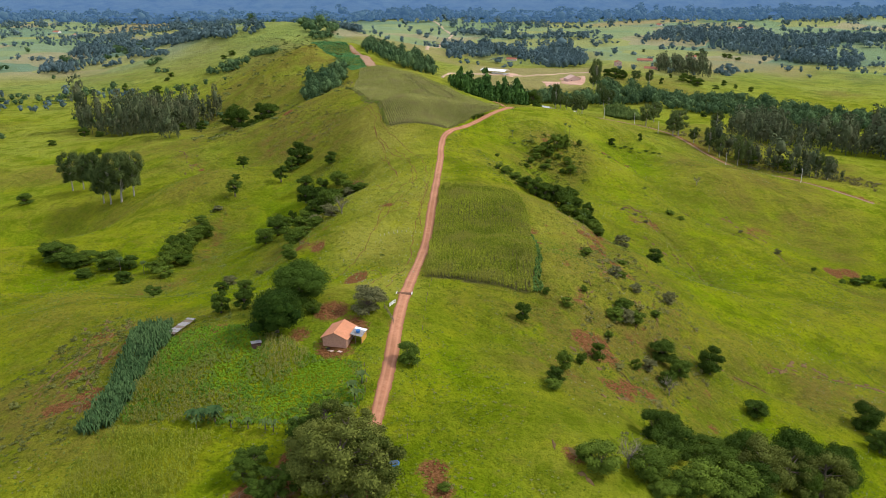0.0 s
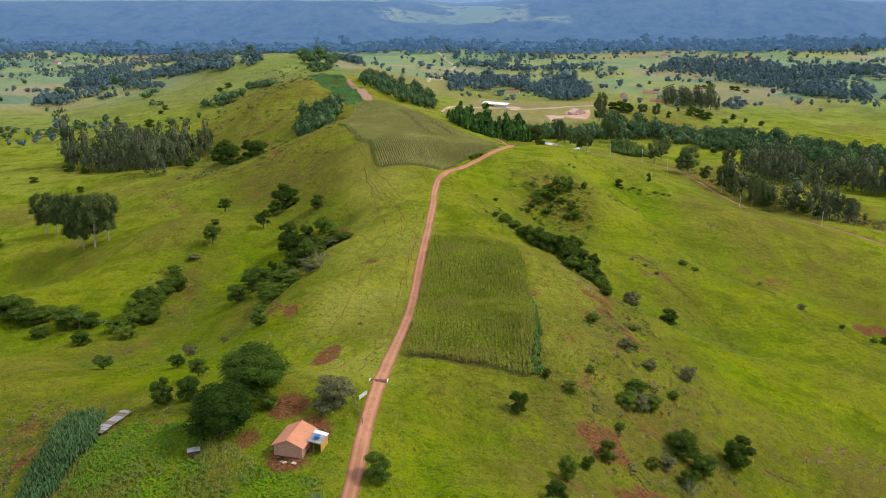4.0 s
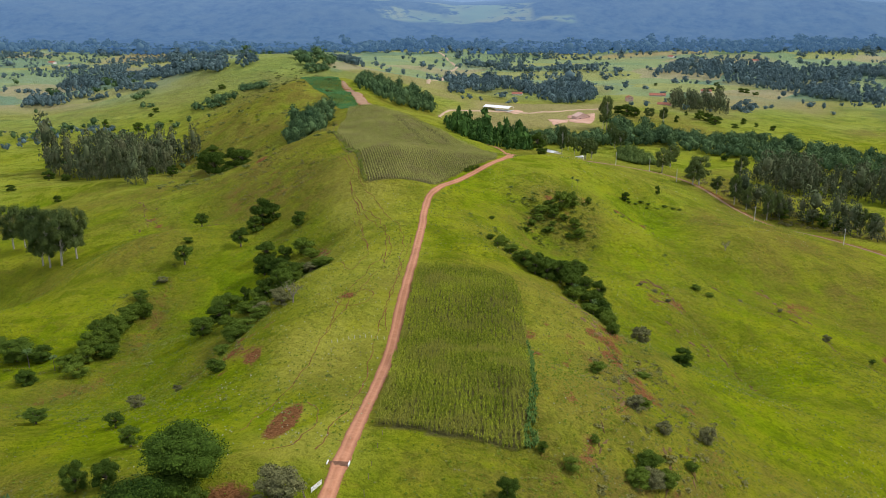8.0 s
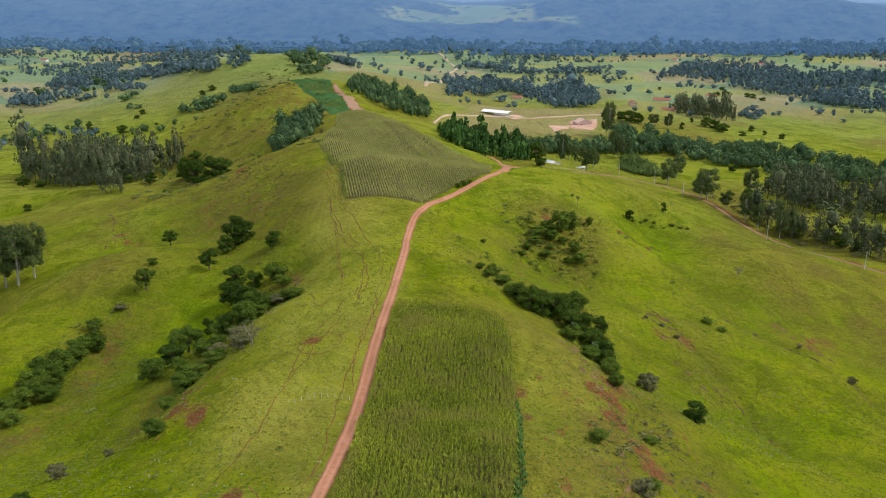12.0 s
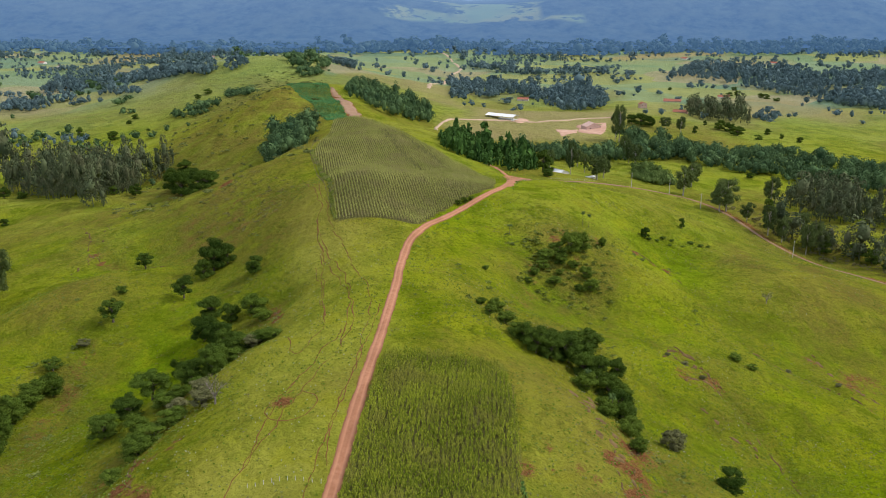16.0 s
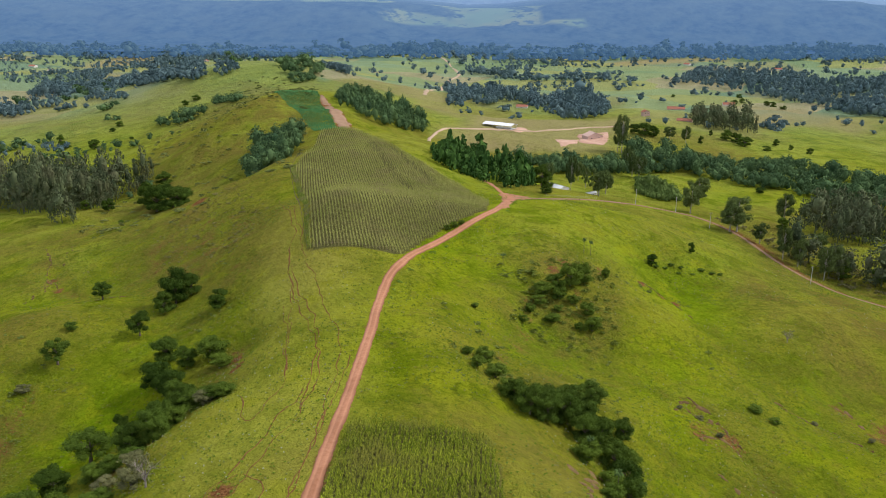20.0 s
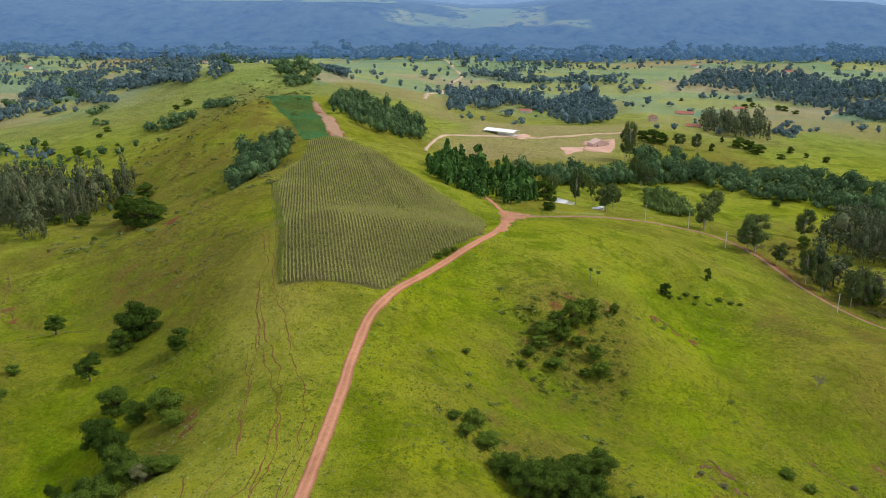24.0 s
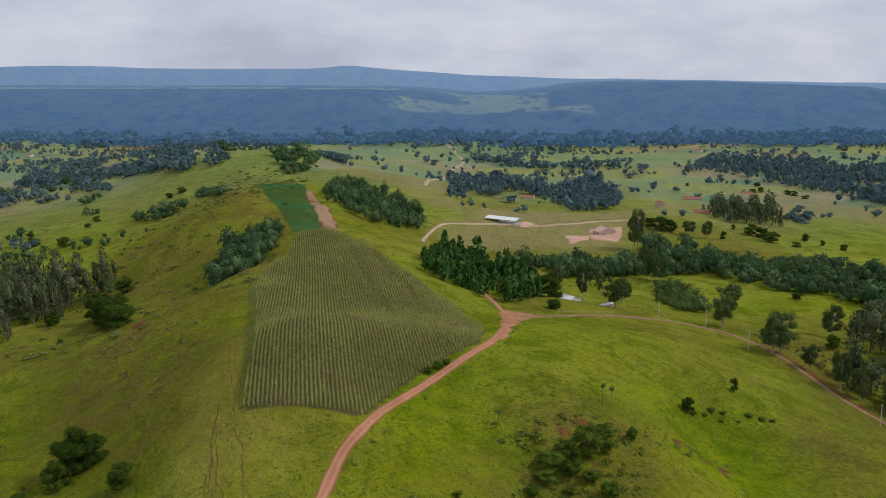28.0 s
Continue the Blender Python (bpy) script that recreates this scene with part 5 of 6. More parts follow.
wood_in("ridge_top_wood", [(-210, 1310), (-230, 1400), (-170, 1420), (-158, 1320), (-176, 1260)], 60, "round", 13, 10, M_WOOD_FAR, "dark trees on the top of the ridge", 9)
wood_in("hedge_wood", [(-178, 1450), (-130, 1370), (-122, 1380), (-168, 1462)], 40, "far", 11, 9, M_WOOD_HAZED, "dark line of trees on the ridge flank", 10)
wood_in("flank_wood", [(-266, 1202), (-227, 1156), (-208, 1078), (-248, 1126)], 45, "round", 10, 7, M_WOOD_FAR, "scattered dark trees on the ridge flank", 11)
wood_in("slope_wood", [(-288, 1058), (-261, 1047), (-240, 1064), (-258, 1094), (-297, 1095)], 30, "round", 10, 8, M_WOOD_FAR, "small dark wood on the western slope", 16)
wood_in("eastern_forest", [(326, 1738), (395, 1741), (422, 1699), (472, 1646), (503, 1555), (529, 1493), (553, 1436), (549, 1330), (640, 1330), (700, 1420), (634, 1496), (603, 1513), (604, 1545), (700, 1580), (900, 1560), (900, 1720), (680, 1740), (649, 1798), (655, 1865), (572, 1835), (527, 1894), (481, 1843), (414, 1741)], 900, "far", 12, 12, M_WOOD_HAZED, "wide dark forest across the eastern plain", 12, 6)
wood_in("middle_wood", [(4, 1321), (12, 1272), (61, 1328), (86, 1399), (128, 1358), (152, 1312), (144, 1181), (173, 1212), (206, 1256), (232, 1357), (230, 1399), (225, 1520), (189, 1494), (147, 1408), (137, 1463), (90, 1498), (49, 1538), (9, 1418)], 430, "far", 10.5, 11, M_WOOD_HAZED, "dark wood between the fields", 13, 5)
wood_in("hedge_north", [(37, 1941), (103, 1783), (153, 1709), (245, 1716), (327, 1695), (341, 1746), (258, 1770), (159, 1757), (107, 1857), (43, 2003)], 110, "far", 14, 10, M_WOOD_HAZED, "long dark hedge across the northern fields", 76, 6)
wood_in("roadside_wood", [(5, 1440), (25, 1411), (57, 1509), (50, 1575), (6, 1555)], 55, "far", 13, 11, M_WOOD_HAZED, "dark wood beside the winding far road", 77)
wood_in("western_belt", [(-660, 1523), (-577, 1489), (-540, 1540), (-408, 1366), (-317, 1298), (-322, 1320), (-459, 1510), (-590, 1640), (-683, 1627)], 380, "far", 10.5, 10, M_WOOD_HAZED, "dark belt of trees across the western fields", 15, 5)
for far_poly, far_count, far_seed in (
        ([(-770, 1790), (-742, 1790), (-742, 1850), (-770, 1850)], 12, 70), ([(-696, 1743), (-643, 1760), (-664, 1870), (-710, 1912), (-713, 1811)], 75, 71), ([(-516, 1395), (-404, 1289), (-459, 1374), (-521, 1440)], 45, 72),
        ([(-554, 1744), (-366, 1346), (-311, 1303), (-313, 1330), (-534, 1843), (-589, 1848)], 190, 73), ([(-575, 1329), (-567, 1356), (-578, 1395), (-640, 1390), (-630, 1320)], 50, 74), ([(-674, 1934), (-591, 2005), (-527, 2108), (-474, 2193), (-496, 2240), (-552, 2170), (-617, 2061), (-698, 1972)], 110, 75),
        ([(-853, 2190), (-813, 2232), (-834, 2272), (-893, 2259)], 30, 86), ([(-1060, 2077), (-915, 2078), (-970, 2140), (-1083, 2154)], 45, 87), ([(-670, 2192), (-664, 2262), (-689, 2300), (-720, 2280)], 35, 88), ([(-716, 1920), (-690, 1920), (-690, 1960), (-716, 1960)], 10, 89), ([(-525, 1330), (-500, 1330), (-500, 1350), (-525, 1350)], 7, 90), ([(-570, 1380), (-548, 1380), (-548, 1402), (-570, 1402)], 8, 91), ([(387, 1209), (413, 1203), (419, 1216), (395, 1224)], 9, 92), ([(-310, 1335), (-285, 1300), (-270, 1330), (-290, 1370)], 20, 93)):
    wood_in("hedge", far_poly, far_count, "far", 11, 10, M_WOOD_HAZED, "dark hedge of trees between distant fields", far_seed, 6)
wood_in("bamboo_thicket", [(169, 868), (187, 873), (194, 830), (184, 779), (164, 781), (157, 808)], 190, "round", 5, 6, leaf_material("bamboo_foliage", (0.060, 0.105, 0.025), (0.175, 0.235, 0.065), True), "light green thicket beside the valley field", 77, 2.2)
wood_in("track_trees", [(209, 645), (217, 660), (245, 655), (262, 640), (272, 612), (282, 575), (272, 572), (262, 612), (244, 636)], 34, "tall", 12, 13, M_GROVE, "row of dark eucalyptus along the dirt track", 78, 5)
wood_in("track_scrub", [(196, 735), (212, 660), (244, 620), (266, 590), (289, 545), (304, 570), (280, 630), (230, 690), (205, 745)], 260, "scrub", 3, 2, leaf_material("dry_scrub_foliage", (0.110, 0.105, 0.035), (0.230, 0.205, 0.085), True), "dry brownish scrub below the dirt track", 79, 2)
wood_in("farm_grove", [(289, 1174), (303, 1141), (332, 1157), (338, 1150), (357, 1135), (377, 1201), (358, 1217), (313, 1232)], 42, "tall", 13, 19, M_GROVE, "thin grove of tall trees near the farmhouses", 81, 8)
wood_in("bank_scrub", [(38, 215), (60, 205), (85, 240), (90, 300), (75, 335), (55, 312), (45, 260)], 420, "scrub", 1.7, 1.0, leaf_material("bank_scrub_foliage", (0.110, 0.115, 0.030), (0.240, 0.225, 0.080), True), "brownish scrub over the eroded eastern bank", 82, 0.8)
wood_in("knoll_scrub", [(44, 476), (60, 468), (84, 472), (88, 515), (72, 528), (54, 512)], 260, "scrub", 2.0, 1.2, leaf_material("knoll_scrub_foliage", (0.070, 0.100, 0.012), (0.190, 0.215, 0.040), True), "dry scrub over the steep knoll", 85, 0.8)
wood_in("ridge_scrub", [(-70, 660), (-110, 600), (-200, 650), (-270, 1000), (-260, 1300), (-160, 1300), (-100, 900)], 420, "scrub", 4.5, 2.4, leaf_material("ridge_scrub_foliage", (0.080, 0.105, 0.026), (0.195, 0.210, 0.065), True), "low scrub over the western flank of the ridge", 83, 2)
wood_in("spur_scrub", [(-60, 560), (-75, 525), (-110, 560), (-135, 600), (-100, 640), (-75, 600)], 300, "scrub", 1.9, 1.0, leaf_material("spur_scrub_foliage", (0.110, 0.110, 0.030), (0.230, 0.205, 0.070), True), "brownish scrub on the western spur", 84, 0.8)


wood_in("west_bank_scrub", [(-121, 205), (-118, 217), (-112, 238), (-104, 250), (-94, 236), (-90, 204), (-87, 180), (-83, 160), (-98, 150), (-110, 165)], 300, "scrub", 1.7, 1.1, leaf_material("west_bank_foliage", (0.075, 0.095, 0.020), (0.185, 0.185, 0.055), True), "dry scrub over the steep western bank", 94, 0.8)


def scattered(name, area, count, width, tall, mat, label, seed, cut):
    """Loose trees and clumps where the noise is high."""
    rng = np.random.default_rng(seed)
    x, y = rng.uniform(area[0], area[1], count * 30), rng.uniform(area[2], area[3], count * 30)
    keep = (value_noise(x, y, 150, seed) + 0.8 * value_noise(x, y * 2.2, 60, seed + 1)) > cut
    keep &= line_distance(x, y, [(-60, 800), (-130, 1000), (-220, 1400)]) > 190
    pts = np.stack([x[keep], y[keep]], 1)[:count]
    return wood(name, pts, "foot" if "foothill" in name else "far", width, tall, mat, label, seed)


scattered("western_scatter", (-1300, -380, 1000, 2300), 1500, 8, 7, M_WOOD_HAZED, "scattered dark trees and hedges over the western plain", 41, 0.12)
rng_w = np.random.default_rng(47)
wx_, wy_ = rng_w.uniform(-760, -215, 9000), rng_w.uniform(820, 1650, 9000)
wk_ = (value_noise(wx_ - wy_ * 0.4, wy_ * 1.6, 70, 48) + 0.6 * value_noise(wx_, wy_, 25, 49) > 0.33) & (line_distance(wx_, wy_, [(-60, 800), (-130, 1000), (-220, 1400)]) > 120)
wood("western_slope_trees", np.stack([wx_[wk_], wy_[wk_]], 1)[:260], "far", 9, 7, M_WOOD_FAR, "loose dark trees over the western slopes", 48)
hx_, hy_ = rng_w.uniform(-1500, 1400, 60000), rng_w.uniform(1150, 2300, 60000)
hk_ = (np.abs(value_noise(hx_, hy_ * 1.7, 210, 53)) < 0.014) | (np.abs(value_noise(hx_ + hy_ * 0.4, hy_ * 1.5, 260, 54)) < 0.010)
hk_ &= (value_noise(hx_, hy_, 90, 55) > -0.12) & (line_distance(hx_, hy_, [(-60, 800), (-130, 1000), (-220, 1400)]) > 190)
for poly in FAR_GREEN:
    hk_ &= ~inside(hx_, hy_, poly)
wood("field_hedges", np.stack([hx_[hk_], hy_[hk_]], 1)[:900], "far", 11, 8, M_WOOD_HAZED, "dark hedges between the distant fields", 56)
scattered("eastern_scatter", (90, 1300, 1250, 2280), 800, 9, 7, M_WOOD_HAZED, "scattered dark trees over the eastern plain", 42, 0.17)
scattered("northern_scatter", (-300, 200, 1500, 2280), 75, 11, 9, M_WOOD_HAZED, "single dark trees in the far green field", 43, 0.02)
scattered("backdrop_foothill_forest", (-1900, 1900, 2215, 2500), 3600, 19, 14, M_FOOT_HAZED, "unbroken dark forest at the foot of the hills, blue haze painted in as glow", 44, -0.6)

# ---- crops ----


def repeat(base, x, y, rng, scale, tall, tilt=0.08, sink=0.05):
    """Many copies of small plants, given as (verts, faces) patterns, joined into one sheet of geometry."""
    z = ground_z(x, y)
    vs, fs, n = [], [], 0
    pick = rng.integers(len(base), size=len(x))
    for k, (v, f) in enumerate(base):
        sel = np.where(pick == k)[0]
        if not len(sel):
            continue
        a = rng.uniform(0, 2 * math.pi, len(sel))
        s, h = scale * rng.uniform(0.75, 1.25, len(sel)), tall * rng.uniform(0.8, 1.2, len(sel))
        lx, ly = rng.normal(size=len(sel)) * tilt, rng.normal(size=len(sel)) * tilt
        c, d = np.cos(a), np.sin(a)
        px = x[sel, None] + s[:, None] * (c[:, None] * v[None, :, 0] - d[:, None] * v[None, :, 1]) + (lx * h)[:, None] * v[None, :, 2]
        py = y[sel, None] + s[:, None] * (d[:, None] * v[None, :, 0] + c[:, None] * v[None, :, 1]) + (ly * h)[:, None] * v[None, :, 2]
        pz = z[sel, None] + h[:, None] * v[None, :, 2] - sink
        vs.append(np.stack([px, py, pz], 2).reshape(-1, 3))
        fs.append((f[None] + (np.arange(len(sel)) * len(v))[:, None, None]).reshape(-1, 3) + n)
        n += len(sel) * len(v)
    return np.concatenate(vs), np.concatenate(fs)


def blade(a, length, rise, droop, width, start=0.0):
    """One arching leaf: two joints and a point."""
    side = np.array([-math.sin(a), math.cos(a), 0]) * width
    out = np.array([math.cos(a), math.sin(a), 0])
    p0, p1 = np.array([0, 0, start]), out * length * 0.5 + (0, 0, start + rise)
    p2 = out * length + (0, 0, start + rise - droop)
    return [p0 - side * 0.5, p0 + side * 0.5, p1 - side, p1 + side, p2], [(0, 1, 3), (0, 3, 2), (2, 3, 4)]


def maize_plant(rng, leaves):
    pieces = [tube([(0, 0, 0), (0.01, 0, 0.95)], [0.03, 0.02], 3)]
    for i in range(leaves):
        pieces.append(blade(i * 2.6 + rng.uniform(-0.4, 0.4), rng.uniform(0.45, 0.7), rng.uniform(0.15, 0.28), rng.uniform(0.1, 0.3), 0.11, 0.25 + 0.6 * i / leaves))
    pieces.append(([(-0.05, 0, 0.92), (0.05, 0, 0.92), (0.0, 0.02, 1.12)], [(0, 1, 2)]))
    return gather(pieces)


def clump_plant(rng, leaves, length, width, rise, droop):
    return gather([blade(i * 2.4 + rng.uniform(-0.3, 0.3), length * rng.uniform(0.6, 1.2), rise * rng.uniform(0.6, 1.2), droop * rng.uniform(0.3, 1.4), width, rng.uniform(0.0, 0.25)) for i in range(leaves)])


def rows_in(poly, heading, row_gap, step, rng, jitter=0.08, bend=0.0):
    """Points along planted rows that run at a heading (degrees east of north) inside an outline."""
    a = radians(heading)
    along, across = np.array([math.sin(a), math.cos(a)]), np.array([math.cos(a), -math.sin(a)])
    p = np.array(poly)
    mid = p.mean(0)
    s, w = (p - mid) @ along, (p - mid) @ across
    ss, ww = np.meshgrid(np.arange(s.min() - 5, s.max() + 5, step), np.arange(w.min() - 25, w.max() + 25, row_gap))
    ss, ww = ss.ravel(), ww.ravel()
    ww = ww + bend * np.sin(ss / 55.0) + rng.normal(size=ss.size) * jitter
    ss = ss + rng.uniform(-0.5, 0.5, ss.size) * step
    x, y = mid[0] + along[0] * ss + across[0] * ww, mid[1] + along[1] * ss + across[1] * ww
    edge = 1.2 * value_noise(x, y, 5, 70)
    ok = inside(x + edge, y - edge, poly) & (rng.random(x.size) > 0.05)
    return x[ok], y[ok]


def stuff(name, vf, mat, label, category):
    return tagged(new(name, fast_mesh(name, vf[0], vf[1], mat)), label, category, kind="stuff")


crop_rng = np.random.default_rng(7)
cx_, cy_ = rows_in(CORN_NEAR, 2.0, 1.05, 0.58, crop_rng, 0.2)
stuff("maize_field", repeat([maize_plant(crop_rng, 7) for _ in range(6)], cx_, cy_, crop_rng, 0.95, 2.3), M_CORN, "tall green maize in close rows beside the road", "maize")
cx_, cy_ = rows_in(CORN_BIG, -11.0, 1.3, 0.55, crop_rng, 0.07, 0.6)
thin = np.minimum(line_distance(cx_, cy_, [(-35, 745), (-15, 669), (3, 610)]), line_distance(cx_, cy_, [(-25, 745), (-4, 685), (10, 653)]))
bare_gap = (thin < 2.6) & (crop_rng.random(cx_.size) < 0.7)
cx_, cy_ = cx_[~bare_gap], cy_[~bare_gap]
stuff("ripening_maize_field", repeat([maize_plant(crop_rng, 4) for _ in range(5)], cx_, cy_, crop_rng, 0.62, 2.1), M_CORN_RIPE, "large field of ripening maize in curving rows", "maize")
cx_, cy_ = rows_in(CROP_DARK, -22, 1.5, 1.3, crop_rng, 0.15)
stuff("dark_crop_field", repeat([clump_plant(crop_rng, 6, 0.9, 0.3, 0.8, 0.4) for _ in range(3)], cx_, cy_, crop_rng, 1.0, 0.9), M_CROP, "dark green crop in a field on the ridge", "crop")
cx_, cy_ = rows_in(GARDEN, 20, 0.66, 0.6, crop_rng, 0.5)
keep_ = np.hypot(cx_ + 27, cy_ - 195) > 7
gx_, gy_ = cx_[keep_], cy_[keep_]
g_mix = value_noise(gx_, gy_, 13, 91) + 0.6 * value_noise(gx_, gy_, 5, 92) + 0.25 * crop_rng.normal(size=gx_.size)
bright_ = (g_mix > 0.26) | (np.hypot((gx_ + 29) / 9, (gy_ - 178) / 6) < 1 + 0.5 * g_mix)
dry_ = (g_mix < -0.22) & ~bright_
plain_ = ~bright_ & ~dry_
stuff("garden_crop", repeat([clump_plant(crop_rng, 13, 0.62, 0.14, 0.6, 0.6) for _ in range(5)], gx_[plain_], gy_[plain_], crop_rng, 0.85, 0.8), M_GARDEN, "green leafy crop in the vegetable garden below the house", "garden crop")
stuff("garden_beans", repeat([clump_plant(crop_rng, 12, 0.55, 0.18, 0.5, 0.5) for _ in range(4)], gx_[bright_], gy_[bright_], crop_rng, 0.62, 0.55), leaf_material("bright_bean_leaves", (0.080, 0.170, 0.008), (0.185, 0.305, 0.016), True), "bright yellow-green patches of low beans in the garden", "garden crop")
stuff("garden_maize", repeat([maize_plant(crop_rng, 6) for _ in range(4)], gx_[dry_], gy_[dry_], crop_rng, 0.6, 1.5), leaf_material("drying_maize_leaves", (0.100, 0.125, 0.020), (0.300, 0.285, 0.070), True), "drying maize in patches among the garden crop", "garden crop")
cx_, cy_ = rows_in(LOWER_GARDEN, 20, 0.95, 0.75, crop_rng, 0.25)
stuff("lower_garden_crop", repeat([maize_plant(crop_rng, 6) for _ in range(4)], cx_, cy_, crop_rng, 0.8, 1.7), M_CORN, "yellowing maize in the lower garden plot", "garden crop")
CANE_STRIP = [(-83, 163), (-82, 171), (-83, 182), (-85, 197), (-89, 226), (-79, 223), (-73, 206), (-75, 200), (-75, 187), (-75, 177), (-76, 165)]
cx_, cy_ = rows_in(CANE_STRIP, 0, 1.0, 0.9, crop_rng, 0.9)
stuff("fodder_grass", repeat([clump_plant(crop_rng, 12, 0.9, 0.10, 1.3, 0.9) for _ in range(4)], cx_, cy_, crop_rng, 1.35, 1.5, 0.25), M_CANE, "tall blue-green fodder grass along the garden edge", "grass")
cx_, cy_ = rows_in([(27, 240.5), (30.5, 243), (32.5, 262), (34.2, 290), (35.4, 312), (33.8, 312), (32.4, 288), (30, 262)], 0, 0.9, 0.9, crop_rng, 0.3)
keep_ = ~inside(cx_, cy_, CORN_NEAR)
stuff("field_edge_weeds", repeat([clump_plant(crop_rng, 8, 0.8, 0.2, 0.8, 0.5) for _ in range(3)], cx_[keep_], cy_[keep_], crop_rng, 0.8, 1.4), leaf_material("field_edge_leaves", (0.045, 0.105, 0.022), (0.125, 0.205, 0.045), True), "broad-leaved weeds along the maize edge", "weeds")


# grassy strip along the big maize field and the lawn by the house
cx_, cy_ = rows_in([(-33.5, 497), (-31.5, 497), (-40, 544), (-69, 660), (-71.5, 660), (-43, 546)], -13, 0.7, 0.7, crop_rng, 0.3)
stuff("field_border_grass", repeat([clump_plant(crop_rng, 8, 0.7, 0.16, 0.8, 0.5) for _ in range(3)], cx_, cy_, crop_rng, 0.7, 0.8), M_TUFT, "rank green grass along the maize field", "grass")


def banana(x, y, tall, label="banana plant with broad torn leaves in the garden", name="banana_plant", mat=None, count=9):
    rng = np.random.default_rng(int(abs(x * 7 + y * 3)))
    root = new(name)
    z = height(x, y)
    root.matrix_basis = pose(x, y, z, 0, 0, rng.uniform(0, 360))
    v, f = gather([tube([(0, 0, -0.1), (0.03, 0, tall * 0.3), (0, 0.05, tall * 0.55)], [0.16, 0.13, 0.08], 6)])
    new("stem", fast_mesh("stem", v, f, M_TRUNK, True)).parent = root
    for i in range(count):
        a = i * 2.4
        v, f = blade(a, tall * rng.uniform(0.5, 0.75), tall * 0.38, tall * rng.uniform(0.1, 0.4), tall * 0.09, tall * 0.5)
        new("leaf", fast_mesh("leaf", v, f, mat or M_PALM)).parent = root
    return tagged(root, label, "banana plant", "garden bananas")


for bx, by in ((-55, 164), (-51, 165), (-47, 163), (-43, 162), (-39, 161), (-37, 160), (-32, 159), (-21, 163), (-20, 168), (-21, 171), (-19, 175), (-23, 158)):
    banana(bx, by, 3.4 if bx > -35 else 2.8)

for bx, by, bt in ((-54.5, 166.5, 3.4), (-51.5, 166, 3.8), (-57, 167.5, 2.8)):
    banana(bx, by, bt, "spiky blue-green clump of arching leaves between the garden plots", "spiky_clump", M_SPIKY, 30)

# ---- loose growth on the pasture ----
graze = np.random.default_rng(21)
n_t = 170000
tx, ty = graze.uniform(-230, 240, n_t), 130 + 560 * graze.random(n_t) ** 1.15
patch = value_noise(tx, ty, 35, 51) + 0.7 * value_noise(tx, ty, 11, 52)
for line, width, depth in GULLIES:
    patch += 0.45 * np.clip(1.3 - line_distance(tx, ty, line) / 22, 0, 1)
for poly in ([(40, 215), (75, 235), (82, 300), (60, 330), (45, 290)], [(-110, 600), (-60, 560), (-75, 520), (-120, 560)], [(45, 470), (85, 470), (85, 530), (50, 520)], [(-100, 195), (-88, 190), (-86, 230), (-105, 240)]):
    patch += 0.4 * poly_mask(tx, ty, poly, 18)
keep_ = patch + 0.35 * graze.normal(size=n_t) > 0.22
keep_ &= graze.random(n_t) < 0.75
for poly in (CORN_NEAR, CORN_BIG, GARDEN, LOWER_GARDEN):
    keep_ &= ~inside(tx, ty, poly)
keep_ &= line_distance(tx, ty, ROAD) > 2.6
tx, ty = tx[keep_], ty[keep_]
half = len(tx) // 2
stuff("pasture_tufts", repeat([clump_plant(graze, 5, 0.55, 0.14, 0.5, 0.3) for _ in range(4)], tx[:half], ty[:half], graze, 0.75, 0.45), M_TUFT, "coarse grass tufts scattered over the pasture", "grass tufts")
stuff("pasture_weeds", repeat([clump_plant(graze, 7, 0.6, 0.2, 0.7, 0.3) for _ in range(4)], tx[half:], ty[half:], graze, 0.6, 0.42), leaf_material("low_weeds", (0.075, 0.120, 0.008), (0.155, 0.205, 0.018), True), "low dark weeds scattered over the pasture", "weeds")
px_, py_ = graze.uniform(15, 230, 9000), graze.uniform(170, 640, 9000)
pk_ = (value_noise(px_, py_, 28, 61) > 0.08) & (line_distance(px_, py_, ROAD) > 5) & ~inside(px_, py_, CORN_NEAR) & ~inside(px_, py_, CORN_BIG)
px_, py_ = np.r_[px_[pk_][:1300], graze.uniform(-60, -8, 500)], np.r_[py_[pk_][:1300], graze.uniform(225, 480, 500)]
stuff("pale_weeds", repeat([clump_plant(graze, 5, 0.35, 0.12, 0.5, 0.1) for _ in range(3)], px_, py_, graze, 0.7, 0.55), leaf_material("pale_seed_heads", (0.24, 0.25, 0.13), (0.42, 0.42, 0.28), True), "pale flowering weeds dotted over the pasture", "weeds")
# low scrub, each a small bush of its own kind of growth
sx_, sy_ = graze.uniform(-150, 120, 6000), graze.uniform(190, 560, 6000)
sp_ = value_noise(sx_, sy_, 24, 64)
for line, width, depth in GULLIES[:4]:
    sp_ += 0.35 * np.clip(1.2 - line_distance(sx_, sy_, line) / 16, 0, 1)
sk_ = (sp_ > 0.30) & (graze.random(6000) < 0.6) & (line_distance(sx_, sy_, ROAD) > 6)
for poly in (CORN_NEAR, CORN_BIG, GARDEN, LOWER_GARDEN):
    sk_ &= ~inside(sx_, sy_, poly)
wood("low_scrub", np.stack([sx_[sk_], sy_[sk_]], 1)[:420], "scrub", 1.8, 1.0, leaf_material("scrub_foliage", (0.085, 0.120, 0.020), (0.190, 0.215, 0.050), True), "low scrub dotted along the gullies and banks", 65, "scrub")
ex_, ey_ = np.array([(q.x, q.y) for q in smooth_line(ROAD[12:], 1.2)]).T
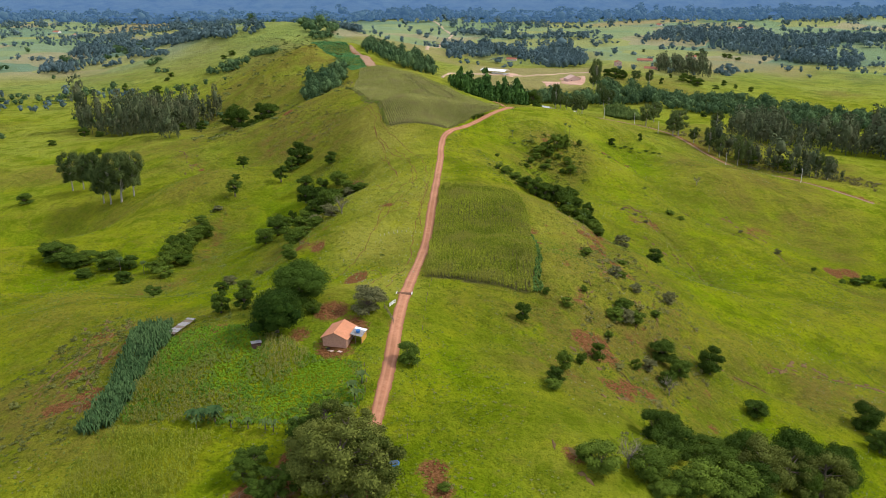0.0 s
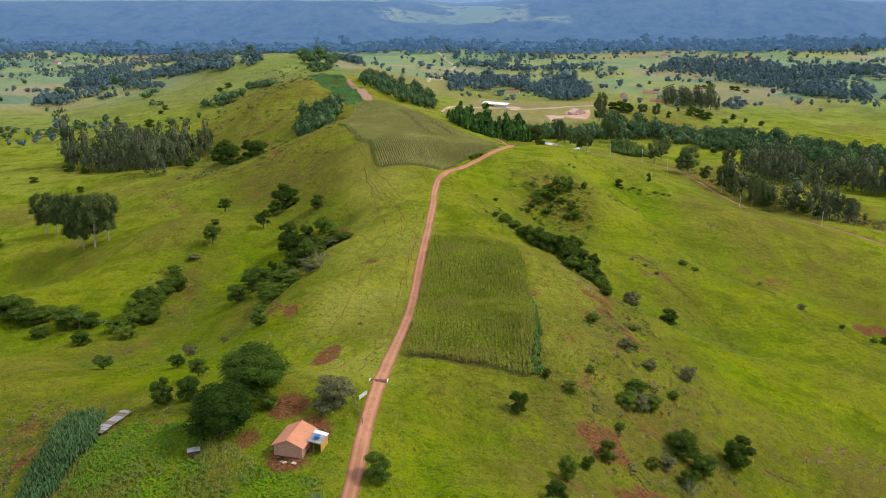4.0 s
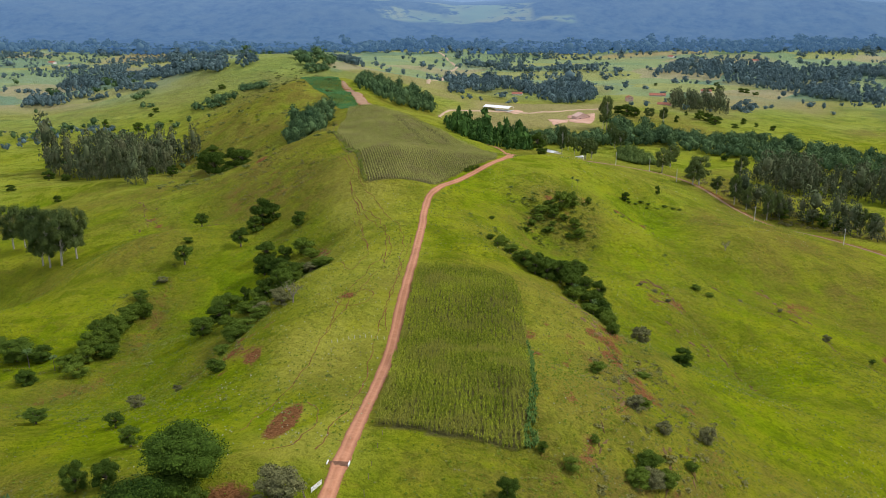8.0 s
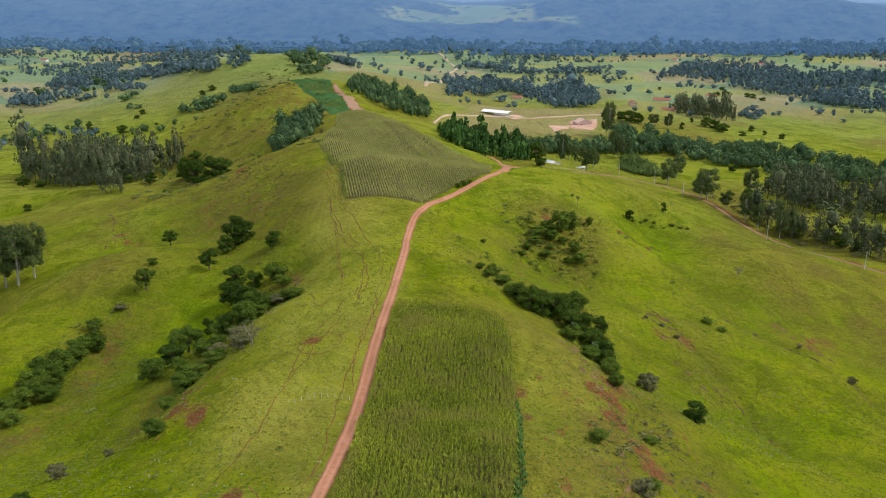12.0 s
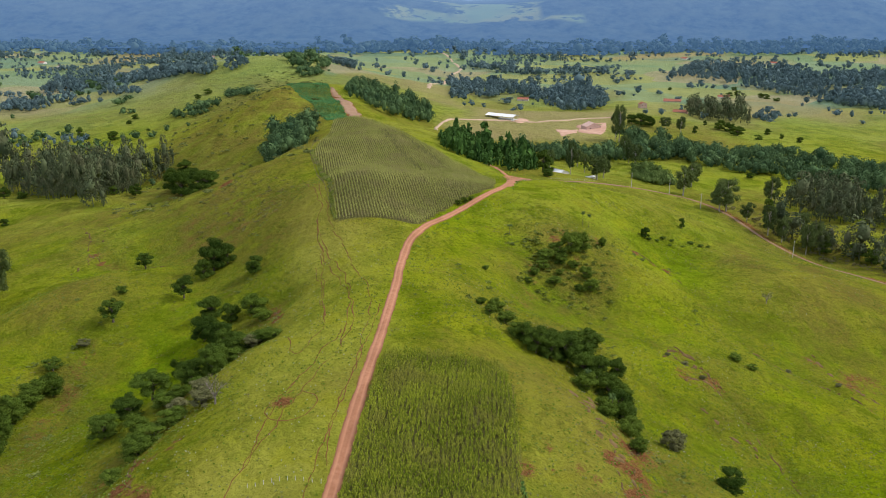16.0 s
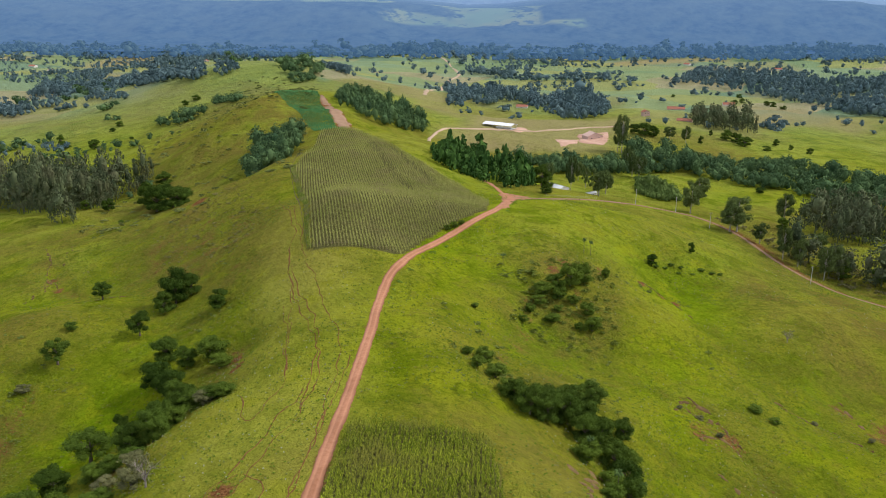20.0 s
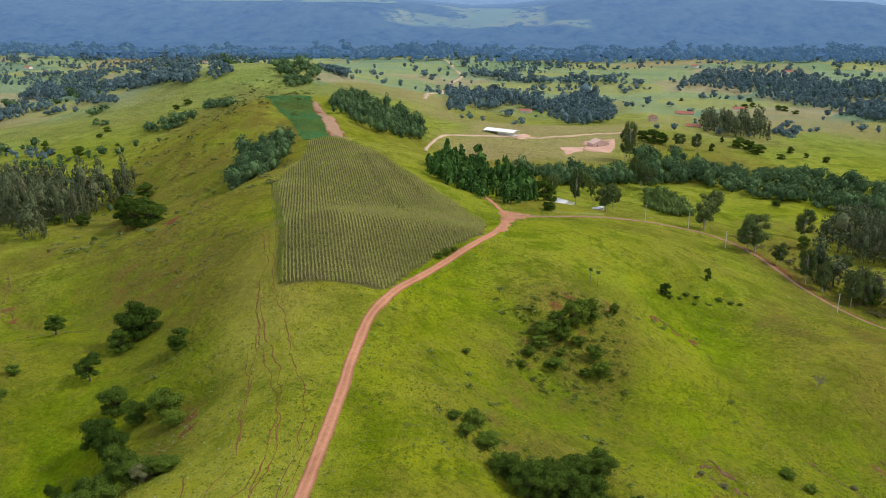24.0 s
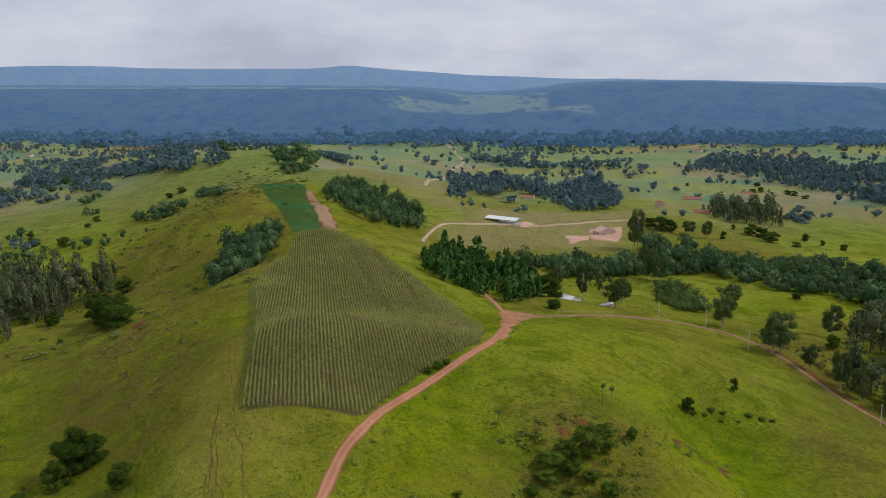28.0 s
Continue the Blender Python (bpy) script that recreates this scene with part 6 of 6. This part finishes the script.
ek_ = graze.random(ex_.size) < 0.6
wood("roadside_scrub", np.stack([ex_[ek_] + 3.6 + graze.normal(size=ek_.sum()) * 0.5, ey_[ek_] - 1.5], 1), "scrub", 1.5, 0.8, leaf_material("verge_foliage", (0.100, 0.170, 0.018), (0.200, 0.290, 0.040), True), "low green bushes along the road verge", 66, "scrub")
plant_list([(20, 540, 3.6, 2.6), (23, 543.5, 3.8, 3.0), (26, 547, 3.2, 2.4)], "bush", "bright green bush at the bend of the road", "bend bushes")

# ---- buildings and farm things ----
M_BRICK = plain_material("bare_red_brick", (0.47, 0.26, 0.18), 0.9, 2.0, 0.25)
M_TILE = plain_material("orange_clay_tiles", (0.62, 0.27, 0.145), 0.85, 0.7, 0.16)
M_TILE_OLD = plain_material("weathered_red_tiles", (0.40, 0.15, 0.095), 0.85, 0.6, 0.3)
M_SHEET = plain_material("weathered_metal_sheet", (0.38, 0.36, 0.35), 0.6, 0.8, 0.45, 0.25)
M_WHITE_SHEET = plain_material("whitish_metal_roof", (0.80, 0.80, 0.80), 0.75, 0.5, 0.15)
M_PLASTER = plain_material("pale_plaster", (0.68, 0.64, 0.58), 0.85, 0.8, 0.18)
M_PINK = plain_material("pinkish_plaster", (0.62, 0.43, 0.36), 0.9, 0.8, 0.2)
M_BLUE = plain_material("blue_plastic", (0.035, 0.16, 0.42), 0.4, 2.0, 0.15)
M_YELLOW = plain_material("yellow_boards", (0.62, 0.34, 0.06), 0.8, 3.0, 0.3)
M_TIMBER = plain_material("weathered_timber", (0.23, 0.17, 0.125), 0.9, 3.0, 0.4)
M_WHITE = plain_material("white_painted_wood", (0.78, 0.77, 0.73), 0.7, 2.0, 0.15)
M_CONCRETE = plain_material("pale_concrete", (0.60, 0.59, 0.56), 0.85, 2.0, 0.2)
M_RUBBER = plain_material("black_rubber", (0.03, 0.03, 0.03), 0.7, 2.0, 0.2)
M_RUST = plain_material("rusty_iron", (0.24, 0.125, 0.075), 0.85, 2.0, 0.3)
M_GLASS = plain_material("dark_window_glass", (0.05, 0.06, 0.07), 0.15, 1.0, 0.1)


def part(name, bm, mat, parent, label=""):
    me = bpy.data.meshes.new(name)
    bm.to_mesh(me)
    bm.free()
    me.materials.append(mat)
    ob = new(name, me)
    ob.parent = parent
    return tagged(ob, label)


def box(sx, sy, sz, at=(0, 0, 0), turn=(0, 0, 0), bevel=0.02):
    """A bevelled block whose base is centred on at."""
    bm = bmesh.new()
    bmesh.ops.create_cube(bm, size=1.0)
    bmesh.ops.scale(bm, vec=(sx, sy, sz), verts=bm.verts)
    if bevel:
        bmesh.ops.bevel(bm, geom=bm.edges[:], offset=min(bevel, sx * 0.2, sy * 0.2, sz * 0.2), segments=1, affect="EDGES")
    bmesh.ops.translate(bm, vec=(0, 0, sz / 2), verts=bm.verts)
    bmesh.ops.transform(bm, matrix=pose(*at, *turn), verts=bm.verts)
    return bm


def rod(r, length, at=(0, 0, 0), turn=(0, 0, 0), top=None, sides=8):
    bm = bmesh.new()
    bmesh.ops.create_cone(bm, cap_ends=True, segments=sides, radius1=r, radius2=r if top is None else top, depth=length)
    bmesh.ops.translate(bm, vec=(0, 0, length / 2), verts=bm.verts)
    bmesh.ops.transform(bm, matrix=pose(*at, *turn), verts=bm.verts)
    return bm


def wavy_sheet(wide, run, rise, thick, wave, amp, at, turn=0.0):
    """A pitched sheet or tiled slope with ribs running down it: wide along x, run along y, falling from rise to 0."""
    bm = bmesh.new()
    n = max(4, int(wide / wave) * 4)
    rows_ = []
    for k in range(2):
        for dz in (0, -thick):
            rows_.append([bm.verts.new((-wide / 2 + wide * i / n, run * k, rise * (1 - k) + dz + amp * math.sin(2 * math.pi * i * wide / n / wave))) for i in range(n + 1)])
    a, b, c, d = rows_
    for i in range(n):
        bm.faces.new((a[i], a[i + 1], c[i + 1], c[i]))
        bm.faces.new((b[i], d[i], d[i + 1], b[i + 1]))
        bm.faces.new((c[i], c[i + 1], d[i + 1], d[i]))
        bm.faces.new((a[i], b[i], b[i + 1], a[i + 1]))
    for i in (0, n):
        bm.faces.new((a[i], c[i], d[i], b[i]))
    bmesh.ops.recalc_face_normals(bm, faces=bm.faces[:])
    bmesh.ops.transform(bm, matrix=pose(*at, 0, 0, turn), verts=bm.verts)
    return bm


def gable_wall(wide, eave, ridge, thick, at):
    bm = bmesh.new()
    pts = [(-wide / 2, 0, 0), (wide / 2, 0, 0), (wide / 2, 0, eave), (0, 0, ridge), (-wide / 2, 0, eave)]
    f = bm.faces.new([bm.verts.new(p) for p in pts])
    r = bmesh.ops.extrude_face_region(bm, geom=[f])
    bmesh.ops.translate(bm, vec=(0, thick, 0), verts=[v for v in r["geom"] if isinstance(v, bmesh.types.BMVert)])
    bmesh.ops.recalc_face_normals(bm, faces=bm.faces[:])
    bmesh.ops.translate(bm, vec=at, verts=bm.verts)
    return bm


def house(name, x, y, turn, wide, long, eave, ridge, wall, roof, label, windows=(), doors=(), over=0.45, category="house", wave=0.28, group=""):
    """A gabled house: wide across its gables, its ridge along its own y."""
    root = new(name)
    z = min(height(x + dx, y + dy) for dx in (-wide / 2, wide / 2) for dy in (-long / 2, long / 2))
    root.matrix_basis = pose(x, y, z - 0.1, 0, 0, turn)
    for s in (-1, 1):
        part("gable_wall", gable_wall(wide, eave, ridge, 0.18, (0, s * long / 2 - 0.09, 0)), wall, root)
        part("side_wall", box(0.18, long - 0.2, eave, (s * (wide / 2 - 0.09), 0, 0)), wall, root)
        run = wide / 2 + over
        rise = (ridge - eave) * run / (wide / 2)
        bm = wavy_sheet(long + 2 * over, run, rise, 0.07, wave, 0.035, (0, 0, 0))
        bmesh.ops.transform(bm, matrix=pose(0, 0, ridge - rise + 0.07, 0, 0, -90 if s > 0 else 90), verts=bm.verts)
        part("roof_slope", bm, roof, root)
    part("ridge_tiles", rod(0.13, long + 2 * over, (0, -long / 2 - over, ridge + 0.1), (-90, 0, 0), sides=6), roof, root)
    for face, u, v, w, h in windows:
        pane = part("window", window_block(face, u, v, w, h, wide, long), M_PLASTER, root)
        part("pane", window_block(face, u, v, w * 0.8, h * 0.82, wide, long, 0.03), M_GLASS, pane)
    for face, u, w, h in doors:
        part("door", window_block(face, u, 0.1, w, h, wide, long), M_TIMBER, root)
    return tagged(root, label, category, group)


def window_block(face, u, v, w, h, wide, long, proud=0.0):
    if face in "sn":
        s = -1 if face == "s" else 1
        return box(w, 0.1, h, (u, s * (long / 2 + 0.03 + proud), v), bevel=0.01)
    s = -1 if face == "w" else 1
    return box(0.1, w, h, (s * (wide / 2 + 0.03 + proud), u, v), bevel=0.01)


brick_house = house("brick_house", -26.2, 194, -13, 6.2, 7.6, 2.7, 4.1, M_BRICK, M_TILE, "small bare-brick house with an orange tiled gable roof", (("w", 1.0, 1.0, 1.0, 1.0),), (("e", 0.6, 0.9, 2.0),))
# the lean-to on its eastern side
HZ = height(-26.2, 194)
lean = new("lean_to")
lean.matrix_basis = pose(-26.2, 194, HZ - 0.1, 0, 0, -13)
for i in range(4):
    bm = wavy_sheet(1.25, 3.1, 0.45, 0.02, 0.18, 0.02, (0, 0, 0))
    bmesh.ops.transform(bm, matrix=pose(3.35, -1.1 + i * 1.15, 2.0 + 0.03 * (i % 2), 0, 0, -90 + (i % 3) - 1), verts=bm.verts)
    part("roof_sheet", bm, (M_SHEET, M_SHEET, M_SHEET, M_WHITE_SHEET)[i], lean)
for px, py in ((6.2, -1.6), (6.2, 0.6), (6.2, 2.7), (4.7, -1.6)):
    part("post", rod(0.08, 2.1, (px, py, 0), (0, 0, 0)), M_TIMBER, lean)
for i in range(5):
    part("board", box(0.05, 0.72, 1.7, (6.35, -1.3 + i * 0.78, 0.1)), M_YELLOW, lean)
tagged(lean, "patched sheet-metal lean-to with yellow boards against the brick house", "lean-to")
tank = new("water_tank")
tank.matrix_basis = pose(-26.2, 194, HZ, 0, 0, -13) @ pose(5.0, -0.2, 2.32)
part("tub", rod(0.5, 0.62, top=0.62, sides=20), M_BLUE, tank)
part("lid", rod(0.66, 0.12, (0, 0, 0.62), top=0.42, sides=20), M_BLUE, tank)
tagged(tank, "round blue plastic water tank on the lean-to roof", "water tank")
slab_names = ((-27.6, 188.6, 1.1, 0.8, 20), (-25.6, 188.2, 1.5, 0.9, -35), (-28.4, 188.9, 0.7, 0.5, 60))
for sx, sy, a, b, r in slab_names:
    s_ob = new("slab")
    s_ob.matrix_basis = pose(sx, sy, height(sx, sy) + 0.02, 4, -3, r)
    part("board", box(a * 0.8, b * 0.8, 0.1), M_PINK, s_ob)
    tagged(s_ob, "pinkish broken slab lying before the brick house", "slab", "slabs")
tyre = new("tyre")
tyre.matrix_basis = pose(-28.6, 189.6, height(-28.6, 189.6) + 0.1)
bm = bmesh.new()
ring = [[bm.verts.new(((0.34 + 0.12 * math.cos(b)) * math.cos(a), (0.34 + 0.12 * math.cos(b)) * math.sin(a), 0.12 * math.sin(b))) for b in [k * math.pi / 4 for k in range(8)]] for a in [k * math.pi / 9 for k in range(18)]]
for i in range(18):
    for k in range(8):
        bm.faces.new((ring[i][k], ring[(i + 1) % 18][k], ring[(i + 1) % 18][(k + 1) % 8], ring[i][(k + 1) % 8]))
part("tread", bm, M_RUBBER, tyre)
tagged(tyre, "old black tyre against the brick wall", "tyre")

# long low shelter of old sheets at the garden edge
shelter = new("old_shelter")
shelter.matrix_basis = pose(-72.5, 213, height(-72.5, 213) - 0.1, 0, 0, -15)
for i in range(8):
    part("roof_sheet", wavy_sheet(2.6, 1.45, 0.12, 0.03, 0.3, 0.025, (random.uniform(-0.12, 0.12), -5.6 + i * 1.38, 1.35 + random.uniform(-0.08, 0.1))), (M_SHEET, M_TIMBER, M_SHEET)[(i * 5 + 1) % 3], shelter)
for py in (-5.2, -1.8, 1.8, 5.2):
    for px in (-1.1, 1.1):
        part("post", rod(0.07, 1.5, (px, py, 0)), M_TIMBER, shelter)
tagged(shelter, "long low shelter roofed with patched grey sheets", "shelter")
hut = new("hut")
hut.matrix_basis = pose(-47, 192, height(-47, 192) - 0.1, 0, 0, 20)
part("wall", box(2.2, 1.8, 1.4), plain_material("dark_brown_boards", (0.11, 0.06, 0.05), 0.9), hut)
part("roof_sheet", wavy_sheet(2.6, 2.3, 0.3, 0.03, 0.25, 0.02, (0, -1.1, 1.42)), M_SHEET, hut)
tagged(hut, "small dark hut under the mango tree", "hut")


def rail_fence(points, gap, label, mat=None, rails=0, tall=1.25, thick=0.07, name="fence", sag=0.0):
    root = new(name)
    line = smooth_line(points, gap)
    rng = random.Random(len(points) * 17 + int(points[0][0]))
    tops = []
    for q in line:
        z = height(q.x, q.y)
        h = tall * rng.uniform(0.85, 1.12)
        part("post", rod(thick, h + 0.2, (q.x, q.y, z - 0.2), (rng.uniform(-3, 3), rng.uniform(-3, 3), 0), thick * 0.85, 6), mat or M_TIMBER, root)
        tops.append(Vector((q.x, q.y, z)))
    for a, b in zip(tops, tops[1:]):
        for k in range(rails):
            p, r = a + Vector((0, 0, 0.4 + 0.45 * k)), b + Vector((0, 0, 0.4 + 0.45 * k))
            d = r - p
            bm = rod(0.045, d.length, sides=5)
            bmesh.ops.transform(bm, matrix=Matrix.Translation(p) @ d.to_track_quat("Z", "Y").to_matrix().to_4x4(), verts=bm.verts)
            part("rail", bm, mat or M_TIMBER, root)
    return tagged(root, label, "fence")


rail_fence([(-13, 203), (-14, 206), (-15, 209), (-16, 211.5)], 1.4, "rough timber rail fence beside the farm gate", rails=3, tall=1.5)
rail_fence([(-41, 137), (-37, 141.5), (-33, 146), (-29, 147), (-27, 142)], 1.8, "weathered timber rails of the cattle yard", rails=3, tall=1.6)
rail_fence([(-38, 134), (-33, 136), (-29, 138), (-27, 142)], 1.8, "weathered timber rails of the cattle yard", rails=3, tall=1.6)
rail_fence([(-24, 306), (-19, 307), (-14, 307.5), (-8.5, 307)], 1.6, "short line of pale fence posts across the pasture", M_CONCRETE, tall=1.1)
rail_fence([(-33.5, 499.5), (-46, 552), (-70, 655), (-77, 730)], 3.2, "timber posts along the maize field", tall=1.4)
rail_fence([(-33.5, 499.5), (-18, 498), (0, 497.5)], 2.4, "timber posts along the maize field", rails=1, tall=1.3)
rail_fence([(-8, 150), (-6, 190), (-4.5, 225), (-3, 246)], 5.5, "thin fence posts along the road", tall=1.3)
rail_fence([(78, 689), (95, 700), (112, 712)], 1.5, "row of pale pickets before the white house", M_WHITE, tall=1.1)
rail_fence([(62, 664), (82, 680), (110, 700), (139, 717), (163, 718), (175, 710), (187, 687), (198, 645), (216, 610)], 6.0, "timber posts along the dirt track", tall=1.4)
rail_fence([(-19, 182), (-18, 172), (-21, 155)], 3.0, "timber posts along the garden", tall=1.3)

gate = new("farm_gate")
gate.matrix_basis = pose(-14, 214.5, height(-14, 214.5) + 0.05, 0, 0, 62) @ Matrix.Diagonal((0.8, 0.8, 0.8, 1))
for i in range(5):
    part("rail", box(4.2, 0.06, 0.12, (0, 0, 0.2 + i * 0.27)), M_WHITE, gate)
for px in (-2.05, 0, 2.05):
    part("upright", box(0.1, 0.09, 1.45, (px, 0, 0.05)), M_WHITE, gate)
bm = box(4.1, 0.05, 0.1, (0, 0, 0), bevel=0)
bmesh.ops.transform(bm, matrix=pose(0, 0, 0.75, 0, 15, 0), verts=bm.verts)
part("brace", bm, M_WHITE, gate)
tagged(gate, "white-painted timber farm gate standing open", "gate")
guard = new("cattle_grid")
GZ = height(-11.2, 224.5)
guard.matrix_basis = pose(-11.2, 224.5, GZ + 0.1, 0, 0, -5)
for s in (-1, 1):
    part("side_wall", box(0.22, 1.5, 0.45, (s * 2.2, 0, -0.1)), M_WHITE, guard)
for i in range(9):
    part("bar", rod(0.06, 4.4, (-2.2, -0.7 + i * 0.175, 0.06), (0, 90, 0)), M_RUST, guard)
tagged(guard, "cattle grid across the road between low white walls", "cattle grid")
trough = new("water_trough")
trough.matrix_basis = pose(-10, 146.5, height(-10, 146.5), 0, 0, 5)
part("tub", rod(0.95, 0.6, top=1.05, sides=20), M_BLUE, trough)
part("water", rod(0.9, 0.04, (0, 0, 0.585), sides=20), plain_material("still_water", (0.05, 0.08, 0.10), 0.1), trough)
tagged(trough, "round blue plastic water trough beside the road", "water trough")


def utility_pole(x, y, turn):
    root = new("utility_pole")
    root.matrix_basis = pose(x, y, height(x, y) - 0.2, 0, 0, turn)
    part("shaft", rod(0.19, 10.2, top=0.12, sides=10), M_CONCRETE, root)
    part("crossarm", box(2.0, 0.12, 0.14, (0, 0.16, 9.4)), M_TIMBER, root)
    for px in (-0.9, 0, 0.9):
        part("insulator", rod(0.06, 0.2, (px, 0.16, 9.54), sides=8), M_WHITE, root)
    return tagged(root, "tall pale concrete utility pole beside the track", "utility pole", "utility poles")


for ux, uy, ut in ((140, 727, 60), (167, 729, 70), (178, 689, 10), (211, 614, 20), (240, 548, 30)):
    utility_pole(ux, uy, ut)

house("white_house", 91, 751, 40, 11, 13, 3.2, 5.2, M_PLASTER, M_WHITE_SHEET, "white farmhouse with a pale metal roof among the trees", (("s", -2, 1, 1.2, 1.1), ("s", 2, 1, 1.2, 1.1), ("w", 2, 1, 1.2, 1.1)), (("s", 0, 1.0, 2.1),), wave=0.5)
shed_w = house("long_shed", 112, 749, -52, 3.2, 15, 2.2, 2.7, M_PLASTER, M_WHITE_SHEET, "long white outbuilding with a row of dark openings", tuple(("w", -6 + i * 2.0, 0.9, 1.3, 0.9) for i in range(7)) + tuple(("e", -6 + i * 2.0, 0.9, 1.3, 0.9) for i in range(7)), (), 0.25, "outbuilding", 0.5)


def open_barn(x, y, turn, wide, long, eave, ridge):
    root = new("open_barn")
    root.matrix_basis = pose(x, y, height(x, y) + 0.1, 0, 0, turn)
    for s in (-1, 1):
        run = wide / 2 + 0.6
        rise = ridge - eave
        bm = wavy_sheet(long + 1.2, run, rise, 0.08, 1.0, 0.06, (0, 0, 0))
        bmesh.ops.transform(bm, matrix=pose(0, 0, eave + 0.05, 0, 0, -90 if s > 0 else 90), verts=bm.verts)
        part("roof_slope", bm, M_WHITE_SHEET, root)
        for i in range(7):
            part("post", rod(0.16, eave + 0.4, (s * (wide / 2 - 0.3), -long / 2 + 0.5 + i * (long - 1) / 6, -0.4)), M_CONCRETE, root)
    part("floor", box(wide, long, 0.25, (0, 0, -0.2)), M_CONCRETE, root)
    return tagged(root, "long open-sided barn with a whitish metal roof", "barn")


def yard(poly, label, mat=None, lift=0.35):
    """A levelled sheet of bare earth lying on the ground."""
    p = np.array(poly, dtype=float)
    gx, gy = np.meshgrid(np.arange(p[:, 0].min() - 3, p[:, 0].max() + 3, 1.5), np.arange(p[:, 1].min() - 3, p[:, 1].max() + 3, 1.5))
    x, y = gx.ravel(), gy.ravel()
    ok = inside(x + 2.5 * value_noise(x, y, 6, 81), y + 4 * value_noise(x, y, 7, 82), poly)
    z = ground_z(x, y) + np.where(ok, lift, -0.6)
    ny, nx = gx.shape
    i = (np.arange(ny - 1)[:, None] * nx + np.arange(nx - 1)[None, :]).ravel()
    f = np.stack([i, i + 1, i + nx + 1, i + nx], 1)
    me = fast_mesh("bare_yard", np.stack([x, y, z], 1), f[ok[f].any(1)], mat or M_YARD, True)
    return tagged(new("bare_yard", me), label, "bare ground", kind="structure")


yard([(40, 566), (46, 590), (47, 616), (48, 640), (47, 660), (50, 672), (58, 676), (66, 679), (70, 672), (63, 660), (58, 636), (52, 604), (48, 580)], "worn red earth where the two dirt roads meet", M_ROAD, 0.14)
yard(BARE_STRIP, "strip of bare pinkish ploughed earth on the ridge", earth_material("ploughed_pink_earth", (0.215, 0.125, 0.075), (0.310, 0.195, 0.125), 0.2))
yard([(147, 1068), (180, 1074), (176, 1042), (165, 1016), (144, 1022)], "terrace of pinkish bare earth round the unfinished house")
yard([(121, 1032), (146, 1041), (140, 1014), (122, 994)], "cleared pad of pinkish bare earth")
yard([(78, 1075), (92, 1100), (98, 1092), (88, 1066)], "bare earth beside the open barn")
open_barn(67, 1084, 58, 13, 34, 3.6, 5.6)
house("unfinished_house", 160, 1049, 18, 17, 13, 3.6, 7.2, M_PINK, M_PINK, "unfinished pinkish house on a terrace of bare red earth", (("s", -4, 1, 1.8, 1.4), ("s", 4, 1, 1.8, 1.4)), (("s", 0, 2.4, 2.4),), 0.3)
house("red_roofed_house", 109, 1347, 80, 9, 15, 3, 5, M_PLASTER, M_TILE_OLD, "distant cottage with a red tiled roof", (("w", 0, 1, 1.5, 1.2),))
house("farm_house", 326, 1380, 75, 10, 24, 3, 5.4, M_PINK, M_TILE_OLD, "distant farmhouse with a red tiled roof", (("w", -5, 1, 1.6, 1.2), ("w", 5, 1, 1.6, 1.2)), group="distant farmhouses")
house("farm_house", 300, 1230, 70, 10, 18, 3, 5, M_PINK, M_TILE_OLD, "distant farmhouse with a red tiled roof", (("w", -4, 1, 1.6, 1.2),), group="distant farmhouses")
house("brick_tower_house", 265, 1292, 10, 9, 8, 6, 8, M_PINK, M_TILE_OLD, "small two-storey pinkish house in the fields", (("s", -2, 3.8, 1.3, 1.2), ("s", 2, 3.8, 1.3, 1.2)))
for hx, hy, ht in ((-830, 1960, 20), (-900, 2030, 70), (-560, 2060, 50), (-540, 2090, 10), (420, 1450, 80), (520, 2080, 30), (700, 2030, 60)):
    house("distant_cottage", hx, hy, ht, 10, 16, 3.2, 5.5, M_PLASTER, M_TILE_OLD, "tiny distant cottage with a reddish roof", (("s", 0, 1, 1.6, 1.2),), group="distant cottages")
